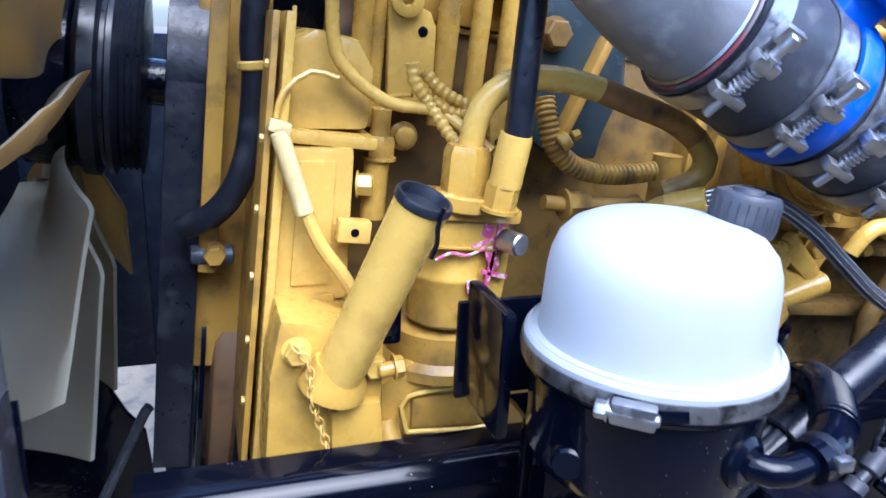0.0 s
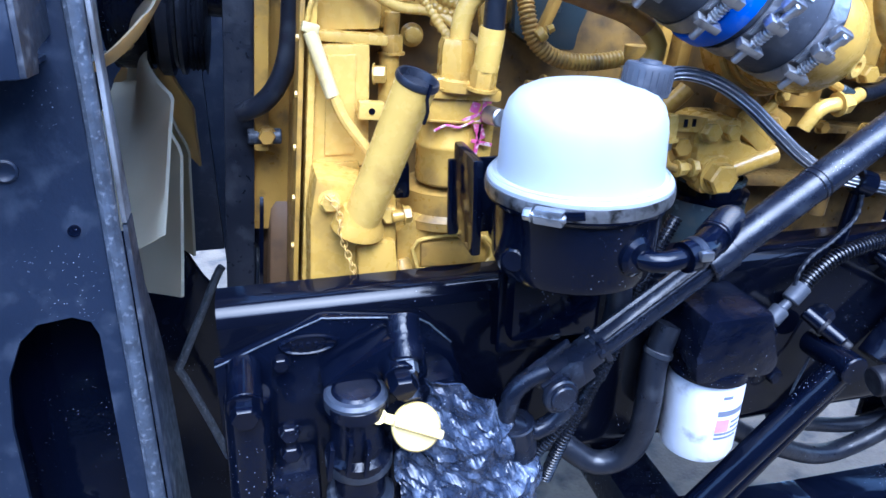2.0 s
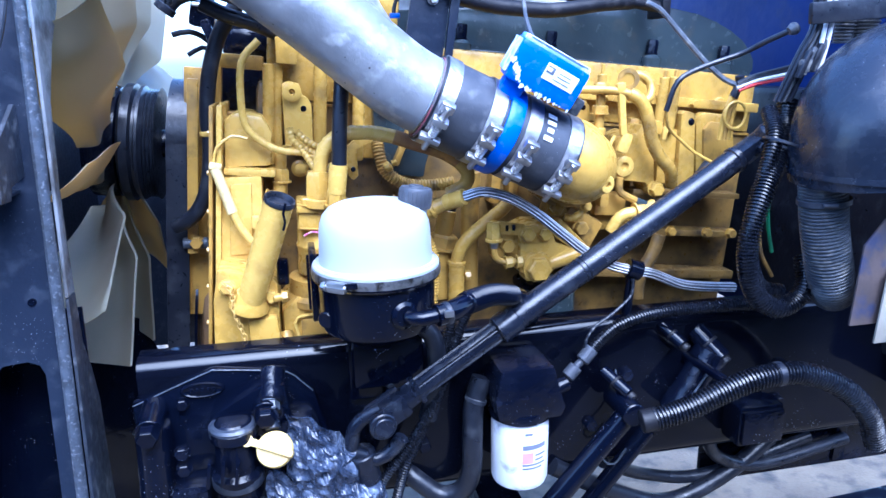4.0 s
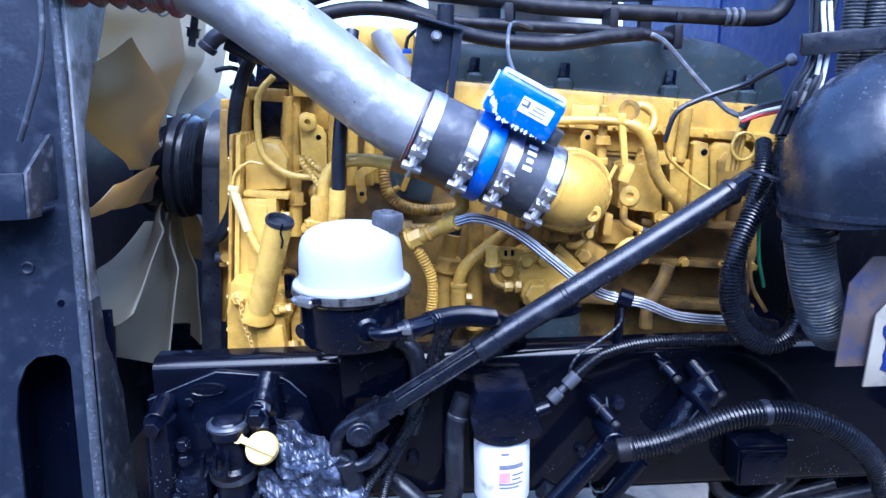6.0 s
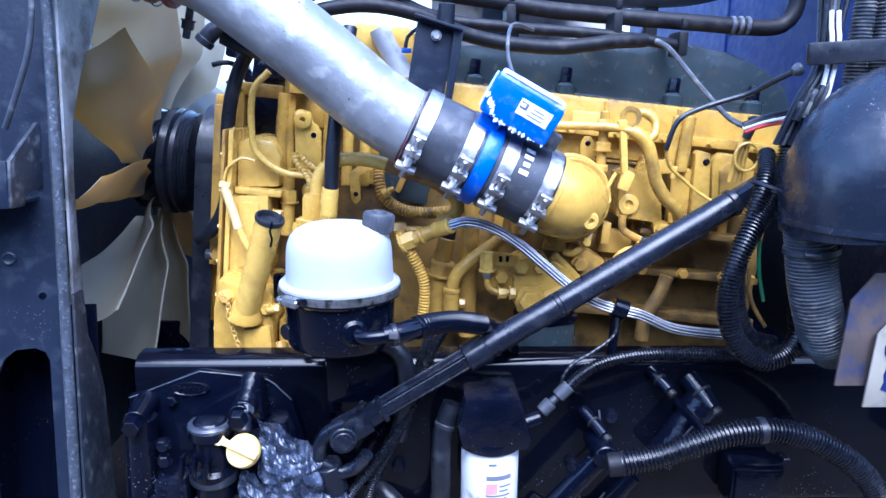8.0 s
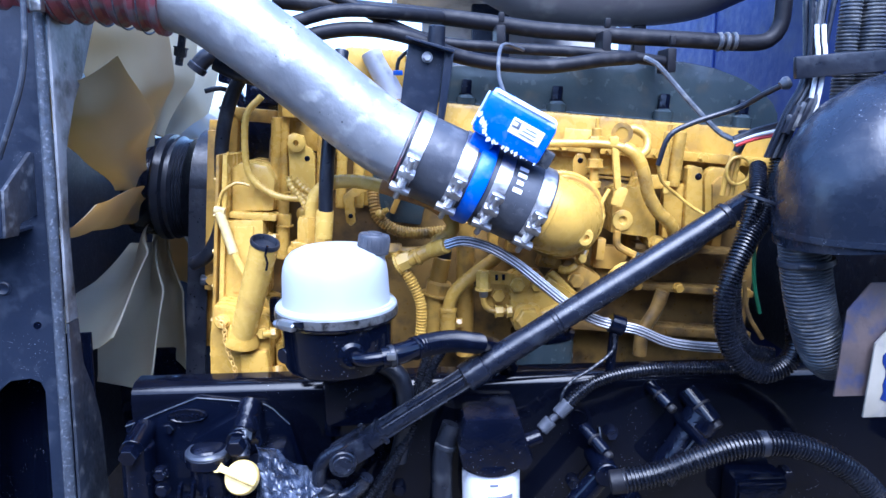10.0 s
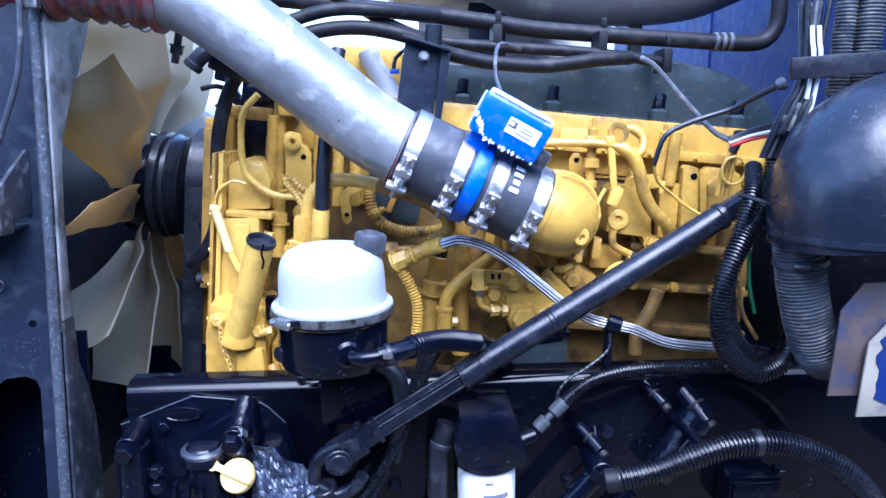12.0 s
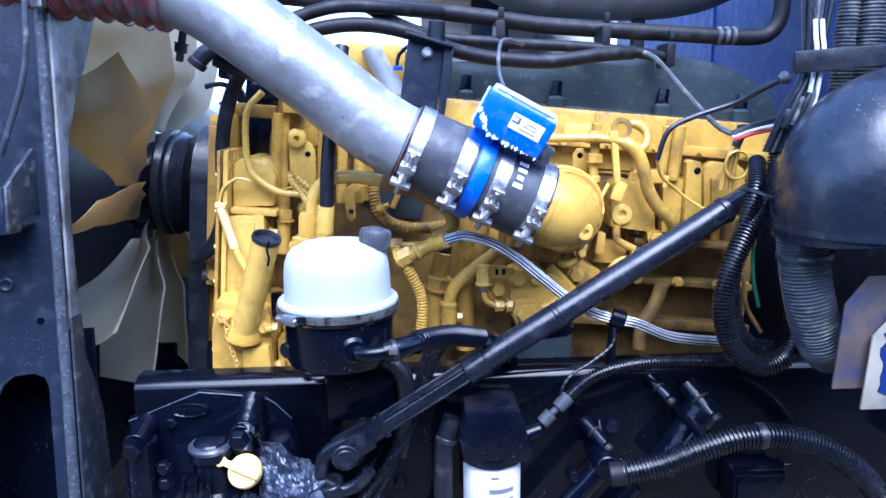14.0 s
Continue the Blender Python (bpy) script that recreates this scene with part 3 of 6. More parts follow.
part("side_housing", prism([(1.003, 1.255), (0.995, 1.36), (1.003, 1.378), (1.017, 1.385), (1.07, 1.378), (1.086, 1.366), (1.10, 1.255)], 0.646, 0.68, 0.010), YELLOW, engine)
part("side_lip", prism([(1.015, 1.28), (1.010, 1.35), (1.025, 1.366), (1.064, 1.36), (1.075, 1.28)], 0.638, 0.650, 0.006), YELLOW_OLD, engine)
control = part("control_box", prism([(0.79, 1.256), (0.792, 1.345), (0.82, 1.356), (0.84, 1.346), (0.85, 1.366), (0.877, 1.364), (0.888, 1.229), (0.872, 1.226), (0.867, 1.244)], 0.612, 0.68, 0.005), YELLOW, engine)
part("box_washer", lathe([(0.009, 0), (0.021, 0), (0.021, 0.008), (0.016, 0.010), (0.009, 0.010), (0.007, 0.003), (0, 0.003)], (0.812, 0.612, 1.283), (0, -1, 0), 24), YELLOW_PALE, control)
part("box_bolt", rod((0.885, 0.66, 1.232), (0.885, 0.606, 1.232), 0.0155), YELLOW, control)
part("box_bolt", hexa((0.885, 0.606, 1.232), (0, -1, 0), 0.026, 0.016), YELLOW, control)
part("lower_rail", box((0.98, 0.66, 1.21), (0.26, 0.05, 0.012), 0.003, T), GRIME_SHADE, engine)
part("lower_rail", box((0.98, 0.67, 1.12), (0.28, 0.05, 0.014), 0.003, T), GRIME_SHADE, engine)
part("lower_rail", box((0.92, 0.67, 1.03), (0.40, 0.05, 0.020), 0.004, T), GRIME_SHADE, engine)
for x in (0.86, 0.95, 1.04, 1.10):
    part("pan_bolt", hexa((x, 0.645, 1.127 - 0.096 * (x - 0.95)), (0, -1, 0), 0.018, 0.012), YELLOW_OLD, engine)
for x in (0.70, 0.80, 0.90, 1.0, 1.1):
    part("flange_bolt", hexa((x, 0.672, 1.431 - 0.096 * (x - 0.70)), (0, -1, 0), 0.016, 0.012), YELLOW, head_flange)
# front of the head
part("plug_washer", lathe([(0.006, 0), (0.018, 0), (0.018, 0.006), (0.012, 0.008), (0.006, 0.008), (0.004, 0.0), (0, 0)], (0.147, 0.662, 1.447), (0, -1, 0), 24), YELLOW_PALE, engine)
lift = part("lift_plate", prism([(0.128, 1.33), (0.128, 1.462), (0.14, 1.468), (0.162, 1.462), (0.166, 1.44), (0.176, 1.436), (0.183, 1.42), (0.181, 1.33)], 0.664, 0.678, 0.004), YELLOW_PALE, engine)
part("lift_hole", rod((0.167, 0.668, 1.415), (0.167, 0.6625, 1.415), 0.006), BLACK, lift)
for x, r in ((0.100, 0.0115), (0.117, 0.009), (0.197, 0.013), (0.236, 0.011), (0.272, 0.012)):
    part("casting_rib", rod((x + 0.008, 0.675, 1.50), (x - 0.006, 0.675, 1.31), r), YELLOW, engine)
part("web_panel", box((0.34, 0.706, 1.40), (0.13, 0.02, 0.19), 0.008, T), YELLOW, engine)
lug = part("lug_plate", prism([(0.240, 1.34), (0.275, 1.366), (0.296, 1.352), (0.262, 1.335), (0.264, 1.285), (0.254, 1.276), (0.244, 1.285)], 0.635, 0.65, 0.003), YELLOW, engine)
part("lug_hole", rod((0.254, 0.64, 1.298), (0.254, 0.6335, 1.298), 0.005), BLACK, lug)
part("round_bolt", lathe([(0, 0), (0.017, 0), (0.017, 0.004), (0.012, 0.006), (0.012, 0.014), (0.009, 0.016), (0, 0.016)], (0.153, 0.684, 1.298), (0, -1, 0), 22), YELLOW_PALE, engine)
part("front_frame", box((0.045, 0.735, 1.505), (0.105, 0.03, 0.028), 0.006, T), YELLOW_OLD, engine)
part("front_frame", box((0.003, 0.735, 1.45), (0.022, 0.03, 0.13), 0.006, T), YELLOW_OLD, engine)
part("front_frame", box((0.044, 0.735, 1.398), (0.105, 0.03, 0.022), 0.006, T), YELLOW_OLD, engine)
# Black box paints the shade inside the front frame's opening.
part("recess_shade", box((0.05, 0.80, 1.45), (0.11, 0.04, 0.11), 0.006, T), BLACK_ROUGH, engine)
part("corner_tab", prism([(0.122, 1.50), (0.122, 1.547), (0.142, 1.553), (0.165, 1.54), (0.160, 1.497)], 0.655, 0.69, 0.003), YELLOW, engine)
# timing cover
cov = thing("timing_cover", (0.04, 0.7, 0.98), "pale yellow cast timing gear cover with bolted flange", "cover")
part("upper_case", prism([(0.014, 1.312), (0.020, 1.402), (0.045, 1.414), (0.090, 1.405), (0.106, 1.375), (0.100, 1.312)], 0.628, 0.90, 0.008), YELLOW_PALE, cov)
part("ledge", box((0.060, 0.76, 1.304), (0.094, 0.30, 0.014), 0.005, T), YELLOW_PALE, cov)
part("lower_case", prism([(-0.014, 1.13), (0.002, 1.298), (0.082, 1.298), (0.074, 1.13)], 0.606, 0.90, 0.007), YELLOW_PALE, cov)
part("inset", prism([(0.012, 1.15), (0.024, 1.285), (0.062, 1.285), (0.054, 1.15)], 0.602, 0.612, 0.003), YELLOW_PALE, cov)
part("flange", box((-0.006, 0.76, 1.18), (0.010, 0.33, 0.50), 0.003, T), YELLOW_PALE, cov)
part("flange", box((-0.020, 0.76, 1.18), (0.007, 0.33, 0.50), 0.002, T), YELLOW_OLD, cov)
for k in range(6):
    z = 1.02 + 0.072 * k
    part("flange_bolt", hexa((-0.021 + 0.096 * (z - 1.2), 0.604, z), (-1, 0, 0.1), 0.008, 0.004), YELLOW_PALE, cov)
part("front_wall", box((-0.045, 0.79, 1.235), (0.078, 0.02, 0.52), 0.004, T), YELLOW_OLD, cov, "dull yellow front wall")
part("apron", prism([(-0.028, 0.94), (-0.012, 1.14), (0.06, 1.14), (0.06, 0.94)], 0.600, 0.90, 0.005), YELLOW, cov)
part("ridge", box((0.0015, 0.6055, 1.225), (0.004, 0.008, 0.42), 0.0015, T), YELLOW_PALE, cov)
part("bracket", box((0.076, 0.585, 1.215), (0.035, 0.02, 0.024), 0.003, T), YELLOW_PALE, cov)
part("bracket_hole", rod((0.076, 0.576, 1.215), (0.076, 0.5738, 1.215), 0.0045), BLACK, cov)
part("side_bolt", hexa((0.088, 0.63, 1.254), (1, -0.3, 0), 0.022, 0.016), YELLOW_PALE, cov)
# wire label strap and its cable on the cover
strap = thing("cable_strap", (0.02, 0.58, 1.25), "pale yellow painted cable and sleeve down the cover", "cable")
part("cable", tube([(0.095, 0.60, 1.54), (0.062, 0.60, 1.50), (0.057, 0.60, 1.41), (0.072, 0.60, 1.375), (0.115, 0.60, 1.345), (0.172, 0.60, 1.335), (0.215, 0.56, 1.30)], 0.0068, 12), YELLOW_PALE, strap)
part("sleeve", rod((0.002, 0.585, 1.318), (0.026, 0.578, 1.235), 0.0095), SLEEVE, strap)
part("sleeve_head", box((0.003, 0.585, 1.322), (0.022, 0.016, 0.012), 0.003, (0, 16, 0)), SLEEVE, strap)
part("lower_cable", tube([(0.026, 0.578, 1.24), (0.040, 0.575, 1.205), (0.072, 0.575, 1.155), (0.085, 0.60, 1.10)], 0.0075, 10), YELLOW_PALE, strap)
part("tie", tube([(0.000, 0.59, 1.33), (0.008, 0.59, 1.355), (0.035, 0.595, 1.374), (0.062, 0.595, 1.368)], 0.003, 8), YELLOW_PALE, strap)
# oil filler
fill = thing("oil_filler", (0.046, 0.52, 1.0), "yellow oil filler tube with a black open end on its housing", "oil filler")
part("housing", prism([(-0.026, 0.965), (-0.018, 1.085), (-0.006, 1.145), (0.02, 1.14), (0.09, 1.12), (0.098, 1.11), (0.096, 0.965)], 0.525, 0.72, 0.012), YELLOW, fill)
part("step", prism([(0.04, 0.96), (0.04, 1.05), (0.094, 1.055), (0.1, 0.96)], 0.51, 0.56, 0.010), YELLOW, fill)
b = lathe([(0, -0.01), (0.036, -0.01), (0.034, 0.000), (0.029, 0.008), (0.0255, 0.020), (0, 0.020)], (0.046, 0.520, 1.082), (0.25, -0.25, 0.95), 32)
part("base_flange", b, YELLOW, fill)
fd = (V(0.1165, 0.459, 1.286) - V(0.045, 0.518, 1.076)).normalized()
part("tube", lathe([(0.0245, 0), (0.0255, 0.216), (0.0225, 0.216), (0.0225, 0.19)], (0.045, 0.518, 1.076), fd, 32), YELLOW_PALE, fill)
part("open_end", lathe([(0.0258, -0.003), (0.0272, -0.001), (0.0272, 0.004), (0.0258, 0.0065), (0.0235, 0.0060), (0.0215, 0.001), (0.0205, -0.003), (0, -0.004)], V(0.045, 0.518, 1.076) + fd * 0.217, fd, 32), RUBBER, fill, "black rubber rim")
part("drip", tube([(0.123, 0.4335, 1.276), (0.118, 0.434, 1.259), (0.120, 0.439, 1.244), (0.116, 0.442, 1.229)], 0.0022, 6, 0.006), BLACK, fill, "dark oil drip")
part("bolt", hexa((0.009, 0.525, 1.112), (0, -1, 0.1), 0.022, 0.013), YELLOW_PALE, fill)
part("bolt", hexa((0.086, 0.524, 1.088), (0, -1, 0.1), 0.020, 0.012), YELLOW_PALE, fill)
part("stud", rod((0.088, 0.512, 1.088), (0.110, 0.512, 1.09), 0.008), YELLOW, fill)
part("stud_nut", hexa((0.104, 0.512, 1.09), (1, 0, 0.05), 0.020, 0.010), YELLOW, fill)


def ring_link(at, along, side, r=0.0042, wire=0.0011):
    b, u, w = bmesh.new(), Vector(along).normalized(), Vector(side).normalized()
    line = [Vector(at) + u * (1.55 * r * math.cos(a)) + w * (r * math.sin(a)) for a in (2 * math.pi * k / 10 for k in range(11))]
    return sweep(line, [wire] * 11, 6)


chain = thing("filler_chain", (0.02, 0.51, 1.0), "thin yellowed retaining chain hanging from the filler bolt", "chain")
line = smooth([(0.004, 0.505, 1.126), (0.017, 0.500, 1.112), (0.020, 0.498, 1.075), (0.026, 0.498, 1.05), (0.034, 0.499, 1.02), (0.040, 0.499, 0.995), (0.044, 0.499, 0.97)], 0.0085)
for k, (a, c) in enumerate(zip(line, line[1:])):
    part("link", ring_link((a + c) / 2, c - a, (1, 0, 0.2) if k % 2 else (0.35, 1, 0)), BRASS, chain)

can = thing("pump_canister", (0.657, 0.645, 0.92), "dark green grey canister under the yellow pump", "canister")
part("shell", lathe([(0, 0.92), (0.060, 0.92), (0.066, 0.926), (0.066, 1.026), (0.062, 1.034), (0, 1.034)], (0.657, 0.645, 0), (0, 0, 1), 40), SLATE, can)
part("rim", lathe([(0.060, 1.030), (0.069, 1.032), (0.069, 1.040), (0.060, 1.043)], (0.657, 0.645, 0), (0, 0, 1), 40), BLACK, can, "black rim")

# ---- fuel transfer pump behind the reservoir ----
pump = thing("fuel_transfer_pump", (0.2, 0.58, 1.05), "yellow fuel transfer pump with purple marking paint", "pump")
part("head", prism([(0.140, 1.207), (0.143, 1.236), (0.150, 1.240), (0.226, 1.232), (0.231, 1.226), (0.229, 1.198)], 0.532, 0.63, 0.006), YELLOW, pump)
part("head_groove", box((0.186, 0.5315, 1.206), (0.085, 0.003, 0.003), 0.001, T), YELLOW_OLD, pump)
part("drum", lathe([(0, 0), (0.040, 0), (0.043, 0.004), (0.043, 0.050), (0.045, 0.053), (0.045, 0.058), (0.043, 0.061), (0.043, 0.098), (0, 0.098)], (0.178, 0.580, 1.112), (0.05, 0, 1), 36), YELLOW, pump)
part("flank", box((0.215, 0.575, 1.165), (0.04, 0.07, 0.09), 0.010, T), YELLOW, pump)
for x, y in ((0.152, 0.545), (0.222, 0.545)):
    part("head_bolt", hexa((x, y, 1.237), (0, 0, 1), 0.018, 0.011), YELLOW_PALE, pump)
part("spill_edge", tube([(0.150, 0.531, 1.196), (0.166, 0.531, 1.203), (0.184, 0.531, 1.199), (0.204, 0.531, 1.207)], 0.0018, 6, 0.006), PURPLE, pump, "pink paint smear")
part("skirt", lathe([(0, 0), (0.07, 0), (0.07, 0.012), (0.062, 0.02), (0.062, 0.05), (0.05, 0.056), (0, 0.056)], (0.178, 0.60, 1.05), (0.05, 0, 1), 36), YELLOW_OLD, pump)
part("top_plate", box((0.19, 0.575, 1.243), (0.10, 0.10, 0.016), 0.005, T), YELLOW, pump)
part("top_bolt", hexa((0.158, 0.535, 1.252), (0, 0, 1), 0.020, 0.012), YELLOW, pump)
part("hex_fitting", hexa((0.180, 0.545, 1.25), (0.05, 0, 1), 0.042, 0.055), YELLOW, pump)
part("collar", rod((0.178, 0.545, 1.245), (0.180, 0.545, 1.262), 0.03), YELLOW, pump)
part("side_port", rod((0.222, 0.53, 1.215), (0.232, 0.505, 1.215), 0.012), STEEL, pump, "bare steel port")
part("lower_case", prism([(0.10, 0.98), (0.10, 1.05), (0.13, 1.075), (0.25, 1.065), (0.26, 0.975)], 0.55, 0.70, 0.012), YELLOW, pump)
part("lower_window", prism([(0.135, 0.995), (0.135, 1.032), (0.225, 1.03), (0.225, 0.99)], 0.543, 0.553, 0.004), YELLOW_OLD, pump)
part("window_rim", tube([(0.130, 0.543, 0.992), (0.130, 0.543, 1.036), (0.230, 0.543, 1.033), (0.230, 0.543, 0.988), (0.130, 0.543, 0.992)], 0.0028, 8), YELLOW_PALE, pump)
part("vent_hole", box((0.108, 0.546, 1.128), (0.022, 0.02, 0.05), 0.006), BLACK, pump, "dark gap")
part("drain_plug", rod((0.105, 0.545, 1.01), (0.11, 0.53, 0.985), 0.013), YELLOW_OLD, pump)
random.seed(4)
for k in range(9):
    x, z = 0.198 + random.uniform(-0.012, 0.014), 1.14 + 0.012 * k
    part("paint_mark", box((x + 0.002 * k, 0.5325, z), (0.030 if k % 3 == 0 else 0.012, 0.003, 0.005 if k % 3 == 0 else 0.014), 0.001, (0, random.uniform(-25, 25), 0)), PURPLE, pump, "smeared purple paint")
part("paint_mark", box((0.212, 0.5325, 1.19), (0.006, 0.003, 0.10), 0.001, (0, 10, 0)), PURPLE, pump, "smeared purple paint")
# black fuel hose with yellow end
fh = thing("fuel_hose", (0.218, 0.51, 1.27), "black rubber hose with a yellow crimped end fitting", "hose")
part("hose", tube([(0.2185, 0.508, 1.318), (0.224, 0.512, 1.40), (0.236, 0.53, 1.50), (0.255, 0.57, 1.62)], 0.0135, 18), RUBBER, fh)
part("ferrule", lathe([(0, 0), (0.0165, 0), (0.0165, 0.048), (0.0155, 0.052), (0, 0.052)], (0.2125, 0.515, 1.276), (0.11, -0.12, 1), 24), YELLOW_PALE, fh, "yellow crimp ferrule")
part("nut", hexa((0.209, 0.518, 1.25), (0.1, -0.1, 1), 0.030, 0.028), YELLOW, fh)
# curved yellow pipe to the charge elbow, rusty in its middle
cp = thing("coolant_pipe", (0.30, 0.54, 1.27), "bent yellow steel pipe, rusty along its middle", "pipe")
part("near_bend", tube([(0.184, 0.548, 1.285), (0.190, 0.545, 1.335), (0.205, 0.542, 1.362), (0.235, 0.54, 1.377), (0.285, 0.543, 1.376), (0.325, 0.54, 1.367)], 0.013, 18), YELLOW_PALE, cp)
part("rusty_run", tube([(0.322, 0.54, 1.368), (0.36, 0.536, 1.355), (0.41, 0.532, 1.338), (0.442, 0.53, 1.318)], 0.0132, 18), RUSTY, cp, "rusty stretch of pipe")
part("far_bend", tube([(0.440, 0.53, 1.32), (0.458, 0.53, 1.297), (0.452, 0.535, 1.272), (0.425, 0.55, 1.255)], 0.0135, 18), YELLOW_OLD, cp)
# corrugated yellow hoses
solo("corrugated_hose", ribbed([(0.302, 0.625, 1.35), (0.304, 0.615, 1.325), (0.313, 0.61, 1.297), (0.345, 0.608, 1.272), (0.395, 0.606, 1.264), (0.448, 0.604, 1.268)], 0.0125, 0.0062, 0.16), YELLOW_OLD, "dirty yellow corrugated conduit", "conduit", "yellow conduits")
solo("corrugated_hose", ribbed([(0.345, 0.56, 1.235), (0.352, 0.555, 1.215), (0.372, 0.55, 1.185), (0.392, 0.55, 1.14), (0.395, 0.55, 1.10), (0.388, 0.55, 1.04)], 0.0115, 0.0062, 0.16), YELLOW, "yellow corrugated conduit hanging by the reservoir", "conduit", "yellow conduits")
gus = thing("corner_gusset", (0.35, 0.68, 1.27), "dark green grey casting behind the conduits", "casting")
part("casting", prism([(0.300, 1.30), (0.300, 1.50), (0.42, 1.49), (0.43, 1.36), (0.405, 1.30), (0.40, 1.27), (0.33, 1.28)], 0.662, 0.70, 0.008), SLATE, gus)
part("bolt", hexa((0.325, 0.662, 1.42), (0, -1, 0), 0.030, 0.016), GRIME_SHADE, gus, "grimy brown bolt")
part("web", box((0.365, 0.655, 1.36), (0.012, 0.03, 0.13), 0.004, (0, 24, 0)), YELLOW_OLD, gus, "dirty yellow web")
clip = thing("conduit_clip", (0.33, 0.6, 1.3), "small yellow pipe clamp", "clamp")
part("band", rod((0.312, 0.596, 1.302), (0.322, 0.594, 1.31), 0.010), YELLOW, clip)
part("screw", hexa((0.325, 0.592, 1.312), (1, -0.2, 0.5), 0.010, 0.008), YELLOW, clip)

# twisted yellow loom ends
loom = thing("wiring_loom_ends", (0.16, 0.6, 1.32), "yellow painted twisted wire ends and connector", "wiring")
for k, pts in enumerate((
        [(0.138, 0.60, 1.385), (0.142, 0.60, 1.365), (0.158, 0.60, 1.345), (0.176, 0.585, 1.315), (0.196, 0.56, 1.29)],
        [(0.150, 0.60, 1.378), (0.165, 0.598, 1.362), (0.180, 0.597, 1.352), (0.196, 0.597, 1.345)],
        [(0.160, 0.60, 1.35), (0.176, 0.597, 1.338), (0.194, 0.596, 1.335), (0.200, 0.595, 1.345)])):
    part("twist", ribbed(pts, 0.0072, 0.008, 0.16, 12), YELLOW if k else YELLOW_PALE, loom)
part("connector", rod((0.1185, 0.645, 1.335), (0.116, 0.645, 1.30), 0.011), YELLOW, loom)
part("connector_nut", hexa((0.116, 0.645, 1.278), (0.06, 0, 1), 0.028, 0.024), YELLOW, loom)
part("stem", rod((0.114, 0.645, 1.282), (0.109, 0.645, 1.21), 0.014), YELLOW, loom)
part("wire", tube([(0.117, 0.64, 1.335), (0.125, 0.63, 1.348), (0.142, 0.61, 1.352)], 0.0025, 8), YELLOW_PALE, loom)

# fuel lines in the middle
fl = thing("fuel_line", (0.40, 0.56, 1.2), "yellow hose fitting with a braided steel hose", "hose")
part("fitting_nut", hexa((0.350, 0.548, 1.213), (0.86, -0.2, 0.42), 0.032, 0.03), YELLOW_PALE, fl)
part("fitting_body", rod((0.372, 0.540, 1.222), (0.418, 0.53, 1.244), 0.0145), YELLOW, fl)
part("fitting_collar", rod((0.385, 0.537, 1.228), (0.393, 0.536, 1.232), 0.018), YELLOW, fl)
part("ferrule", rod((0.415, 0.53, 1.243), (0.445, 0.50, 1.258), 0.0155), YELLOW_PALE, fl)
BRAID_AT = [(0.443, 0.502, 1.258), (0.477, 0.490, 1.267), (0.524, 0.482, 1.255), (0.571, 0.475, 1.227), (0.619, 0.468, 1.188), (0.666, 0.460, 1.150), (0.706, 0.445, 1.126), (0.745, 0.430, 1.115), (0.793, 0.428, 1.104), (0.848, 0.428, 1.080), (0.897, 0.428, 1.070), (0.970, 0.430, 1.062)]
part("braided_hose", tube(BRAID_AT, 0.0086, 20), BOOT, fl, "dark hose sheathed in steel braid")
BRAID_LINE = smooth(BRAID_AT, 0.006)
ways = [(BRAID_LINE[min(k + 1, len(BRAID_LINE) - 1)] - BRAID_LINE[max(k - 1, 0)]).normalized() for k in range(len(BRAID_LINE))]
for k in range(9):
    strand = []
    for n, (p, w) in enumerate(zip(BRAID_LINE, ways)):
        q = 2 * math.pi * k / 9 + 0.004 * n
        side = w.cross(V(0, 1, 0)).normalized()
        strand.append(p + 0.0085 * (math.cos(q) * side + math.sin(q) * w.cross(side)))
    part("strand", sweep(strand, [0.0012] * len(strand), 5), STEEL, fl, "bright steel braid strand")
part("hose_clip", rod((0.742, 0.433, 1.119), (0.768, 0.43, 1.110), 0.019), BLACK, fl, "black hose clip")
part("clip_stem", rod((0.750, 0.432, 1.10), (0.745, 0.434, 1.02), 0.009), BLACK, fl, "black clip stem")
part("outlet_elbow", tube([(0.300, 0.60, 1.235), (0.33, 0.60, 1.231), (0.361, 0.60, 1.229), (0.40, 0.60, 1.229), (0.43, 0.61, 1.23)], 0.009, 12), YELLOW_OLD, fl)
part("outlet_nut", hexa((0.325, 0.60, 1.231), (1, 0, 0), 0.028, 0.03), YELLOW_OLD, fl)
pa = thing("return_pipe", (0.45, 0.6, 1.03), "bent yellow pipe running down beside a larger pipe", "pipe")
part("pipe", tube([(0.56, 0.60, 1.222), (0.545, 0.60, 1.207), (0.495, 0.60, 1.170), (0.462, 0.60, 1.137), (0.451, 0.60, 1.097), (0.450, 0.60, 1.02)], 0.0135, 18), YELLOW, pa)
part("sleeve", rod((0.451, 0.60, 1.10), (0.4495, 0.60, 1.02), 0.0165), YELLOW, pa)
part("sleeve_rim", rod((0.4515, 0.60, 1.108), (0.451, 0.60, 1.098), 0.0185), YELLOW, pa)
part("tee_screw", hexa((0.467, 0.60, 1.075), (1, 0, 0), 0.018, 0.012), YELLOW, pa)
solo("oil_pipe", tube([(0.494, 0.645, 1.28), (0.491, 0.645, 1.20), (0.489, 0.645, 1.12), (0.488, 0.645, 0.99)], 0.019, 20), YELLOW_OLD, "thick vertical yellow oil pipe", "pipe")
st = thing("breather_stub", (0.42, 0.64, 1.1), "yellow threaded stub pipe with a black end", "pipe")
part("stub", rod((0.443, 0.64, 1.206), (0.429, 0.64, 1.145), 0.0185), YELLOW_OLD, st)
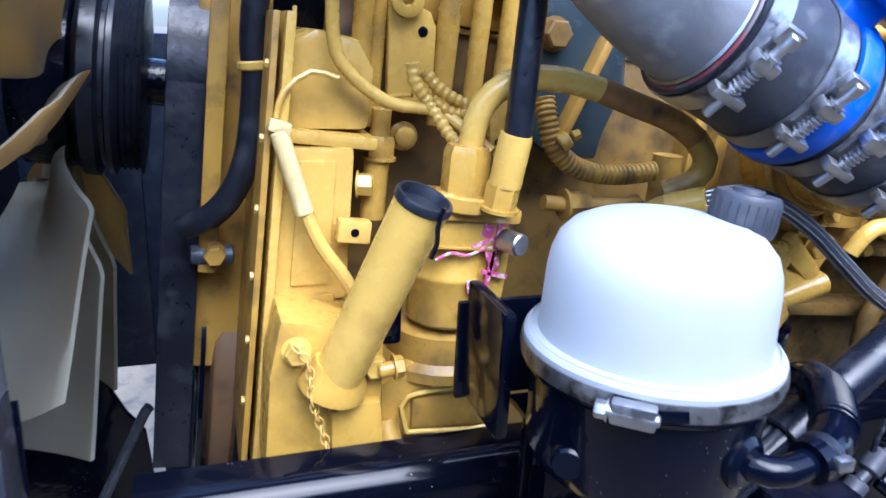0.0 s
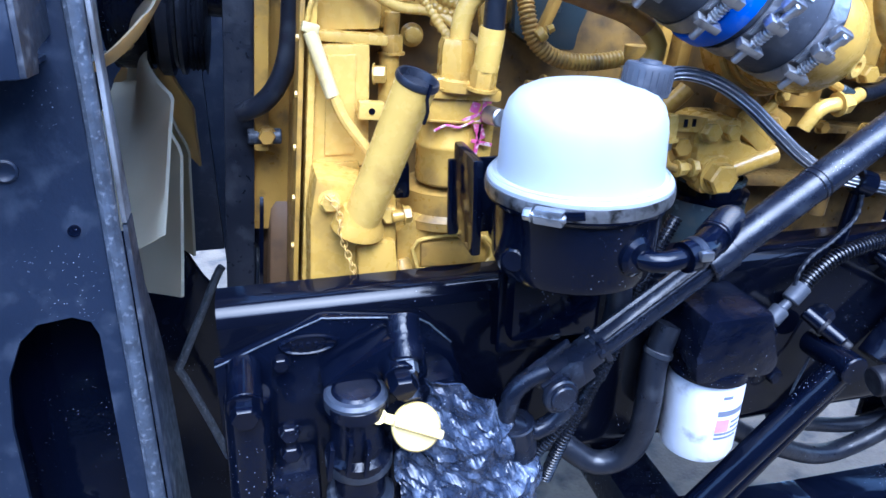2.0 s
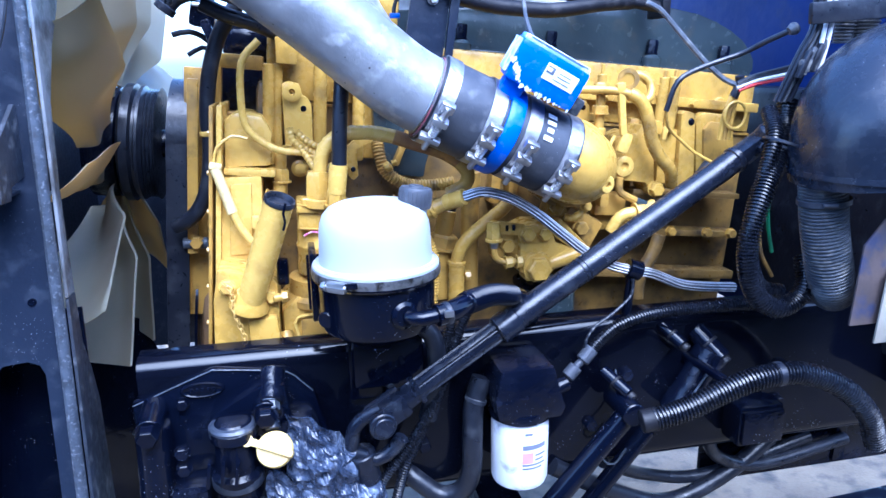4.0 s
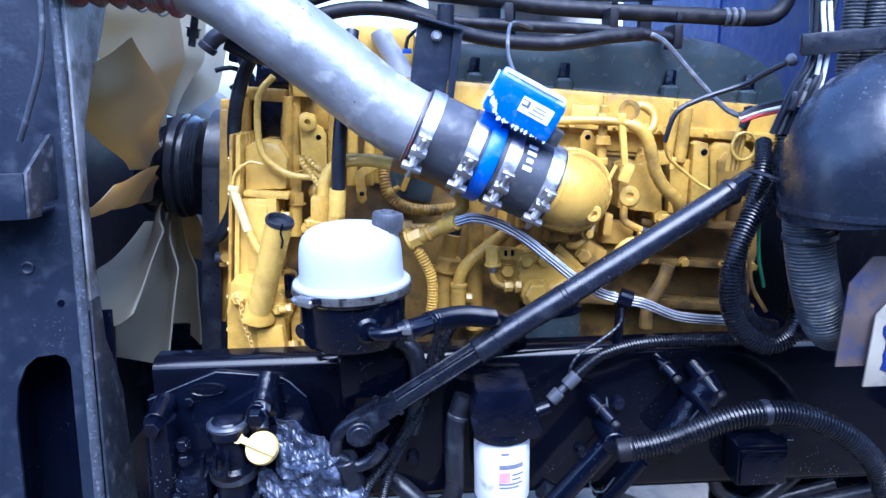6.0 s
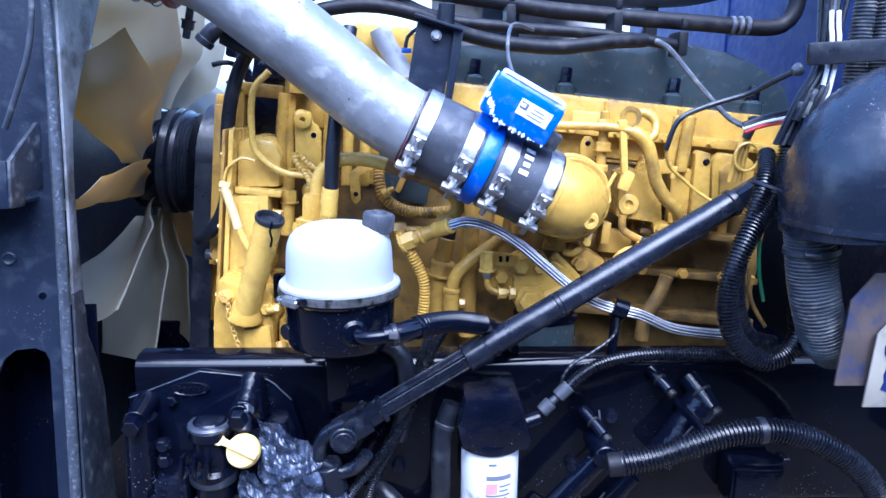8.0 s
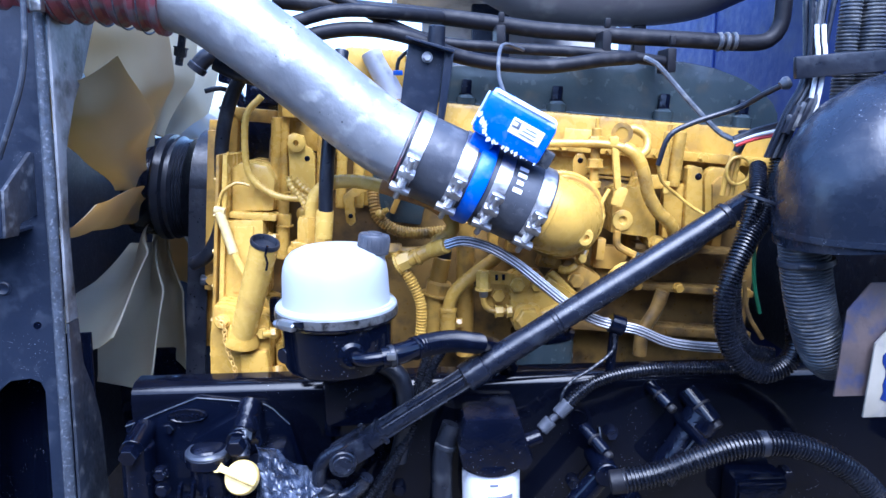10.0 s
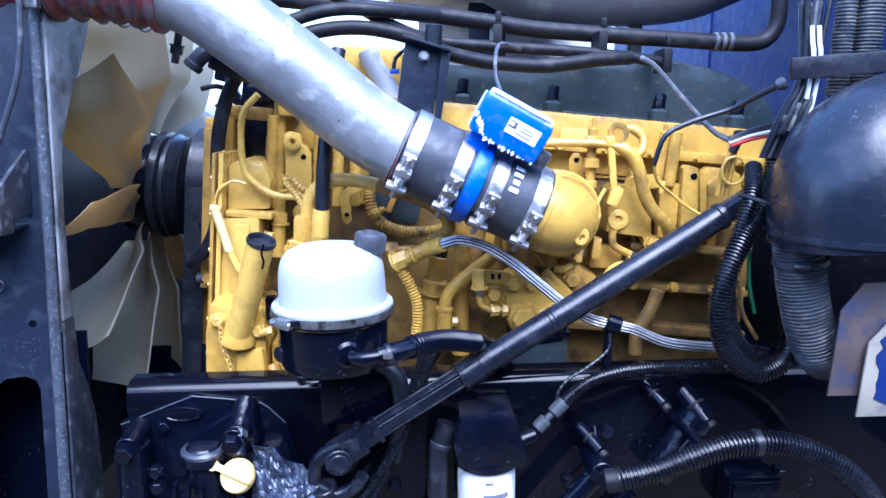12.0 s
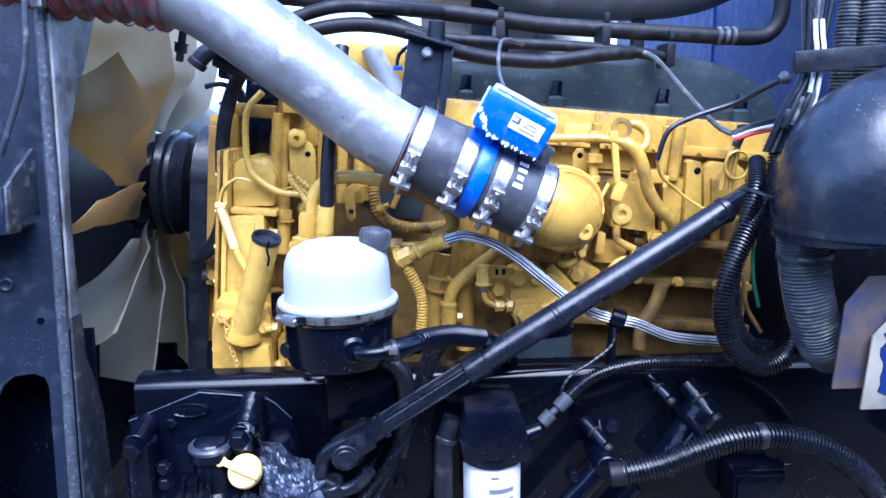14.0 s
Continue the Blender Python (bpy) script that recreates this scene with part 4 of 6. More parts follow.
part("nut", hexa((0.430, 0.64, 1.125), (0.2, 0, 1), 0.052, 0.028), YELLOW_OLD, st)
part("end", rod((0.447, 0.64, 1.225), (0.443, 0.64, 1.20), 0.016), RUBBER, st, "black rubber end")
part("sleeve", rod((0.427, 0.64, 1.13), (0.424, 0.64, 1.02), 0.022), YELLOW_OLD, st)

# ---- injection pump in the middle ----
ip = thing("fuel_priming_pump", (0.62, 0.6, 1.05), "cast yellow fuel filter base with bolts and pipe fittings", "pump")
part("body", prism([(0.575, 1.085), (0.577, 1.170), (0.602, 1.18), (0.648, 1.176), (0.652, 1.14), (0.70, 1.125), (0.70, 1.09), (0.655, 1.082), (0.64, 1.066), (0.588, 1.07)], 0.572, 0.66, 0.008), YELLOW, ip)
part("face_boss", prism([(0.583, 1.07), (0.583, 1.112), (0.595, 1.122), (0.625, 1.122), (0.637, 1.112), (0.64, 1.072), (0.63, 1.063), (0.59, 1.063)], 0.562, 0.60, 0.006), YELLOW, ip)
part("main_bolt", hexa((0.610, 0.562, 1.092), (0, -1, 0), 0.044, 0.022), YELLOW, ip)
part("arm", rod((0.635, 0.58, 1.092), (0.72, 0.575, 1.118), 0.016), YELLOW, ip)
part("arm", box((0.675, 0.585, 1.145), (0.07, 0.03, 0.022), 0.006, (0, 38, 0)), YELLOW, ip)
part("bolt", hexa((0.590, 0.572, 1.160), (0, -1, 0.1), 0.026, 0.015), YELLOW, ip)
part("bolt", hexa((0.627, 0.572, 1.158), (0, -1, 0.1), 0.022, 0.014), YELLOW, ip)
part("bolt", hexa((0.553, 0.59, 1.135), (0, -1, 0.1), 0.026, 0.016), YELLOW_OLD, ip)
part("side_case", box((0.556, 0.615, 1.14), (0.055, 0.06, 0.07), 0.01, T), YELLOW_OLD, ip)
slot = part("slotted_tab", prism([(0.535, 1.164), (0.535, 1.19), (0.585, 1.182), (0.585, 1.158)], 0.572, 0.577, 0.001), YELLOW, ip)
for x in (0.548, 0.562):
    part("slot", box((x, 0.571, 1.176), (0.006, 0.003, 0.012), 0.001), BLACK, ip)
part("pipe_nut", hexa((0.522, 0.575, 1.15), (0, 0, 1), 0.026, 0.036), YELLOW_PALE, ip)
part("pipe_ring", rod((0.522, 0.575, 1.135), (0.522, 0.575, 1.15), 0.009), STEEL, ip, "bare steel pipe ring")
part("bent_pipe", tube([(0.522, 0.575, 1.14), (0.523, 0.575, 1.122), (0.534, 0.575, 1.108), (0.555, 0.573, 1.105), (0.58, 0.572, 1.105)], 0.0065, 12), YELLOW_OLD, ip)
part("pipe_nut", hexa((0.545, 0.574, 1.1045), (1, 0, 0), 0.020, 0.016), YELLOW_PALE, ip)
part("pipe_nut", hexa((0.568, 0.573, 1.1045), (1, 0, 0), 0.022, 0.012), YELLOW_PALE, ip)
can = thing("engine_filter", (0.66, 0.62, 0.9), "black spin-on filter under the cast filter base", "filter")
part("canister", lathe([(0, 0), (0.045, 0), (0.055, 0.012), (0.055, 0.13), (0.05, 0.14), (0, 0.14)], (0.655, 0.635, 0.92), (0, 0, 1), 36), BLACK, can)
part("seal_ring", lathe([(0.05, 0), (0.057, 0.002), (0.057, 0.008), (0.05, 0.01)], (0.655, 0.635, 1.058), (0, 0, 1), 36), SLATE, can)
# second cluster under the elbow
ac = thing("actuator_cluster", (0.70, 0.62, 1.15), "yellow brackets, bolts and small pipes below the elbow", "bracket")
part("lug", prism([(0.635, 1.19), (0.645, 1.222), (0.675, 1.22), (0.69, 1.195), (0.68, 1.182)], 0.60, 0.64, 0.006), YELLOW_OLD, ac)
part("bolt", hexa((0.660, 0.60, 1.207), (0, -1, 0), 0.026, 0.016), YELLOW, ac)
part("strap", tube([(0.680, 0.60, 1.185), (0.70, 0.595, 1.182), (0.725, 0.60, 1.20), (0.738, 0.61, 1.222)], 0.008, 10), YELLOW, ac)
part("strap_bolt", hexa((0.722, 0.594, 1.205), (0.3, -1, 0.3), 0.018, 0.012), YELLOW_PALE, ac)
part("bolt", hexa((0.716, 0.60, 1.16), (0, -1, 0), 0.026, 0.014), YELLOW_OLD, ac)
part("boss", box((0.72, 0.64, 1.155), (0.09, 0.06, 0.07), 0.012, (0, 30, 0)), YELLOW_OLD, ac)
part("bar", box((0.690, 0.59, 1.15), (0.09, 0.016, 0.018), 0.005, (0, 45, 0)), YELLOW, ac)
part("elbow_fitting", tube([(0.785, 0.60, 1.148), (0.795, 0.595, 1.17), (0.812, 0.592, 1.185), (0.845, 0.592, 1.188), (0.88, 0.60, 1.20)], 0.012, 14), YELLOW_PALE, ac)
part("elbow_nut", hexa((0.833, 0.592, 1.187), (1, 0, 0.1), 0.030, 0.022), YELLOW_PALE, ac)
part("square_fitting", box((0.765, 0.605, 1.225), (0.018, 0.03, 0.045), 0.004, T), YELLOW_OLD, ac)
part("plate", box((0.795, 0.64, 1.20), (0.07, 0.03, 0.05), 0.006, T), YELLOW_OLD, ac)
part("black_hose", tube([(0.88, 0.60, 1.20), (0.92, 0.61, 1.20), (0.97, 0.62, 1.22), (1.02, 0.62, 1.28)], 0.013, 12), RUBBER, ac, "black rubber hose")
part("harness_clip", tube([(0.80, 0.60, 1.262), (0.80, 0.60, 1.235), (0.815, 0.60, 1.222), (0.85, 0.60, 1.205)], 0.008, 10), YELLOW_OLD, ac)
part("green_plug", rod((0.838, 0.598, 1.21), (0.862, 0.598, 1.20), 0.009), SLATE, ac, "grey green plug")
part("block_foot", box((0.82, 0.665, 1.16), (0.10, 0.03, 0.05), 0.008, T), YELLOW_OLD, ac)
solo("drain_pipe", tube([(0.905, 0.61, 1.13), (0.892, 0.61, 1.09), (0.865, 0.61, 1.04), (0.86, 0.61, 0.99)], 0.0145, 12), GRIME_SHADE, "yellow drain pipe, browned for the shade behind the shaft", "pipe")

# ---- harness and injector lines on the right ----
hn = thing("engine_harness", (0.8, 0.58, 1.35), "yellow painted engine wiring harness sleeve", "harness")
part("sleeve", tube([(0.800, 0.575, 1.432), (0.818, 0.57, 1.422), (0.834, 0.57, 1.400), (0.846, 0.57, 1.36), (0.853, 0.57, 1.335), (0.875, 0.575, 1.302), (0.905, 0.585, 1.275), (0.925, 0.61, 1.24)], 0.0132, 16), YELLOW, hn)
part("thin_sleeve", tube([(0.60, 0.60, 1.44), (0.67, 0.59, 1.442), (0.753, 0.58, 1.440), (0.79, 0.575, 1.434), (0.808, 0.572, 1.428)], 0.0085, 14), YELLOW, hn)
part("loop", tube([(0.822, 0.57, 1.41), (0.845, 0.575, 1.425), (0.848, 0.585, 1.452), (0.825, 0.59, 1.468), (0.803, 0.59, 1.462)], 0.009, 12), YELLOW, hn)
part("plug", rod((0.806, 0.60, 1.462), (0.795, 0.575, 1.460), 0.019), YELLOW, hn)
part("plug_rim", lathe([(0.012, 0), (0.021, 0), (0.021, 0.006), (0.012, 0.006), (0.012, 0)], (0.797, 0.578, 1.460), (-0.4, -1, 0), 20), YELLOW_OLD, hn)
part("flag", prism([(0.815, 1.465), (0.838, 1.475), (0.875, 1.448), (0.845, 1.445), (0.83, 1.455)], 0.585, 0.590, 0.001), YELLOW, hn)
tb = thing("sensor_tube", (0.75, 0.6, 1.35), "yellow injector sensor tube with nuts", "tube")
part("stem", rod((0.752, 0.60, 1.47), (0.748, 0.60, 1.34), 0.0095), YELLOW, tb)
part("tip", rod((0.753, 0.60, 1.49), (0.752, 0.60, 1.46), 0.004), YELLOW, tb)
part("nut", hexa((0.751, 0.60, 1.43), (0.03, 0, 1), 0.028, 0.022), YELLOW, tb)
part("nut", hexa((0.750, 0.60, 1.392), (0.03, 0, 1), 0.028, 0.016), YELLOW, tb)
part("collar", rod((0.749, 0.60, 1.365), (0.7485, 0.60, 1.35), 0.014), YELLOW, tb)
tb2 = thing("bracket_arm", (0.78, 0.58, 1.32), "pale yellow forked bracket arm", "bracket")
part("arm", box((0.786, 0.575, 1.395), (0.014, 0.012, 0.09), 0.004, (0, -6, 0)), YELLOW_PALE, tb2)
part("head", box((0.780, 0.575, 1.444), (0.018, 0.014, 0.02), 0.004, (0, -6, 0)), YELLOW_PALE, tb2)
part("fork", box((0.794, 0.575, 1.335), (0.024, 0.012, 0.04), 0.005, (0, 20, 0)), YELLOW_PALE, tb2)
part("link", tube([(0.775, 0.58, 1.35), (0.762, 0.58, 1.325), (0.755, 0.58, 1.30)], 0.004, 8), YELLOW_PALE, tb2)
part("eye", lathe([(0.004, 0), (0.009, 0), (0.009, 0.006), (0.004, 0.006), (0.004, 0)], (0.757, 0.576, 1.298), (0, -1, 0), 16), YELLOW_PALE, tb2)
le = thing("lift_tab", (0.73, 0.65, 1.36), "yellow flat tab with a round hole", "tab")
part("tab", prism([(0.712, 1.355), (0.714, 1.405), (0.722, 1.418), (0.735, 1.418), (0.743, 1.405), (0.746, 1.355)], 0.636, 0.644, 0.003), YELLOW, le)
part("hole", rod((0.729, 0.64, 1.404), (0.729, 0.6345, 1.404), 0.006), BLACK, le)
for x in (0.905, 0.93):
    tt = thing("injector_tube", (x, 0.65, 1.33), "slim vertical yellow injector tube", "tube", "injector tubes")
    part("stem", rod((x + 0.012, 0.65, 1.46), (x, 0.65, 1.345), 0.010 if x < 0.92 else 0.013), YELLOW, tt)
    part("tip", rod((x + 0.014, 0.65, 1.475), (x + 0.012, 0.65, 1.45), 0.005), YELLOW_OLD, tt)
part_box = thing("relay_block", (0.865, 0.64, 1.32), "small yellow painted block with a pale clip", "block")
part("block", box((0.880, 0.63, 1.358), (0.04, 0.03, 0.028), 0.003, (0, -4, 0)), YELLOW, part_box)
part("clip", box((0.902, 0.612, 1.348), (0.010, 0.01, 0.026), 0.002, (0, 10, 0)), YELLOW_PALE, part_box)
ph = thing("plate_hole_bolt", (0.981, 0.642, 1.366), "dark bolt hole in the side plate", "hole")
part("hole", rod((0.981, 0.645, 1.366), (0.981, 0.6405, 1.366), 0.0075), BLACK, ph)
solo("ground_wire", tube([(1.032, 0.42, 1.545), (1.013, 0.46, 1.527), (0.991, 0.50, 1.506), (0.915, 0.515, 1.480), (0.868, 0.515, 1.455), (0.850, 0.52, 1.40)], 0.0052, 10), RUBBER, "black cable across the engine side", "cable", "cables")
solo("yellow_wire", tube([(0.850, 0.52, 1.402), (0.862, 0.53, 1.37), (0.892, 0.54, 1.345), (0.93, 0.54, 1.315), (0.965, 0.53, 1.295)], 0.0032, 8), YELLOW, "thin yellow overspray painted wire", "cable", "cables")
yb = thing("loom_branch", (1.01, 0.56, 1.34), "yellow painted loom branch with a wire loop", "wiring")
for k, dx in enumerate((-0.008, 0.001, 0.010)):
    part("wire", tube([(1.005 + dx, 0.56, 1.335), (1.012 + dx, 0.56, 1.385), (1.022 + dx * 0.5, 0.56, 1.425)], 0.0055, 8), YELLOW_OLD if k == 1 else YELLOW, yb)
loop_line = [V(1.022 + 0.024 * math.sin(a), 0.55, 1.385 + 0.027 * math.cos(a)) for a in (2 * math.pi * k / 22 for k in range(23))]
part("loop", sweep(loop_line, [0.003] * 23, 8), YELLOW_PALE, yb)
part("black_end", tube([(1.020, 0.56, 1.42), (1.03, 0.558, 1.445), (1.028, 0.556, 1.462)], 0.009, 10), RUBBER, yb, "taped black end")


# ---- charge air pipe with boots, clamps and valve ----
A = V(0.385, 0.46, 1.434)
D = V(0.906, 0, -0.423)
intake = thing("charge_air_pipe", (0.3, 0.46, 1.40), "dull aluminium charge air pipe bending down to the engine", "pipe")
part("pipe", tube([(-0.03, 0.46, 1.716), (0.03, 0.46, 1.695), (0.11, 0.46, 1.640), (0.20, 0.46, 1.570), (0.27, 0.46, 1.512), (0.33, 0.46, 1.465), A], 0.0665, 40), ALUMINIUM, intake)
part("weld_bead", lathe([(0.066, 0), (0.0685, 0.002), (0.066, 0.004)], A - D * 0.022, D, 40), STEEL, intake)
hump = thing("charge_air_hose", (-0.1, 0.46, 1.65), "dark red silicone hump hose with wire rings", "hose")
part("hose", ribbed([(-0.42, 0.46, 1.735), (-0.25, 0.46, 1.735), (-0.12, 0.46, 1.730), (-0.01, 0.46, 1.708)], 0.074, 0.036, 0.10, 36), RED, hump)
for k in range(5):
    c = V(-0.20 + 0.038 * k, 0.46, 1.734 - 0.0012 * k * k)
    part("wire_ring", lathe([(0.0745, -0.0015), (0.0765, 0), (0.0745, 0.0015), (0.0725, 0), (0.0745, -0.0015)], c, (1, 0, -0.05 * k), 36), WORN, hump, "grey wire ring")
part("clamp_band", lathe([(0.074, -0.009), (0.077, -0.009), (0.077, 0.009), (0.074, 0.009), (0.074, -0.009)], (-0.222, 0.46, 1.735), (1, 0, 0), 40), STEEL, hump, "steel band clamp")
part("clamp_screw", box((-0.208, 0.394, 1.685), (0.018, 0.016, 0.03), 0.003), STEEL, hump)

for s0, s1 in ((-0.016, 0.108), (0.133, 0.252)):
    boot = thing("rubber_boot", A + D * (s0 + s1) / 2, "black rubber coupling boot on the charge pipe", "boot", "rubber boots")
    n = 14
    rows = [(0.062, s0)] + [(0.0735 + (0.0012 if 3 < k < 11 else 0), s0 + (s1 - s0) * k / n) for k in range(n + 1)] + [(0.062, s1)]
    part("sleeve", lathe(rows, A, D, 48), BOOT, boot)
    for e in (s0, s1 - 0.003):
        part("lip", lathe([(0.07, e), (0.0752, e), (0.0752, e + 0.003), (0.07, e + 0.003)], A, D, 48), RUBBER, boot)
    if s0 < 0:
        part("red_liner", lathe([(0.0665, s0 - 0.002), (0.0700, s0 - 0.002), (0.0715, s0), (0.0665, s0)], A, D, 48), RED, boot, "red inner liner edge")
    else:
        for k in range(4):
            c = A + D * 0.186
            a = radians(46 - 11 * k)
            side = V(0, -1, 0) * math.cos(a) + D.cross(V(0, -1, 0)).normalized() * -math.sin(a)
            u = basis(side)
            b = box((0, 0, 0), (0.008, 0.017 if k != 2 else 0.012, 0.0015), 0.0005)
            m = Matrix.Translation(c + side * 0.0757) @ Matrix((D.cross(side).normalized(), D, side)).transposed().to_4x4()
            part("white_mark", turned(b, m), LABEL_WHITE, boot, "white printed mark")


def t_bolt_clamp(s):
    """A band clamp whose T-bolt stands on the lower near side."""
    c = A + D * s
    out = V(-0.20, -0.80, -0.56)
    out = (out - D * out.dot(D)).normalized()
    along = D.cross(out).normalized()
    if along.z > 0:
        along = -along
    cl = thing("t_bolt_clamp", c, "bright steel T-bolt band clamp", "clamp", "T-bolt clamps")
    band = lathe([(0.0755, -0.0125), (0.0772, -0.0125), (0.0772, 0.0125), (0.0755, 0.0125), (0.0755, -0.0125)], c, D, 56)
    part("band", band, STEEL, cl)
    m = Matrix((D, along, out)).transposed().to_4x4()

    def at(u, v, w):
        return Matrix.Translation(c + D * u + along * v + out * w) @ m
    part("bridge", turned(box((0, 0, 0), (0.017, 0.060, 0.003), 0.001), at(0, -0.028, 0.0775)), STEEL, cl)
    part("trunnion", turned(box((0, 0, 0), (0.028, 0.013, 0.016), 0.003), at(0, -0.026, 0.087)), STEEL, cl)
    part("trunnion", turned(box((0, 0, 0), (0.024, 0.017, 0.012), 0.003), at(0, -0.052, 0.081)), STEEL, cl)
    part("nut_bar", turned(box((0, 0, 0), (0.036, 0.010, 0.014), 0.002), at(0, 0.012, 0.088)), STEEL, cl)
    p, q = at(0, -0.058, 0.088).translation, at(0, 0.036, 0.088).translation
    bolt = part("bolt", rod(p, q, 0.0052, segs=12), STEEL, cl)
    part("spring", turned(ribbed([(0, -0.020, 0), (0, -0.006, 0), (0, 0.007, 0)], 0.0075, 0.0045, 0.3, 12), at(0, 0, 0.088)), STEEL, bolt)
    part("nut", hexa(at(0, -0.036, 0.088).translation, along, 0.013, 0.009), STEEL, bolt)


for s in (0.001, 0.087, 0.156, 0.236):
    t_bolt_clamp(s)

valve = thing("blue_throttle_valve", A + D * 0.12, "blue valve ring with a boxy actuator and chipped paint", "valve")
part("ring", lathe([(0.064, 0.104), (0.079, 0.106), (0.081, 0.110), (0.081, 0.130), (0.079, 0.134), (0.064, 0.136)], A, D, 56), BLUE, valve)
M = Matrix.Translation((0.558, 0.405, 1.478)) @ pose(0, 0, 0, 8, 29, -6)
part("neck", turned(box((-0.036, 0.006, -0.062), (0.040, 0.04, 0.06), 0.008), M), BLUE, valve)
part("neck_foot", turned(box((-0.040, 0.006, -0.088), (0.058, 0.05, 0.02), 0.006), M), BLUE, valve)
act = part("actuator", turned(box((0, 0, 0), (0.128, 0.066, 0.070), 0.009), M), BLUE, valve)
part("lid", turned(box((0.0, 0.0, 0.036), (0.120, 0.060, 0.012), 0.005), M), BLUE_WORN, act, "worn pale blue lid")
part("side_cover", turned(box((-0.0655, 0.0, 0.002), (0.004, 0.056, 0.058), 0.0015), M), BLUE_WORN, valve, "worn pale blue side")
label = part("label", turned(box((0.020, -0.0335, 0.006), (0.058, 0.0012, 0.027), 0.0005), M), LABEL_WHITE, valve, "white paper label with dark print")
part("label_mark", turned(box((0.000, -0.0346, 0.010), (0.014, 0.0008, 0.012), 0.0003), M), INK, label)
part("label_mark", turned(box((-0.002, -0.0350, 0.010), (0.008, 0.0008, 0.006), 0.0003), M), LABEL_WHITE, label)
for x, z, w in ((0.026, 0.012, 0.022), (0.026, 0.006, 0.026), (0.024, -0.001, 0.03)):
    part("print_bar", turned(box((x, -0.0346, z), (w, 0.0008, 0.0016), 0.0003), M), INK, label)
random.seed(11)
for k in range(30):
    x = -0.062 + 0.0042 * k + random.uniform(-0.003, 0.003)
    if random.random() < 0.3:
        continue
    s = random.uniform(0.002, 0.008) * (1.15 - k / 45)
    z = -0.034 + (0.030 * max(0, 1 - k / 7))
    ring = [(x + 0.6 * s * random.uniform(0.6, 1.2) * math.cos(q), z + s * random.uniform(0.4, 1.1) * math.sin(q)) for q in (2 * math.pi * i / 11 for i in range(11))]
    part("paint_chip", prism(ring, -0.0337, -0.0329, 0, None, M), BLUE_CHIP, act, "chipped paint")
part("edge_wear", turned(box((-0.0, -0.0305, 0.0415), (0.108, 0.003, 0.0015), 0.0005), M), BLUE_CHIP, act, "worn pale edge")
part("plug", turned(box((0.072, 0.0, -0.022), (0.026, 0.026, 0.03), 0.005), M), GREY_DUCT, valve, "grey connector plug")
part("lead", tube([(0.545, 0.42, 1.53), (0.535, 0.43, 1.56), (0.538, 0.46, 1.60), (0.556, 0.52, 1.625), (0.60, 0.58, 1.62)], 0.0035, 8), GREY_DUCT, valve, "thin grey lead")

elbow = thing("intake_elbow", (0.69, 0.52, 1.2), "rounded yellow cast intake elbow with a sensor boss", "elbow")
E0 = A + D * 0.248
line = smooth([E0, E0 + D * 0.02, (0.648, 0.476, 1.311), (0.666, 0.508, 1.304), (0.673, 0.555, 1.301), (0.674, 0.64, 1.301)], 0.010)
radii = [0.0695 + 0.004 * min(1, k / 7) for k in range(len(line))]
part("shell", sweep(line, radii, 40), YELLOW, elbow)
part("spigot_rim", lathe([(0.068, 0.250), (0.0725, 0.252), (0.0725, 0.262), (0.068, 0.264)], A, D, 40), YELLOW, elbow)
part("flange", lathe([(0.06, 0), (0.088, 0), (0.090, 0.003), (0.090, 0.05), (0.086, 0.054), (0.06, 0.054)], (0.679, 0.634, 1.298), (0, -1, 0), 48), YELLOW, elbow)
part("flange_ring", lathe([(0.07, 0), (0.0815, 0), (0.0815, 0.052), (0.079, 0.055), (0.07, 0.055)], (0.679, 0.620, 1.299), (0, -1, 0), 48), YELLOW_OLD, elbow)
part("sensor_boss", lathe([(0, -0.02), (0.0165, -0.02), (0.0165, 0.010), (0.014, 0.013), (0.0065, 0.013), (0.0055, 0.006), (0, 0.006)], (0.688, 0.437, 1.281), (0.28, -0.93, -0.15), 24), YELLOW_PALE, elbow)

# ---- fluid reservoir ----
RES = V(0.2545, 0.310, 1.0)
res = thing("fluid_reservoir", RES, "milky white domed fluid reservoir on a gloss black can", "reservoir")
part("can", lathe([(0, 0.094), (0.074, 0.094), (0.085, 0.101), (0.0892, 0.112), (0.0905, 0.180), (0.0, 0.180)], RES, (0, 0, 1), 56), BLACK, res, "gloss black can")
part("can_flange", lathe([(0.086, 0.176), (0.0955, 0.178), (0.0985, 0.182), (0.0985, 0.186), (0.086, 0.188)], RES, (0, 0, 1), 56), BLACK, res, "black can flange")
part("band", lathe([(0.094, 0.1845), (0.0992, 0.1845), (0.1002, 0.191), (0.0992, 0.1975), (0.094, 0.1975)], RES, (0, 0, 1), 56), BAND, res, "grimy steel band")
part("dome_lip", lathe([(0.080, 0.190), (0.0955, 0.192), (0.0978, 0.196), (0.0978, 0.2015), (0.0955, 0.2045), (0.087, 0.2055)], RES, (0, 0, 1), 56), TANK, res, "milky plastic rim")
part("seal", lathe([(0.0925, 0.2035), (0.0942, 0.2055), (0.0925, 0.2075)], RES, (0, 0, 1), 56), TANK, res, "milky seal line")
part("dome", lathe([(0.089, 0.200), (0.0868, 0.208), (0.0858, 0.230), (0.0848, 0.252), (0.0830, 0.265), (0.0785, 0.2775), (0.0700, 0.2870), (0.056, 0.2935), (0.034, 0.2975), (0.016, 0.2990), (0, 0.2995)], RES, (0, 0, 1), 72), TANK, res)
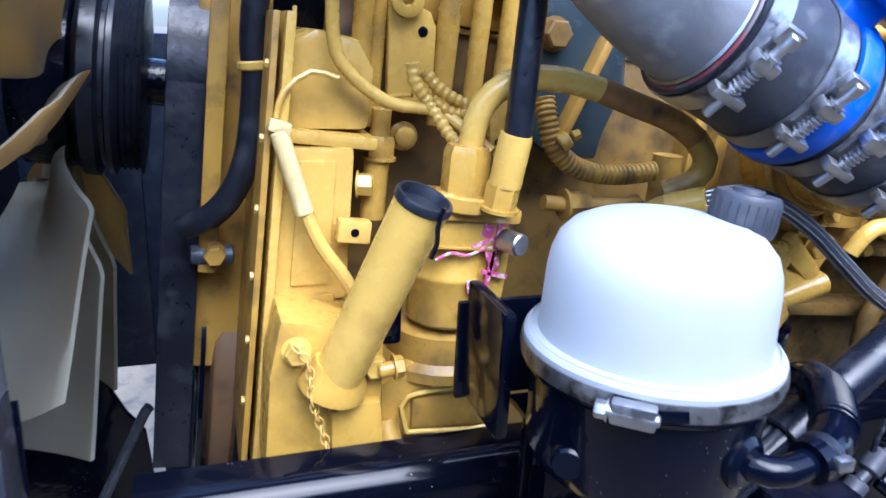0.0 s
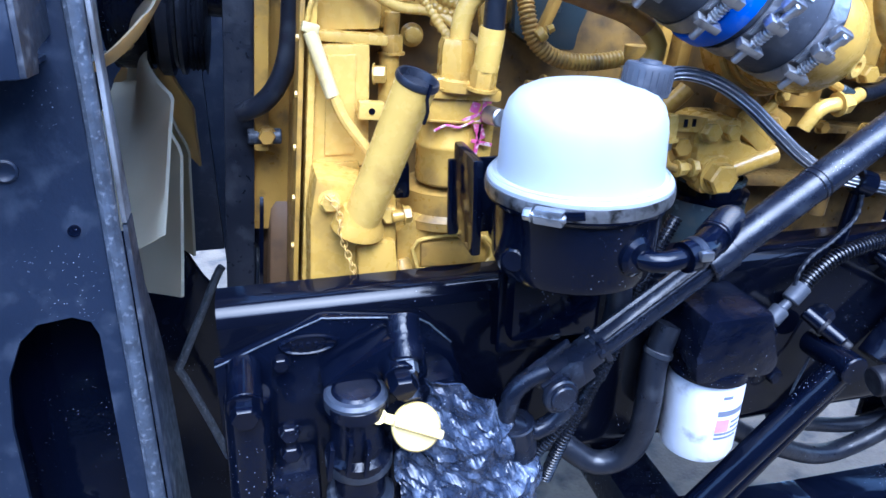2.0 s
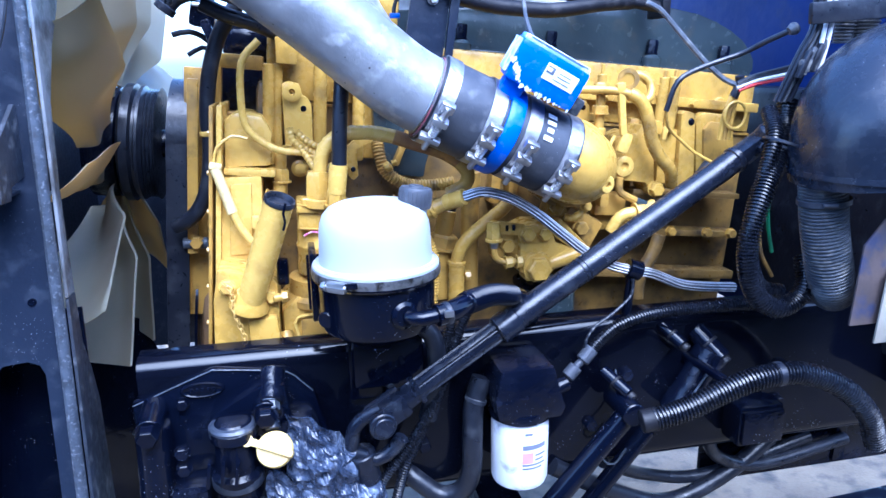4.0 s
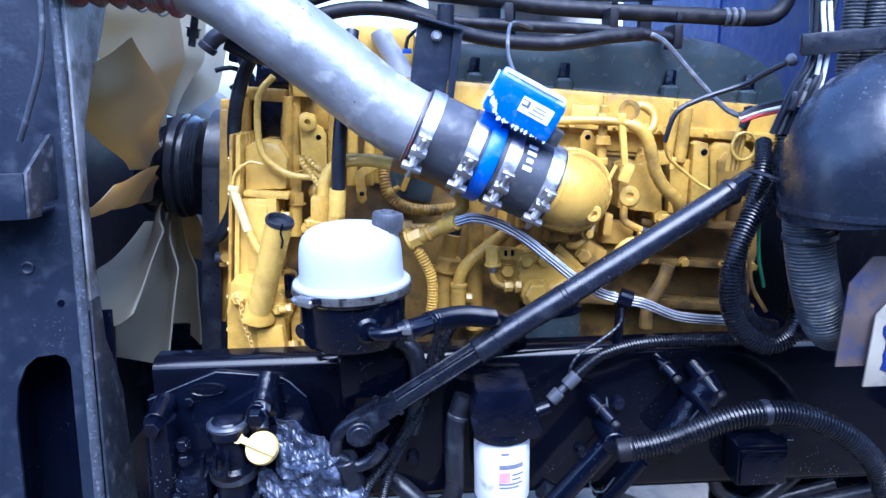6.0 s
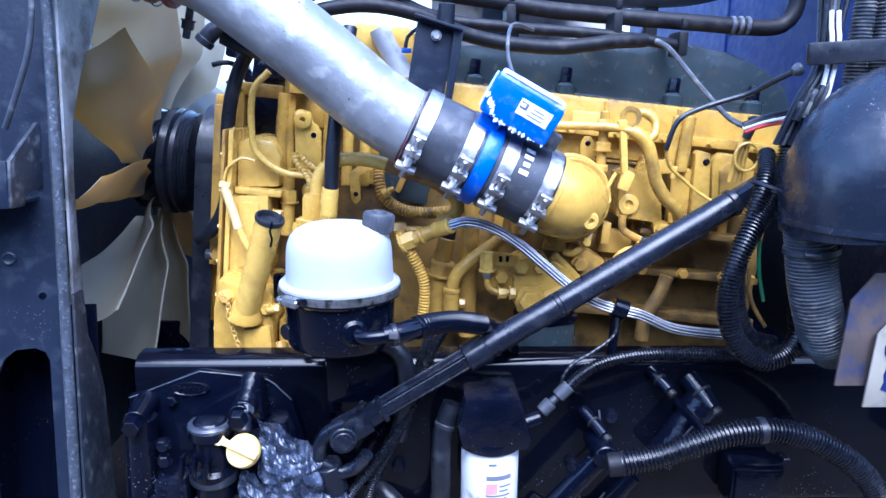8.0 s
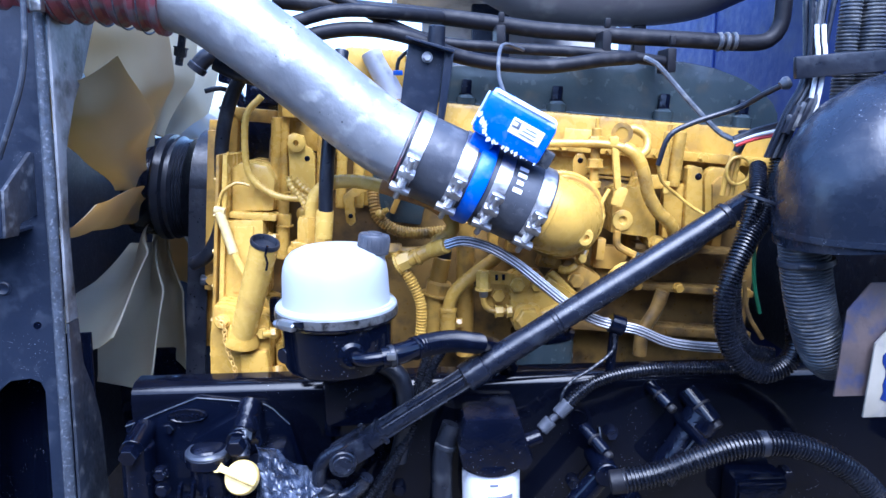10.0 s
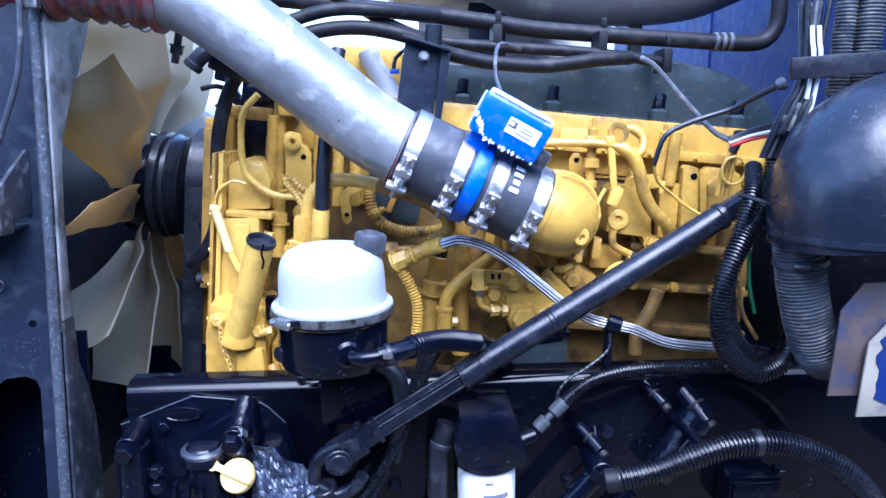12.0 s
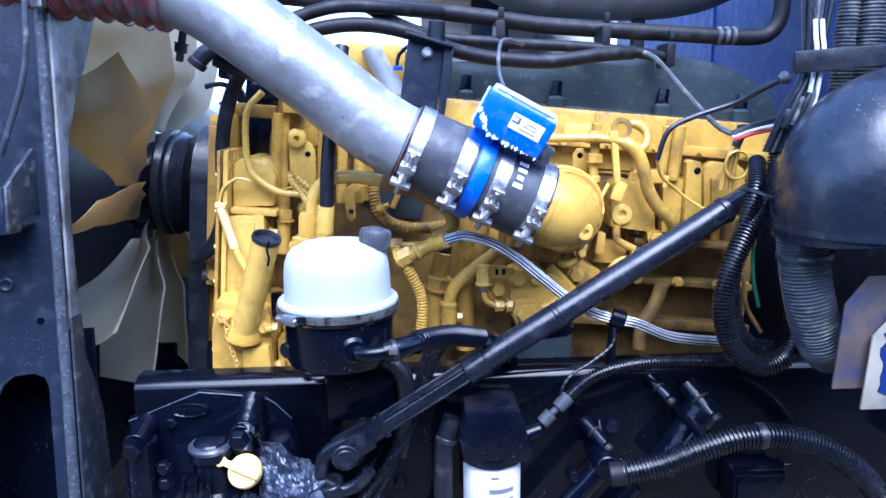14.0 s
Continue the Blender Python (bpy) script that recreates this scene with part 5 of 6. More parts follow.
CAP, CAP_AT = (0.13, 0.02, 0.99), V(0.316, 0.306, 1.284)
part("neck", lathe([(0, -0.02), (0.021, -0.02), (0.021, 0.004), (0, 0.004)], CAP_AT - V(0.001, 0, 0.002), CAP, 28), TANK, res)
rows = [(0, 0), (0.0242, 0), (0.0252, 0.003), (0.0252, 0.027), (0.0232, 0.0305), (0.012, 0.031), (0.011, 0.034), (0, 0.034)]
cap = part("cap", lathe(rows, CAP_AT, CAP, 40), BOOT, res, "black screw cap")
for k in range(24):
    a = 2 * math.pi * k / 24
    p = CAP_AT + basis(CAP) @ V(0.0252 * math.cos(a), 0.0252 * math.sin(a), 0.005)
    part("cap_rib", rod(p, p + Vector(CAP) * 0.020, 0.0008, segs=6), BOOT, cap)
a = V(-0.63, -0.777, 0)
m = Matrix.Translation(RES + a * 0.1055 + V(0, 0, 0.190)) @ pose(0, 0, 0, 0, 0, -39)
part("clamp_housing", turned(box((0, 0, 0), (0.030, 0.012, 0.016), 0.003), m), STEEL, res, "bright clamp housing")
part("clamp_screw", turned(rod((-0.022, -0.002, 0), (0.017, -0.002, 0), 0.0042), m), STEEL, res, "clamp screw")
part("clamp_screw_head", turned(hexa((-0.016, -0.002, 0), (-1, 0, 0), 0.011, 0.008), m), STEEL, res, "clamp screw head")
part("clamp_tail", turned(box((0.024, 0.001, 0.004), (0.020, 0.003, 0.009), 0.001, (0, -10, 4)), m), BLACK, res, "dark clamp tail")
part("outlet", tube([(0.284, 0.240, 1.140), (0.291, 0.222, 1.137), (0.308, 0.212, 1.137), (0.342, 0.217, 1.140)], 0.0112, 16), BLACK, res, "gloss black outlet tube")
part("outlet_base", lathe([(0, -0.012), (0.021, -0.012), (0.021, 0.002), (0.016, 0.006), (0, 0.006)], (0.2835, 0.2255, 1.140), (0.30, -0.95, 0), 24), BLACK, res)
part("side_lug", rod((0.178, 0.282, 1.126), (0.170, 0.270, 1.126), 0.013), BLACK, res)
rb = thing("reservoir_bracket", (0.25, 0.43, 0.93), "black steel bracket holding the reservoir on the rail", "bracket")
part("plate", box((0.278, 0.424, 1.0), (0.134, 0.010, 0.17), 0.004), BLACK, rb)
part("web", box((0.278, 0.400, 1.02), (0.124, 0.036, 0.14), 0.012), BLACK, rb)
part("wing", box((0.160, 0.405, 1.148), (0.012, 0.085, 0.115), 0.004), BLACK, rb)
part("back", box((0.20, 0.458, 1.13), (0.10, 0.008, 0.10), 0.003), BLACK, rb)
part("shelf", box((0.255, 0.355, 1.090), (0.12, 0.15, 0.008), 0.003), BLACK, rb)
part("stud", rod((0.277, 0.424, 0.970), (0.280, 0.400, 0.959), 0.0135), BLACK, rb)
part("stud_end", rod((0.280, 0.402, 0.960), (0.281, 0.386, 0.951), 0.008), WORN, rb, "worn stud end")
rh = thing("return_hose", (0.4, 0.32, 1.08), "black rubber hose clamped to the reservoir outlet", "hose")
part("hose", tube([(0.330, 0.214, 1.139), (0.356, 0.222, 1.142), (0.391, 0.250, 1.144), (0.439, 0.300, 1.134), (0.491, 0.360, 1.109), (0.533, 0.420, 1.075), (0.560, 0.460, 1.024)], 0.0165, 18), BLACK, rh)
part("ribbed_sleeve", ribbed([(0.378, 0.239, 1.1435), (0.391, 0.250, 1.144), (0.439, 0.300, 1.134), (0.491, 0.360, 1.109)], 0.0185, 0.005, 0.08), BLACK, rh)
part("clamp", rod((0.340, 0.216, 1.140), (0.350, 0.219, 1.1413), 0.0178), RUBBER, rh, "dark hose clamp")
part("clamp_screw", box((0.345, 0.199, 1.146), (0.014, 0.008, 0.010), 0.002), STEEL, rh)
solo("looped_hose", tube([(0.29, 0.40, 1.075), (0.325, 0.385, 1.066), (0.352, 0.38, 1.045), (0.362, 0.38, 1.0), (0.358, 0.385, 0.94), (0.345, 0.39, 0.88)], 0.0165, 16), RUBBER, "black rubber hose looping down the rail", "hose")

# ---- steering shaft and gearbox ----
def fluted(a, b, r, lobes=6, depth=0.22, bm=None):
    """A bar with lengthwise grooves."""
    a, b = Vector(a), Vector(b)
    h, n, out, rings = (b - a).length, lobes * 8, bmesh.new(), []
    for z in (0, h):
        rings.append([out.verts.new(((r * (1 - (depth if k % 8 in (3, 4) else 0))) * math.cos(2 * math.pi * k / n), (r * (1 - (depth if k % 8 in (3, 4) else 0))) * math.sin(2 * math.pi * k / n), z)) for k in range(n)])
    for k in range(n):
        out.faces.new((rings[0][k], rings[0][(k + 1) % n], rings[1][(k + 1) % n], rings[1][k]))
    out.faces.new(rings[0][::-1])
    out.faces.new(rings[1])
    return turned(out, Matrix.Translation(a) @ basis(b - a))


shaft = thing("steering_shaft", (0.25, 0.30, 0.92), "gloss black steering shaft with a splined slip joint", "steering shaft")
S0, S1, S2 = V(0.250, 0.333, 0.922), V(0.466, 0.363, 1.044), V(0.952, 0.428, 1.318)
W = (S1 - S0).normalized()
part("splined_bar", fluted(S0 + W * 0.07, S1, 0.0195), SATIN, shaft)
part("collar", rod(S1, S1 + W * 0.042, 0.0262, segs=28), SATIN, shaft)
part("tube", rod(S1 + W * 0.03, S2, 0.0228, segs=32), SATIN, shaft)
W2 = (S2 - S1).normalized()
for f in (0.33, 0.345):
    part("seam", lathe([(0.0228, 0), (0.0240, 0.001), (0.0228, 0.002)], S1 + (S2 - S1) * f, W2, 32), SATIN, shaft)
part("weld_ring", lathe([(0.022, 0), (0.0254, 0.003), (0.0254, 0.010), (0.022, 0.013)], S2 - W2 * 0.016, W2, 32), SATIN, shaft)
part("upper_fork", turned(box((0.035, 0, 0), (0.075, 0.042, 0.034), 0.010), Matrix.Translation(S2) @ W2.to_track_quat("X", "Z").to_matrix().to_4x4()), SATIN, shaft)
part("upper_yoke", lathe([(0.012, 0), (0.022, 0.004), (0.024, 0.018), (0.018, 0.030), (0, 0.032)], S2 + W2 * 0.058, (0.45, -0.5, 0.74), 24), SATIN, shaft)
part("yoke_bolt", hexa(S2 + W2 * 0.04 + V(0, -0.020, 0), (0, -1, 0), 0.018, 0.010), SATIN, shaft)
part("upper_joint", tube([S2 + W2 * 0.055, (1.03, 0.47, 1.345), (1.08, 0.50, 1.36)], 0.017, 14), SATIN, shaft)
m = Matrix.Translation(S0) @ W.to_track_quat("X", "Z").to_matrix().to_4x4()
part("fork", turned(box((0.046, 0, 0), (0.074, 0.034, 0.034), 0.009), m), SATIN, shaft)
part("fork_ear", turned(box((0.020, -0.019, 0), (0.066, 0.008, 0.040), 0.003), m), SATIN, shaft)
part("fork_ear", turned(box((0.020, 0.019, 0), (0.066, 0.008, 0.040), 0.003), m), SATIN, shaft)
e0 = m @ V(0, -0.026, 0)
en = (m.to_3x3() @ V(0, -1, 0)).normalized()
part("ear_round", lathe([(0, -0.001), (0.022, -0.001), (0.023, 0.002), (0.023, 0.008), (0.021, 0.010), (0, 0.010)], e0, en, 32), SATIN, shaft)
part("bearing_cap", lathe([(0, 0.008), (0.0165, 0.008), (0.0165, 0.013), (0.015, 0.0145), (0, 0.0145)], e0, en, 28), SATIN, shaft)
part("fork_lip", turned(box((0.080, 0, 0), (0.010, 0.038, 0.040), 0.004), m), SATIN, shaft)
part("yoke_prong", tube([(0.205, 0.352, 0.862), (0.210, 0.350, 0.897), (0.231, 0.350, 0.918), (0.259, 0.346, 0.931)], 0.0125, 16), SATIN, shaft)
part("yoke_prong", tube([(0.210, 0.352, 0.852), (0.247, 0.350, 0.834), (0.278, 0.350, 0.852), (0.291, 0.346, 0.872)], 0.0125, 16), SATIN, shaft)
part("input_hub", rod((0.220, 0.354, 0.850), (0.232, 0.364, 0.790), 0.024, segs=28), SATIN, shaft)

gear = thing("steering_gearbox", (0.02, 0.42, 0.7), "black painted cast power steering gearbox", "steering gear")
rows = [(0, 0.64), (0.040, 0.64), (0.041, 0.70), (0.036, 0.71), (0.034, 0.765), (0.041, 0.772), (0.041, 0.795), (0.033, 0.80), (0.032, 0.85), (0.041, 0.858), (0.042, 0.878), (0.034, 0.885), (0.032, 0.938), (0.039, 0.944), (0.039, 0.960), (0.025, 0.972), (0, 0.974)]
part("sector_case", lathe(rows, (0.014, 0.388, -0.037), (0.0, -0.03, 1), 36), BLACK_ROUGH, gear)
part("housing", box((0.095, 0.405, 0.80), (0.15, 0.06, 0.22), 0.02, (0, -12, 0)), BLACK_ROUGH, gear)
part("arm_web", prism([(0.068, 0.986), (0.100, 0.982), (0.108, 0.926), (0.060, 0.890), (-0.014, 0.890), (-0.026, 0.931), (-0.010, 0.944)], 0.372, 0.414, 0.008), BLACK, gear)
# Collars take a paler metal to paint the casting's bright glints.
for z, r in ((0.921, 0.0395), (0.829, 0.0425), (0.765, 0.0435)):
    part("collar", lathe([(0.03, -0.012), (r - 0.002, -0.012), (r, -0.008), (r, 0.006), (r - 0.004, 0.010), (0.03, 0.011)], (0.014, 0.388 - 0.03 * z, z), (0.0, -0.03, 1), 36), SCUFFED, gear, "cast collar, paler to paint its glint")
part("side_tube", rod((-0.112, 0.375, 0.935), (-0.125, 0.375, 0.66), 0.028), BLACK, gear)
part("side_boss", box((-0.07, 0.39, 0.77), (0.07, 0.06, 0.10), 0.015), BLACK_ROUGH, gear)
for z in (0.89, 0.86, 0.78, 0.70):
    part("boss_bolt", hexa((-0.088 + 0.02 * (z > 0.8), 0.355, z), (0, -1, 0), 0.020, 0.012), BLACK_ROUGH, gear)
for x, z in ((-0.025, 0.868), (-0.003, 0.870), (0.018, 0.863)):
    part("case_rib", box((x, 0.314, z), (0.006, 0.018, 0.045), 0.002, (0, 8, 0)), BLACK, gear)
part("pressure_switch", rod((0.082, 0.412, 0.992), (0.076, 0.366, 0.955), 0.021), BLACK_ROUGH, gear)
part("switch_nut", hexa((0.0760, 0.368, 0.957), (0.0, -0.7, -0.7), 0.026, 0.016), WORN, gear, "worn steel nut")
part("switch_tip", rod((0.075, 0.358, 0.945), (0.078, 0.340, 0.919), 0.0125), SATIN, gear)
CN = V(-0.12, -0.82, 0.56).normalized()
CC = V(0.079, 0.322, 0.893)
part("filler_neck", rod(CC - CN * 0.03, CC - CN * 0.004, 0.024), BLACK_ROUGH, gear)
cap = part("cap", lathe([(0, -0.008), (0.0285, -0.008), (0.0295, -0.006), (0.0295, 0.003), (0.0275, 0.006), (0.010, 0.007), (0, 0.007)], CC, CN, 40), CAP_YELLOW, gear, "yellow plastic cap")
side = V(0.90, 0, -0.46)
side = (side - CN * side.dot(CN)).normalized()
m = Matrix.Translation(CC + CN * 0.011) @ Matrix((side, CN.cross(side), CN)).transposed().to_4x4()
part("cap_handle", turned(box((0.003, 0, 0), (0.060, 0.011, 0.018), 0.003), m), CAP_YELLOW, cap, "yellow cap handle")
side = V(0.90, 0, -0.46)
side = (side - CN * side.dot(CN)).normalized()
m = Matrix.Translation(CC + CN * 0.005) @ Matrix((side, CN.cross(side), CN)).transposed().to_4x4()
part("cap_eye", turned(lathe([(0.0035, -0.003), (0.010, -0.003), (0.010, 0.003), (0.0035, 0.003), (0.0035, -0.003)], (-0.047, 0, 0.000), (0, 0, 1), 22), m), CAP_YELLOW, cap, "yellow tether eye")
part("cap_tongue", turned(box((-0.032, 0, 0.000), (0.022, 0.012, 0.006), 0.002), m), CAP_YELLOW, cap, "yellow tether tongue")

# crumpled black plastic film over the gearbox
def film_sheet(x, y, z, wide, high, bulge, seed):
    """A crumpled sheet with a little thickness, hanging in folds."""
    f = bmesh.new()
    bmesh.ops.create_grid(f, x_segments=34, y_segments=34, size=0.5)
    for v in f.verts:
        u, w = v.co.x + 0.5, v.co.y + 0.5
        p = V(x + wide * u, y + 0.01 * u, z - high * w - 0.10 * wide / 0.15 * u * u)
        out = bulge * math.sin(math.pi * u) * math.sin(math.pi * min(1, max(0, 0.2 + 0.7 * w)))
        q = p + V(0, 0, seed)
        p.y += -out + noise.noise(q * 13) * 0.024 - abs(noise.noise(q * 27)) * 0.026 + abs(noise.noise(q * 60 + V(3, 1, 0))) * 0.012 + noise.noise(q * 120) * 0.003
        p.x += 0.012 * noise.noise(q * 30 + V(7, 0, 0))
        p.z += 0.014 * noise.noise(q * 28 + V(0, 9, 0))
        v.co = p
    e = bmesh.ops.extrude_face_region(f, geom=f.faces[:])
    bmesh.ops.translate(f, vec=(0, 0.003, 0), verts=[v for v in e["geom"] if isinstance(v, bmesh.types.BMVert)])
    bmesh.ops.recalc_face_normals(f, faces=f.faces[:])
    return f


film = thing("plastic_film", (0.12, 0.33, 0.65), "crumpled glossy black plastic film draped over the gearbox", "plastic film")
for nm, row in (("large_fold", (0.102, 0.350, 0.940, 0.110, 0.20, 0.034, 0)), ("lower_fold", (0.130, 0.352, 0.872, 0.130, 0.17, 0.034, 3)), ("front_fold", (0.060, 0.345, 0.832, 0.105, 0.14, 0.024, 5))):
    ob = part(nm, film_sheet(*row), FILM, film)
    for pgn in ob.data.polygons:
        pgn.use_smooth = False

# ---- fuel filter on the rail ----
filt = thing("fuel_filter", (0.512, 0.375, 0.74), "white spin-on fuel filter under a black head", "filter")
FX, FY = 0.514, 0.375
canister = part("canister", lathe([(0, 0.742), (0.040, 0.742), (0.049, 0.747), (0.0525, 0.757), (0.0525, 0.862), (0.050, 0.870), (0.050, 0.874), (0, 0.874)], (FX, FY, 0), (0, 0, 1), 48), WHITE, filt)
part("seal", lathe([(0, 0.872), (0.047, 0.872), (0.048, 0.878), (0.044, 0.884), (0, 0.884)], (FX, FY, 0), (0, 0, 1), 40), RUBBER, filt, "black seal ring")
part("head", prism([(0.458, 0.888), (0.452, 0.93), (0.462, 0.985), (0.56, 0.985), (0.572, 0.94), (0.585, 0.905), (0.575, 0.885)], 0.322, 0.434, 0.010), BLACK_ROUGH, filt, "black cast head")
part("head_ring", lathe([(0, 0.878), (0.056, 0.878), (0.058, 0.886), (0.056, 0.896), (0, 0.90)], (FX, FY, 0), (0, 0, 1), 40), BLACK_ROUGH, filt)
part("side_port", rod((0.57, 0.37, 0.915), (0.605, 0.375, 0.925), 0.014), BLACK_ROUGH, filt)


def on_can(a0, a1, z0, z1, r, n=10):
    """A thin curved patch on the filter's skin; angles in degrees from the near side."""
    b, rows = bmesh.new(), []
    for k in range(n + 1):
        a = radians(a0 + (a1 - a0) * k / n)
        rows.append([b.verts.new((FX + q * math.sin(a), FY - q * math.cos(a), z)) for q in (r, r - 0.0006) for z in (z0, z1)])
    for p, q in zip(rows, rows[1:]):
        for i, j in ((0, 1), (1, 3), (3, 2), (2, 0)):
            b.faces.new((p[i], p[j], q[j], q[i]))
    b.faces.new((rows[0][0], rows[0][1], rows[0][3], rows[0][2]))
    b.faces.new((rows[-1][0], rows[-1][2], rows[-1][3], rows[-1][1]))
    bmesh.ops.recalc_face_normals(b, faces=b.faces[:])
    return b


part("label_bar", on_can(-12, 40, 0.829, 0.838, 0.0531), INK, canister, "dark printed bar")
part("label_square", on_can(-12, 10, 0.802, 0.823, 0.0531), RED_INK, canister, "red printed square")
for k, (z, a) in enumerate(((0.815, 40), (0.806, 34), (0.797, 38), (0.79, 30))):
    part("label_bar", on_can(14 if k < 2 else -12, a, z, z + 0.0035, 0.0531), INK, canister, "dark printed bar")
part("label_bar", on_can(-8, 8, 0.857, 0.862, 0.0531), INK, canister, "dark printed bar")
fhz = thing("filter_hose", (0.42, 0.38, 0.70), "thick black hose curving down beside the filter", "hose")
part("hose", tube([(0.445, 0.385, 0.95), (0.428, 0.378, 0.90), (0.424, 0.372, 0.84), (0.424, 0.38, 0.77), (0.41, 0.395, 0.72), (0.37, 0.41, 0.705), (0.32, 0.43, 0.74), (0.29, 0.46, 0.76)], 0.0185, 18), RUBBER, fhz)
part("clamp", rod((0.4335, 0.380, 0.915), (0.4300, 0.379, 0.905), 0.0205), SCUFFED, fhz, "dull hose clamp")

# ---- conduits and fittings along the rail ----
solo("ribbed_conduit", ribbed([(0.44, 0.40, 1.10), (0.414, 0.39, 1.061), (0.385, 0.385, 0.99), (0.36, 0.375, 0.925), (0.31, 0.365, 0.85), (0.26, 0.37, 0.78), (0.24, 0.39, 0.72)], 0.0095, 0.0052, 0.20), CONDUIT, "black corrugated conduit hanging on the rail", "conduit", "black conduits")
solo("ribbed_conduit", ribbed([(0.405, 0.41, 1.08), (0.385, 0.40, 1.02), (0.367, 0.385, 0.96), (0.340, 0.375, 0.885), (0.30, 0.37, 0.80), (0.28, 0.38, 0.72)], 0.0095, 0.0052, 0.20), CONDUIT, "black corrugated conduit hanging on the rail", "conduit", "black conduits")
cr = thing("rail_conduit", (0.8, 0.40, 0.93), "black corrugated conduit with grey end fittings along the rail", "conduit")
part("conduit", ribbed([(0.655, 0.391, 0.975), (0.672, 0.395, 0.991), (0.708, 0.398, 1.016), (0.756, 0.400, 1.030), (0.809, 0.402, 1.036), (0.873, 0.404, 1.036), (0.970, 0.406, 1.033), (1.071, 0.410, 1.023)], 0.0118, 0.0056, 0.24), CONDUIT, cr)
part("end_fitting", rod((0.608, 0.384, 0.932), (0.626, 0.387, 0.950), 0.0128), BOOT, cr, "dark grey end fitting")
part("pin", rod((0.625, 0.387, 0.949), (0.640, 0.389, 0.961), 0.007), BOOT, cr)
part("sleeve", rod((0.638, 0.389, 0.959), (0.659, 0.392, 0.980), 0.0132), BOOT, cr, "dark grey sleeve")
solo("tie_wire", ribbed([(0.748, 0.420, 1.100), (0.743, 0.415, 1.069), (0.704, 0.405, 1.041), (0.667, 0.400, 1.020), (0.648, 0.395, 0.997), (0.645, 0.392, 0.976)], 0.0036, 0.012, 0.25, 8), RUBBER, "thin black strap hanging from the hose clip", "strap")
solo("thin_wire", tube([(0.728, 0.432, 0.912), (0.729, 0.415, 0.867), (0.717, 0.410, 0.823), (0.694, 0.400, 0.783), (0.690, 0.390, 0.745), (0.712, 0.385, 0.735), (0.735, 0.385, 0.765)], 0.0019, 8), WORN, "thin grey wire loop hanging below the rail", "wire")
big = thing("ribbed_air_line", (0.848, 0.253, 0.915), "thick black corrugated hose arching along the rail", "hose")
part("hose", ribbed([(0.730, 0.280, 0.884), (0.792, 0.275, 0.900), (0.847, 0.270, 0.924), (0.911, 0.265, 0.947), (0.969, 0.265, 0.952), (1.019, 0.265, 0.945), (1.070, 0.265, 0.925), (1.123, 0.265, 0.890), (1.172, 0.270, 0.838), (1.208, 0.280, 0.767)], 0.0212, 0.0066, 0.18), CONDUIT, big)
part("tape", tube([(0.952, 0.265, 0.9515), (0.964, 0.265, 0.9522)], 0.0222, 18), RUBBER, big, "tape wrap")
part("stand_off", rod((0.880, 0.27, 0.932), (0.880, 0.440, 0.925), 0.009), BLACK, big, "black stand-off clip")
part("end", rod((0.736, 0.280, 0.885), (0.708, 0.285, 0.880), 0.0205), HOSE, big)
for nm, p, q, r in (("plug", (0.822, 0.437, 0.994), (0.848, 0.395, 0.966), 0.012), ("plug", (0.895, 0.437, 0.978), (0.929, 0.388, 0.932), 0.020), ("plug", (0.690, 0.41, 0.925), (0.722, 0.36, 0.895), 0.012)):
    pg = thing("cable_plug", p, "black plastic cable plug on the rail", "plug", "cable plugs")
    part("body", rod(p, q, r), BLACK, pg)
    mid = (Vector(p) + Vector(q)) / 2
    part("ring", lathe([(r, -0.003), (r * 1.12, -0.002), (r * 1.12, 0.002), (r, 0.003)], mid, Vector(q) - Vector(p), 20), HOSE, pg, "dark locking ring")
    part("nose", rod(q, Vector(q) + (Vector(q) - Vector(p)).normalized() * 0.012, r * 0.7), HOSE, pg)
vb = thing("valve_body", (0.83, 0.40, 0.85), "black valve body with a bright streak", "valve")
part("body", rod((0.908, 0.405, 0.925), (0.835, 0.395, 0.825), 0.030), BLACK_ROUGH, vb)
part("top", rod((0.902, 0.405, 0.917), (0.918, 0.407, 0.939), 0.035), BLACK_ROUGH, vb)
part("edge", rod((0.890, 0.3725, 0.911), (0.853, 0.369, 0.862), 0.0022), WORN, vb, "bright streak along the body")
lk = thing("drag_link", (0.6, 0.30, 0.6), "black painted diagonal steel link below the rail", "link")
part("tube", rod((0.712, 0.345, 0.862), (0.50, 0.36, 0.60), 0.020), BLACK, lk)
part("tube_low", rod((0.80, 0.42, 0.78), (0.62, 0.42, 0.56), 0.017), BLACK, lk)
part("joint", rod((0.715, 0.32, 0.872), (0.715, 0.41, 0.872), 0.022), BLACK, lk)
sp = thing("leaf_spring", (1.0, 0.45, 0.5), "black steel leaf spring pack", "spring")
for k in range(4):
    x0, x1 = 0.25 + 0.13 * k, 1.9 - 0.1 * k
    pts = [(x0 + (x1 - x0) * j / 8, 0.47, 0.46 - 0.016 * k + 0.06 * (abs(j - 4) / 4) ** 2) for j in range(9)]
    b = None
    for a, c in zip(pts, pts[1:]):
        mid, ln = [(u + w) / 2 for u, w in zip(a, c)], math.dist(a, c)
        b = box(mid, (ln + 0.004, 0.09, 0.012), 0.002, (0, -math.degrees(math.atan2(c[2] - a[2], c[0] - a[0])), 0), bm=b)
    part("leaf", b, BLACK, sp)
jb = thing("junction_box", (1.02, 0.40, 0.76), "black box bracketed under the rail", "box")
part("body", box((1.02, 0.40, 0.785), (0.10, 0.06, 0.085), 0.008), BLACK, jb)
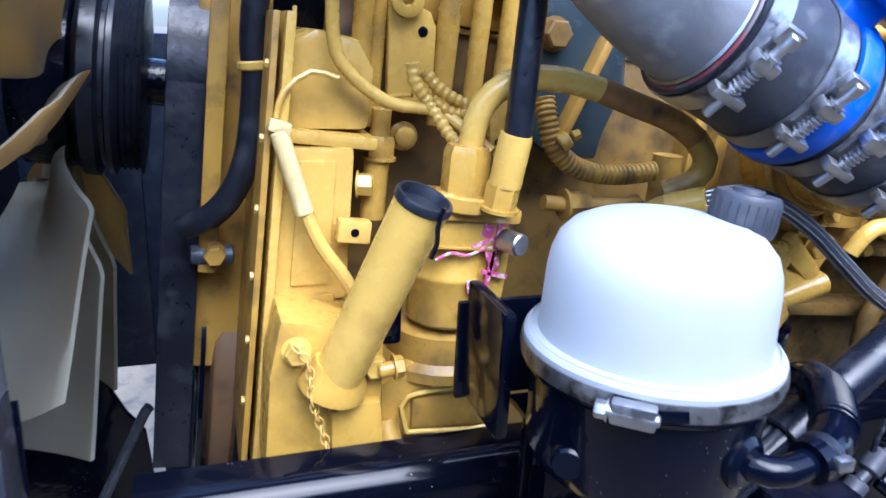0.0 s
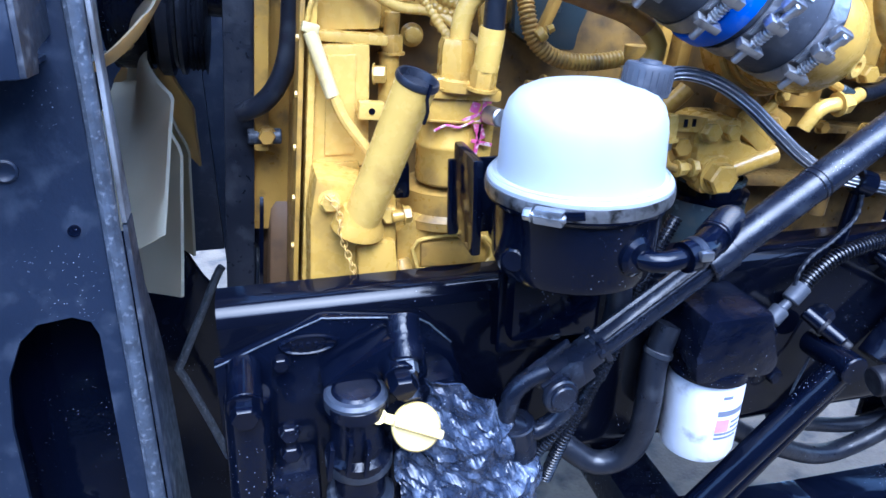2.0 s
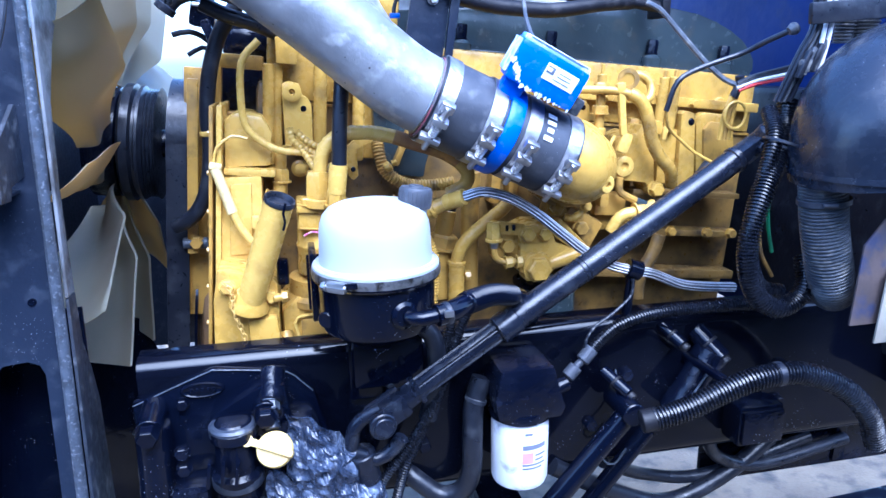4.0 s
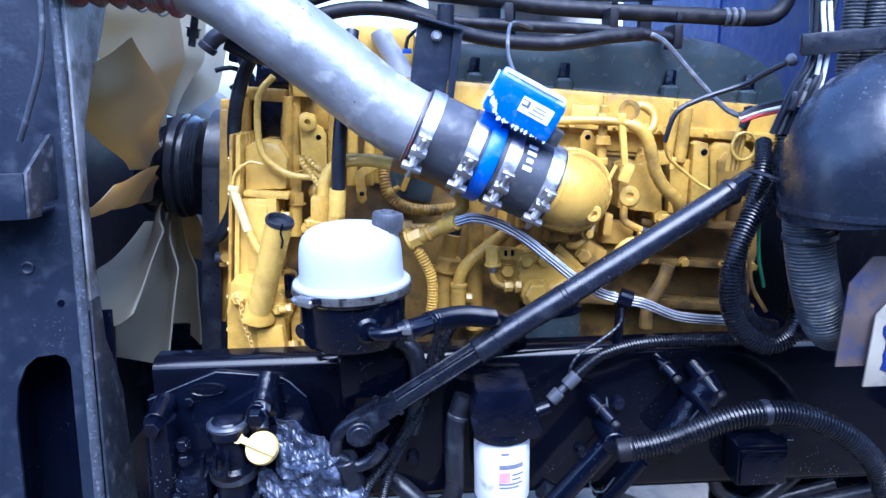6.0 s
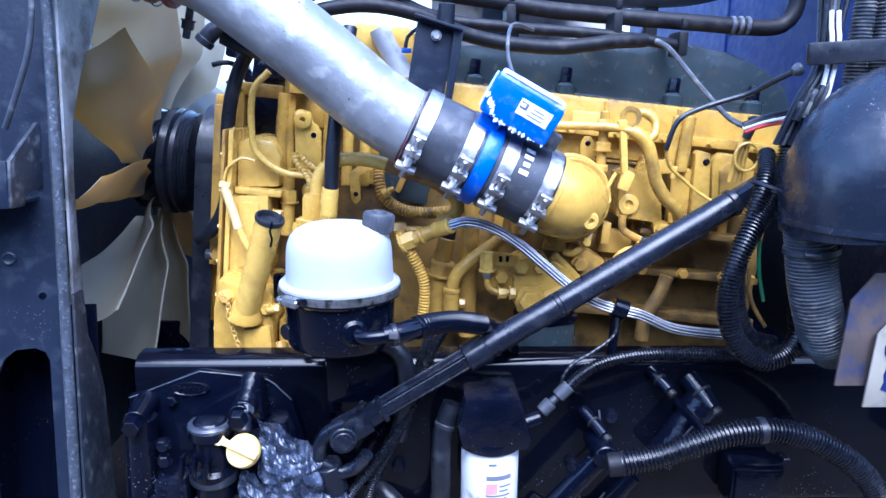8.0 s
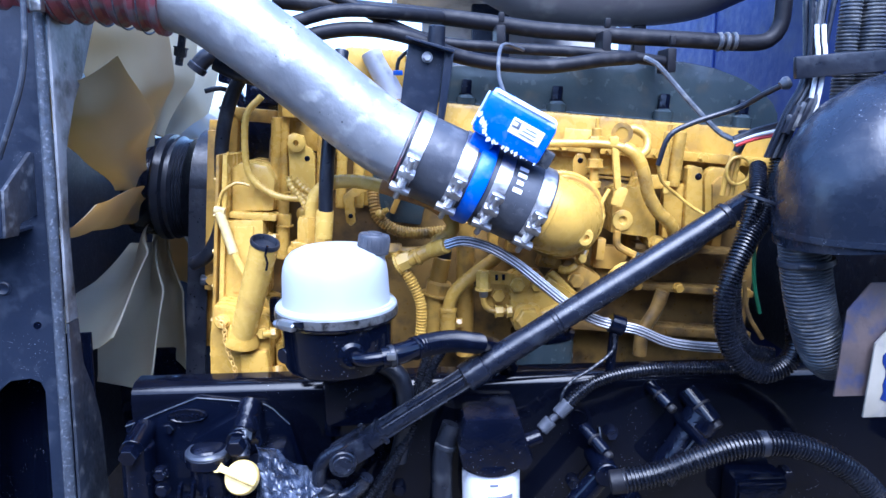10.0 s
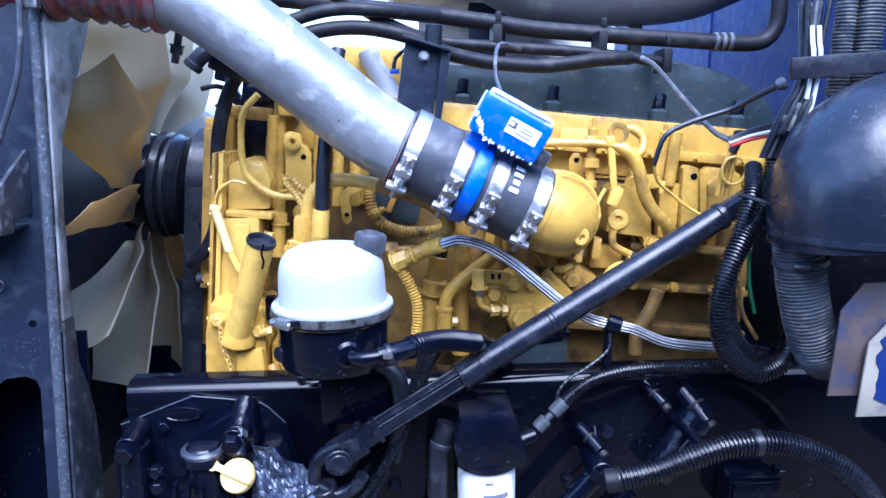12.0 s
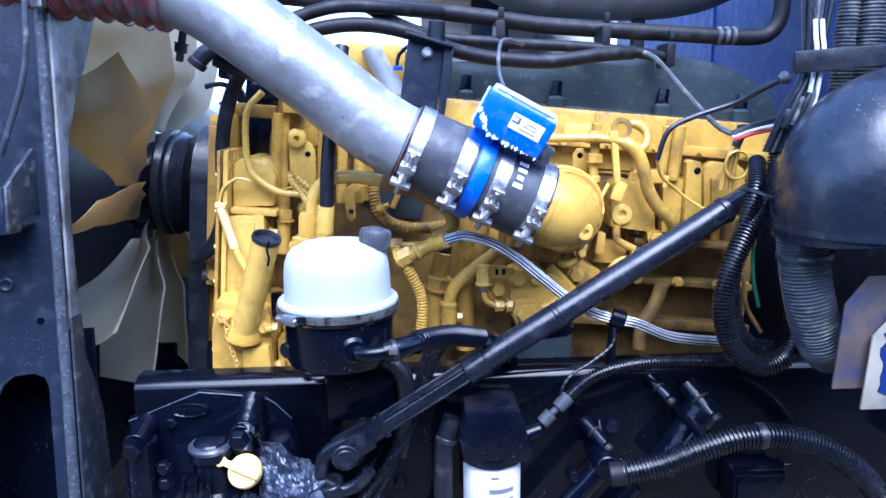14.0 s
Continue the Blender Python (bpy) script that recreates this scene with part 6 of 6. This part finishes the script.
part("lid", box((1.02, 0.366, 0.785), (0.09, 0.008, 0.07), 0.004), BLACK_ROUGH, jb)
ax = thing("front_axle", (0.55, 0.9, 0.45), "black forged front axle beam", "axle")
part("beam", box((0.58, 0.88, 0.42), (0.11, 1.5, 0.10), 0.02), BLACK_ROUGH, ax)
for k, pts in enumerate((
        [(0.72, 0.45, 0.70), (0.85, 0.50, 0.62), (1.0, 0.5, 0.60), (1.25, 0.5, 0.66)],
        [(0.60, 0.43, 0.72), (0.75, 0.46, 0.62), (0.9, 0.48, 0.56), (1.05, 0.48, 0.62), (1.2, 0.5, 0.72)],
        [(0.95, 0.45, 0.74), (1.0, 0.47, 0.66), (1.12, 0.48, 0.62), (1.35, 0.5, 0.64)])):
    solo("brake_hose", tube(pts, 0.014 + 0.004 * (k == 1), 12), RUBBER, "black brake hose sagging under the rail", "hose", "brake hoses")

# Added sheet that darkens the view below the rail by hiding the ground.
liner = thing("under_rail_blocker", (1.3, 0.525, 0.435), "black sheet added under the rail to hide bright ground", "liner")
part("sheet", box((1.62, 0.525, 0.665), (1.26, 0.012, 0.20), 0.004), BLACK_ROUGH, liner)
part("stiffener", box((1.35, 0.515, 0.665), (0.03, 0.01, 0.18), 0.003), BLACK_ROUGH, liner)

# ---- cab side ----
duct = thing("air_duct", (1.046, 0.334, 1.293), "dark rounded plastic air duct with dust specks", "air duct")
line = smooth([(1.093, 0.253, 1.309), (1.088, 0.253, 1.352), (1.096, 0.255, 1.390), (1.125, 0.260, 1.417), (1.177, 0.265, 1.430), (1.250, 0.270, 1.433)], 0.012)
part("shell", sweep(line, [0.135] * len(line), 48), SHELL, duct)
part("mouth_rim", lathe([(0.126, 0), (0.1388, 0), (0.1388, 0.009), (0.126, 0.011)], (1.093, 0.253, 1.306), (0, 0, 1), 48), SHELL, duct)
DUCT_AT = [(0.996, 0.260, 1.299), (1.000, 0.260, 1.276), (1.008, 0.260, 1.230), (1.020, 0.260, 1.182), (1.036, 0.265, 1.142), (1.056, 0.278, 1.110), (1.090, 0.310, 1.082)]
cd = thing("corrugated_duct", (0.996, 0.259, 1.047), "grey ribbed flexible air duct", "duct")
part("duct", ribbed(DUCT_AT, 0.0385, 0.0058, 0.09, 28), GREY_DUCT, cd)
part("clamp_band", lathe([(0.0405, 0), (0.0424, 0.001), (0.0424, 0.010), (0.0405, 0.011)], (1.003, 0.260, 1.270), (0.1, 0, -1), 32), SCUFFED, cd, "dull metal clamp band")
part("clamp_screw", rod((0.972, 0.224, 1.264), (0.994, 0.216, 1.264), 0.004), SCUFFED, cd)
lp = thing("looped_conduit", (0.925, 0.308, 1.051), "black corrugated conduit hanging in a wide loop", "conduit")
part("conduit", ribbed([(1.030, 0.410, 1.420), (1.018, 0.395, 1.372), (0.975, 0.345, 1.328), (0.929, 0.310, 1.287), (0.900, 0.294, 1.233), (0.890, 0.290, 1.177), (0.901, 0.290, 1.123), (0.925, 0.290, 1.086), (0.964, 0.292, 1.066), (1.003, 0.296, 1.078), (1.022, 0.300, 1.106), (1.032, 0.325, 1.15)], 0.0182, 0.0058, 0.24), CONDUIT, lp)
part("second_conduit", ribbed([(0.982, 0.394, 1.404), (0.955, 0.337, 1.366), (0.934, 0.322, 1.309), (0.920, 0.327, 1.232), (0.929, 0.332, 1.147), (0.958, 0.337, 1.094), (1.001, 0.337, 1.080)], 0.0143, 0.0056, 0.24), CONDUIT, lp)
part("tie", lathe([(0.034, 0), (0.036, 0.001), (0.036, 0.005), (0.034, 0.006)], (0.953, 0.311, 1.352), (0.35, 0, 0.93), 24), RUBBER, lp, "black cable tie")
part("green_wire", tube([(0.958, 0.341, 1.290), (0.963, 0.341, 1.213), (0.977, 0.341, 1.156)], 0.0035, 8), WIRE_GREEN, lp, "green wire")
part("yellow_wire", tube([(0.948, 0.346, 1.213), (0.958, 0.346, 1.156), (0.987, 0.346, 1.108)], 0.004, 8), GRIME_SHADE, lp, "yellowed wire")
solo("splash_flap", prism([(1.032, 1.060), (1.040, 1.198), (1.073, 1.241), (1.208, 1.244), (1.208, 1.060)], 0.200, 0.204, 0.001), WOOD_GREY, "stained grey brown splash flap", "flap")
flap = thing("blue_flap", (1.12, 0.188, 1.030), "dirty white flap stained with blue paint", "flap")
part("board", prism([(1.072, 1.030), (1.080, 1.150), (1.114, 1.189), (1.208, 1.230), (1.208, 1.030)], 0.186, 0.190, 0.001), FLAP_BLUE, flap)
random.seed(3)
edge = [(1.099 + random.uniform(-0.006, 0.006), 1.060 + 0.0117 * k) for k in range(9)]
part("blue_paint", prism(edge + [(1.118, 1.174), (1.204, 1.212), (1.204, 1.050), (1.136, 1.053), (1.118, 1.050)], 0.1845, 0.1865, 0), CAB_BLUE, flap, "patch of blue paint")
wall = thing("firewall", (1.4, 0.9, 0.9), "blue painted cab firewall", "firewall", kind="structure")
part("sheet", box((1.40, 1.45, 1.80), (0.03, 2.40, 2.0), 0.006), CAB_BLUE, wall)
# Black slab added for the darkness between duct and flaps.
part("dark_pad", box((1.37, 0.85, 1.15), (0.05, 1.1, 0.55), 0.02), RUBBER, wall, "black slab added to darken the lower firewall")
part("seam", box((1.383, 1.55, 1.5), (0.006, 0.02, 1.1), 0.002), CAB_BLUE, wall)
sv = thing("conduit_band", (1.08, 0.36, 1.57), "black rubber band round upright conduits", "band")
part("band", box((1.10, 0.352, 1.574), (0.18, 0.012, 0.036), 0.004, (0, -4, 0)), RUBBER, sv)
part("knob", lathe([(0, 0), (0.010, 0), (0.012, 0.006), (0.007, 0.016), (0, 0.016)], (1.040, 0.42, 1.549), (-1, 0.1, -0.5), 16), GREY_DUCT, sv, "grey rubber knob")
for x, r in ((1.122, 0.018), (1.165, 0.025)):
    solo("upright_conduit", ribbed([(x, 0.40, 1.52), (x + 0.002, 0.40, 1.6), (x + 0.005, 0.40, 1.70), (x + 0.01, 0.41, 1.82)], r, 0.0060), GREY_DUCT, "upright dark grey corrugated conduit", "conduit", "upright conduits")
for k, x in enumerate((1.052, 1.064)):
    solo("white_wire", tube([(x - 0.006, 0.372, 1.475), (x, 0.366, 1.53), (x + 0.004, 0.364, 1.585), (x + 0.002, 0.368, 1.610), (x + 0.001, 0.372, 1.638)], 0.0038, 8), WIRE_WHITE, "white insulated wire at the cab corner", "wire", "white wires")
wb = thing("wire_bundle", (1.05, 0.39, 1.45), "bundle of grey and black wires at the cab corner", "wiring")
random.seed(7)
for k in range(9):
    o = V(random.uniform(-0.016, 0.016), random.uniform(-0.012, 0.012), 0)
    part("wire", tube([V(1.012, 0.40, 1.42) + o, V(1.035, 0.385, 1.50) + o, V(1.06, 0.385, 1.56) + o, V(1.075, 0.40, 1.68) + o * 2], 0.0045, 8), GREY_DUCT if k % 3 == 0 else RUBBER, wb)
part("clip", box((1.030, 0.372, 1.482), (0.03, 0.02, 0.022), 0.004), GREY_DUCT, wb)
for k in range(4):
    part("connector", box((1.020 + 0.011 * k, 0.366 + 0.004 * (k % 2), 1.484 + 0.006 * k), (0.009, 0.012, 0.050), 0.002, (0, 22, 0)), GREY_DUCT if k % 2 else RUBBER, wb, "grey and black wire connector")
part("red_wire", tube([(0.990, 0.50, 1.436), (1.02, 0.49, 1.448), (1.06, 0.45, 1.46)], 0.0035, 8), WIRE_RED, wb, "red wire")
for k in range(3):
    part("branch", tube([(0.985, 0.50, 1.442 + 0.004 * k), (1.02, 0.49, 1.455 + 0.005 * k), (1.05, 0.44, 1.468 + 0.006 * k), (1.07, 0.40, 1.48 + 0.008 * k)], 0.0042, 8), RUBBER if k else WIRE_WHITE, wb)
solo("cable", tube([(0.85, 0.62, 1.606), (0.867, 0.60, 1.593), (0.887, 0.59, 1.569), (0.915, 0.57, 1.530), (0.949, 0.55, 1.487), (0.971, 0.52, 1.457), (0.992, 0.50, 1.445)], 0.0055, 8), GREY_DUCT, "grey cable running down from the cover", "cable", "cables")

# ---- pipes over the engine ----
tp = thing("air_line", (0.6, 0.66, 1.6), "bundle of black hoses over the rocker cover", "hose", "top hoses")
part("hose", tube([(0.05, 0.66, 1.80), (0.249, 0.66, 1.727), (0.345, 0.67, 1.680), (0.440, 0.69, 1.648), (0.558, 0.69, 1.636), (0.629, 0.69, 1.631), (0.712, 0.69, 1.626), (0.795, 0.69, 1.619), (0.867, 0.69, 1.610), (0.93, 0.70, 1.602)], 0.0115, 14), HOSE, tp)
tp = thing("air_line", (0.6, 0.75, 1.65), "thick black pipe with a crimped end over the rocker cover", "pipe", "top hoses")
part("pipe", tube([(0.10, 0.75, 1.74), (0.342, 0.75, 1.716), (0.438, 0.75, 1.706), (0.565, 0.75, 1.690), (0.663, 0.75, 1.676), (0.786, 0.75, 1.666), (0.873, 0.75, 1.660), (0.973, 0.75, 1.654), (1.061, 0.75, 1.648), (1.124, 0.75, 1.645), (1.164, 0.75, 1.651), (1.187, 0.75, 1.677), (1.193, 0.75, 1.724), (1.190, 0.75, 1.82)], 0.0175, 16), HOSE, tp)
for k in range(3):
    part("crimp", rod((1.05 + 0.016 * k, 0.75, 1.6485), (1.059 + 0.016 * k, 0.75, 1.648), 0.0205), GREY_DUCT, tp, "worn metal crimp")
for pts, r in (([(0.10, 0.64, 1.66), (0.194, 0.64, 1.692), (0.259, 0.64, 1.703), (0.345, 0.65, 1.70), (0.45, 0.72, 1.70)], 0.013),
               ([(0.10, 0.64, 1.63), (0.214, 0.64, 1.662), (0.301, 0.64, 1.667), (0.388, 0.64, 1.650), (0.465, 0.65, 1.620), (0.532, 0.66, 1.605), (0.590, 0.66, 1.598), (0.659, 0.66, 1.594), (0.717, 0.66, 1.599), (0.778, 0.67, 1.607), (0.85, 0.69, 1.612)], 0.0145)):
    solo("top_hose", tube(pts, r, 14), HOSE, "black hose over the engine", "hose", "top hoses")
for x, z in ((0.57, 1.655), (0.79, 1.642), (0.928, 1.606)):
    cl = thing("hose_clip", (x, 0.71, z), "black hose clip joining two hoses", "clip", "hose clips")
    part("strap", box((x, 0.715, z), (0.020, 0.07, 0.05), 0.006), HOSE, cl)
    part("tab", box((x + 0.002, 0.69, z + 0.04), (0.012, 0.012, 0.02), 0.003), HOSE, cl)
bk = thing("hose_bracket", (0.41, 0.62, 1.48), "black angle bracket with a bolt standing beside the pipe", "bracket")
part("upright", prism([(0.380, 1.640), (0.392, 1.640), (0.452, 1.622), (0.430, 1.47), (0.355, 1.485)], 0.632, 0.640, 0.002), PANEL, bk)
part("top_lip", prism([(0.374, 1.646), (0.376, 1.651), (0.470, 1.624), (0.468, 1.618)], 0.60, 0.66, 0.002), PANEL, bk)
part("side_lip", prism([(0.452, 1.624), (0.470, 1.620), (0.446, 1.47), (0.432, 1.47)], 0.62, 0.632, 0.002), PANEL, bk)
part("bolt", hexa((0.417, 0.628, 1.612), (0, -1, 0), 0.016, 0.012), STEEL, bk, "bare steel bolt")
part("stud", rod((0.435, 0.63, 1.63), (0.437, 0.63, 1.672), 0.017), RUBBER, bk)
sn = thing("coolant_hose_end", (0.32, 0.76, 1.5), "grey hose end on a yellow thermostat housing", "hose")
part("housing", box((0.305, 0.80, 1.60), (0.14, 0.08, 0.09), 0.02, T), YELLOW_PALE, sn)
part("hose", tube([(0.300, 0.75, 1.632), (0.315, 0.745, 1.60), (0.342, 0.74, 1.555), (0.36, 0.74, 1.50)], 0.022, 18), PALE_HOSE, sn)
part("blue_clip", box((0.357, 0.715, 1.588), (0.02, 0.01, 0.01), 0.002), BLUE, sn, "blue plastic clip")
part("wire", tube([(0.355, 0.715, 1.59), (0.36, 0.715, 1.615), (0.385, 0.70, 1.635)], 0.004, 8), RUBBER, sn, "black wire")
ac2 = thing("air_cleaner", (0.55, 1.18, 1.60), "pale grey air cleaner can behind the engine", "air cleaner")
part("can", lathe([(0, 0), (0.10, 0), (0.115, 0.015), (0.115, 0.50), (0.10, 0.515), (0, 0.515)], (0.34, 1.18, 1.895), (1, 0, -0.02), 40), SHROUD, ac2)
part("clamp_rib", lathe([(0.115, 0), (0.120, 0.004), (0.120, 0.014), (0.115, 0.018)], (0.72, 1.18, 1.888), (1, 0, -0.02), 40), STEEL, ac2)
part("foot", box((0.60, 1.15, 1.69), (0.10, 0.04, 0.20), 0.006), PANEL, ac2, "black mounting foot")
it = thing("intake_duct", (0.9, 0.98, 1.72), "grey brown air intake duct behind the engine", "duct")
part("duct", tube([(0.45, 0.98, 1.92), (0.592, 0.98, 1.850), (0.704, 0.98, 1.803), (0.897, 0.98, 1.793), (1.058, 0.98, 1.804), (1.17, 0.98, 1.842), (1.37, 0.98, 1.93)], 0.085, 32), GREY_BROWN, it)
part("mount", box((0.95, 0.98, 1.66), (0.03, 0.03, 0.12), 0.004), HOSE, it)
ex = thing("heat_shield", (0.6, 1.30, 1.03), "pale sheet metal heat shield beyond the engine", "heat shield")
part("sheet", prism([(0.42, 1.031), (0.42, 1.90), (0.50, 1.96), (0.66, 1.86), (0.72, 1.80), (0.95, 1.74), (0.98, 1.031)], 1.300, 1.305, 0.002), SHROUD, ex)

# ---- front accessory side ----
hl = thing("coolant_hose", (-0.02, 0.68, 1.2), "black hose with a pale ring looping down at the engine front", "hose")
part("hose", tube([(0.10, 0.70, 1.65), (0.063, 0.68, 1.611), (0.022, 0.68, 1.551), (-0.003, 0.68, 1.477), (-0.013, 0.68, 1.40), (-0.012, 0.68, 1.36), (-0.021, 0.68, 1.286), (-0.038, 0.68, 1.239), (-0.064, 0.69, 1.207), (-0.095, 0.71, 1.19)], 0.0145, 16), RUBBER, hl)
part("ring", rod((-0.0135, 0.68, 1.378), (-0.0127, 0.68, 1.368), 0.0175), YELLOW_PALE, hl, "pale painted ring")
fb = thing("adjuster_bar", (-0.05, 0.74, 1.13), "flat yellow adjuster bar with a bolt", "bar")
part("bar", box((-0.0555, 0.735, 1.30), (0.021, 0.012, 0.35), 0.003, T), YELLOW_OLD, fb)
part("bolt", hexa((-0.062, 0.729, 1.15), (0, -1, 0), 0.022, 0.014), YELLOW_OLD, fb)
part("spacer", rod((-0.090, 0.735, 1.148), (-0.04, 0.735, 1.146), 0.012), WORN, fb)
solo("strut_rod", tube([(-0.165, 0.90, 0.86), (-0.180, 0.90, 0.835), (-0.262, 0.90, 0.665), (-0.270, 0.90, 0.65), (-0.262, 0.90, 0.63), (-0.228, 0.90, 0.52), (-0.20, 0.90, 0.42)], 0.008, 10, 0.008), WORN, "bent grey steel strut rod below the fan", "rod")
ah = thing("black_hose_joint", (0.02, 0.62, 1.6), "black hoses and a clamp under the charge pipe", "hose")
part("hose", tube([(-0.02, 0.62, 1.66), (0.02, 0.62, 1.632), (0.06, 0.62, 1.618), (0.12, 0.64, 1.60)], 0.018, 14), RUBBER, ah)
part("hose_low", tube([(0.0, 0.64, 1.605), (0.04, 0.64, 1.585), (0.09, 0.66, 1.57), (0.14, 0.70, 1.55)], 0.014, 14), RUBBER, ah)
part("bolt_bar", rod((-0.030, 0.55, 1.655), (-0.043, 0.55, 1.595), 0.007), WORN, ah, "hanging steel bolt")
part("bolt_nut", hexa((-0.036, 0.55, 1.628), (-0.2, 0, -1), 0.02, 0.016), WORN, ah)
part("compressor", lathe([(0, 0), (0.045, 0), (0.05, 0.01), (0.05, 0.08), (0.04, 0.09), (0, 0.09)], (0.03, 0.82, 1.545), (1, 0, 0), 28), BLACK_ROUGH, ah)

part("elbow", tube([(-0.085, 0.82, 1.612), (-0.068, 0.82, 1.630), (-0.035, 0.82, 1.642), (0.01, 0.82, 1.640)], 0.019, 14), RUBBER, ah)
part("elbow_lip", rod((-0.092, 0.82, 1.603), (-0.082, 0.82, 1.615), 0.022), RUBBER, ah)
part("bracket_block", box((-0.018, 0.85, 1.598), (0.052, 0.05, 0.050), 0.008, (0, 12, 0)), BLACK_ROUGH, ah)
part("bracket_arm", box((-0.005, 0.83, 1.555), (0.020, 0.03, 0.07), 0.005, (0, -20, 0)), BLACK_ROUGH, ah)
part("lower_block", box((0.050, 0.80, 1.548), (0.055, 0.05, 0.075), 0.010, (0, 8, 0)), BLACK_ROUGH, ah)
part("wire", tube([(-0.085, 0.86, 1.560), (-0.05, 0.86, 1.566), (-0.015, 0.86, 1.548), (0.02, 0.85, 1.50)], 0.006, 10), RUBBER, ah)
part("wire", tube([(-0.06, 0.88, 1.52), (-0.03, 0.88, 1.535), (0.0, 0.87, 1.53), (0.03, 0.86, 1.56)], 0.005, 10), RUBBER, ah)
part("pale_clip", rod((-0.035, 0.81, 1.617), (0.0, 0.81, 1.614), 0.004), SHROUD, ah, "pale metal clip")
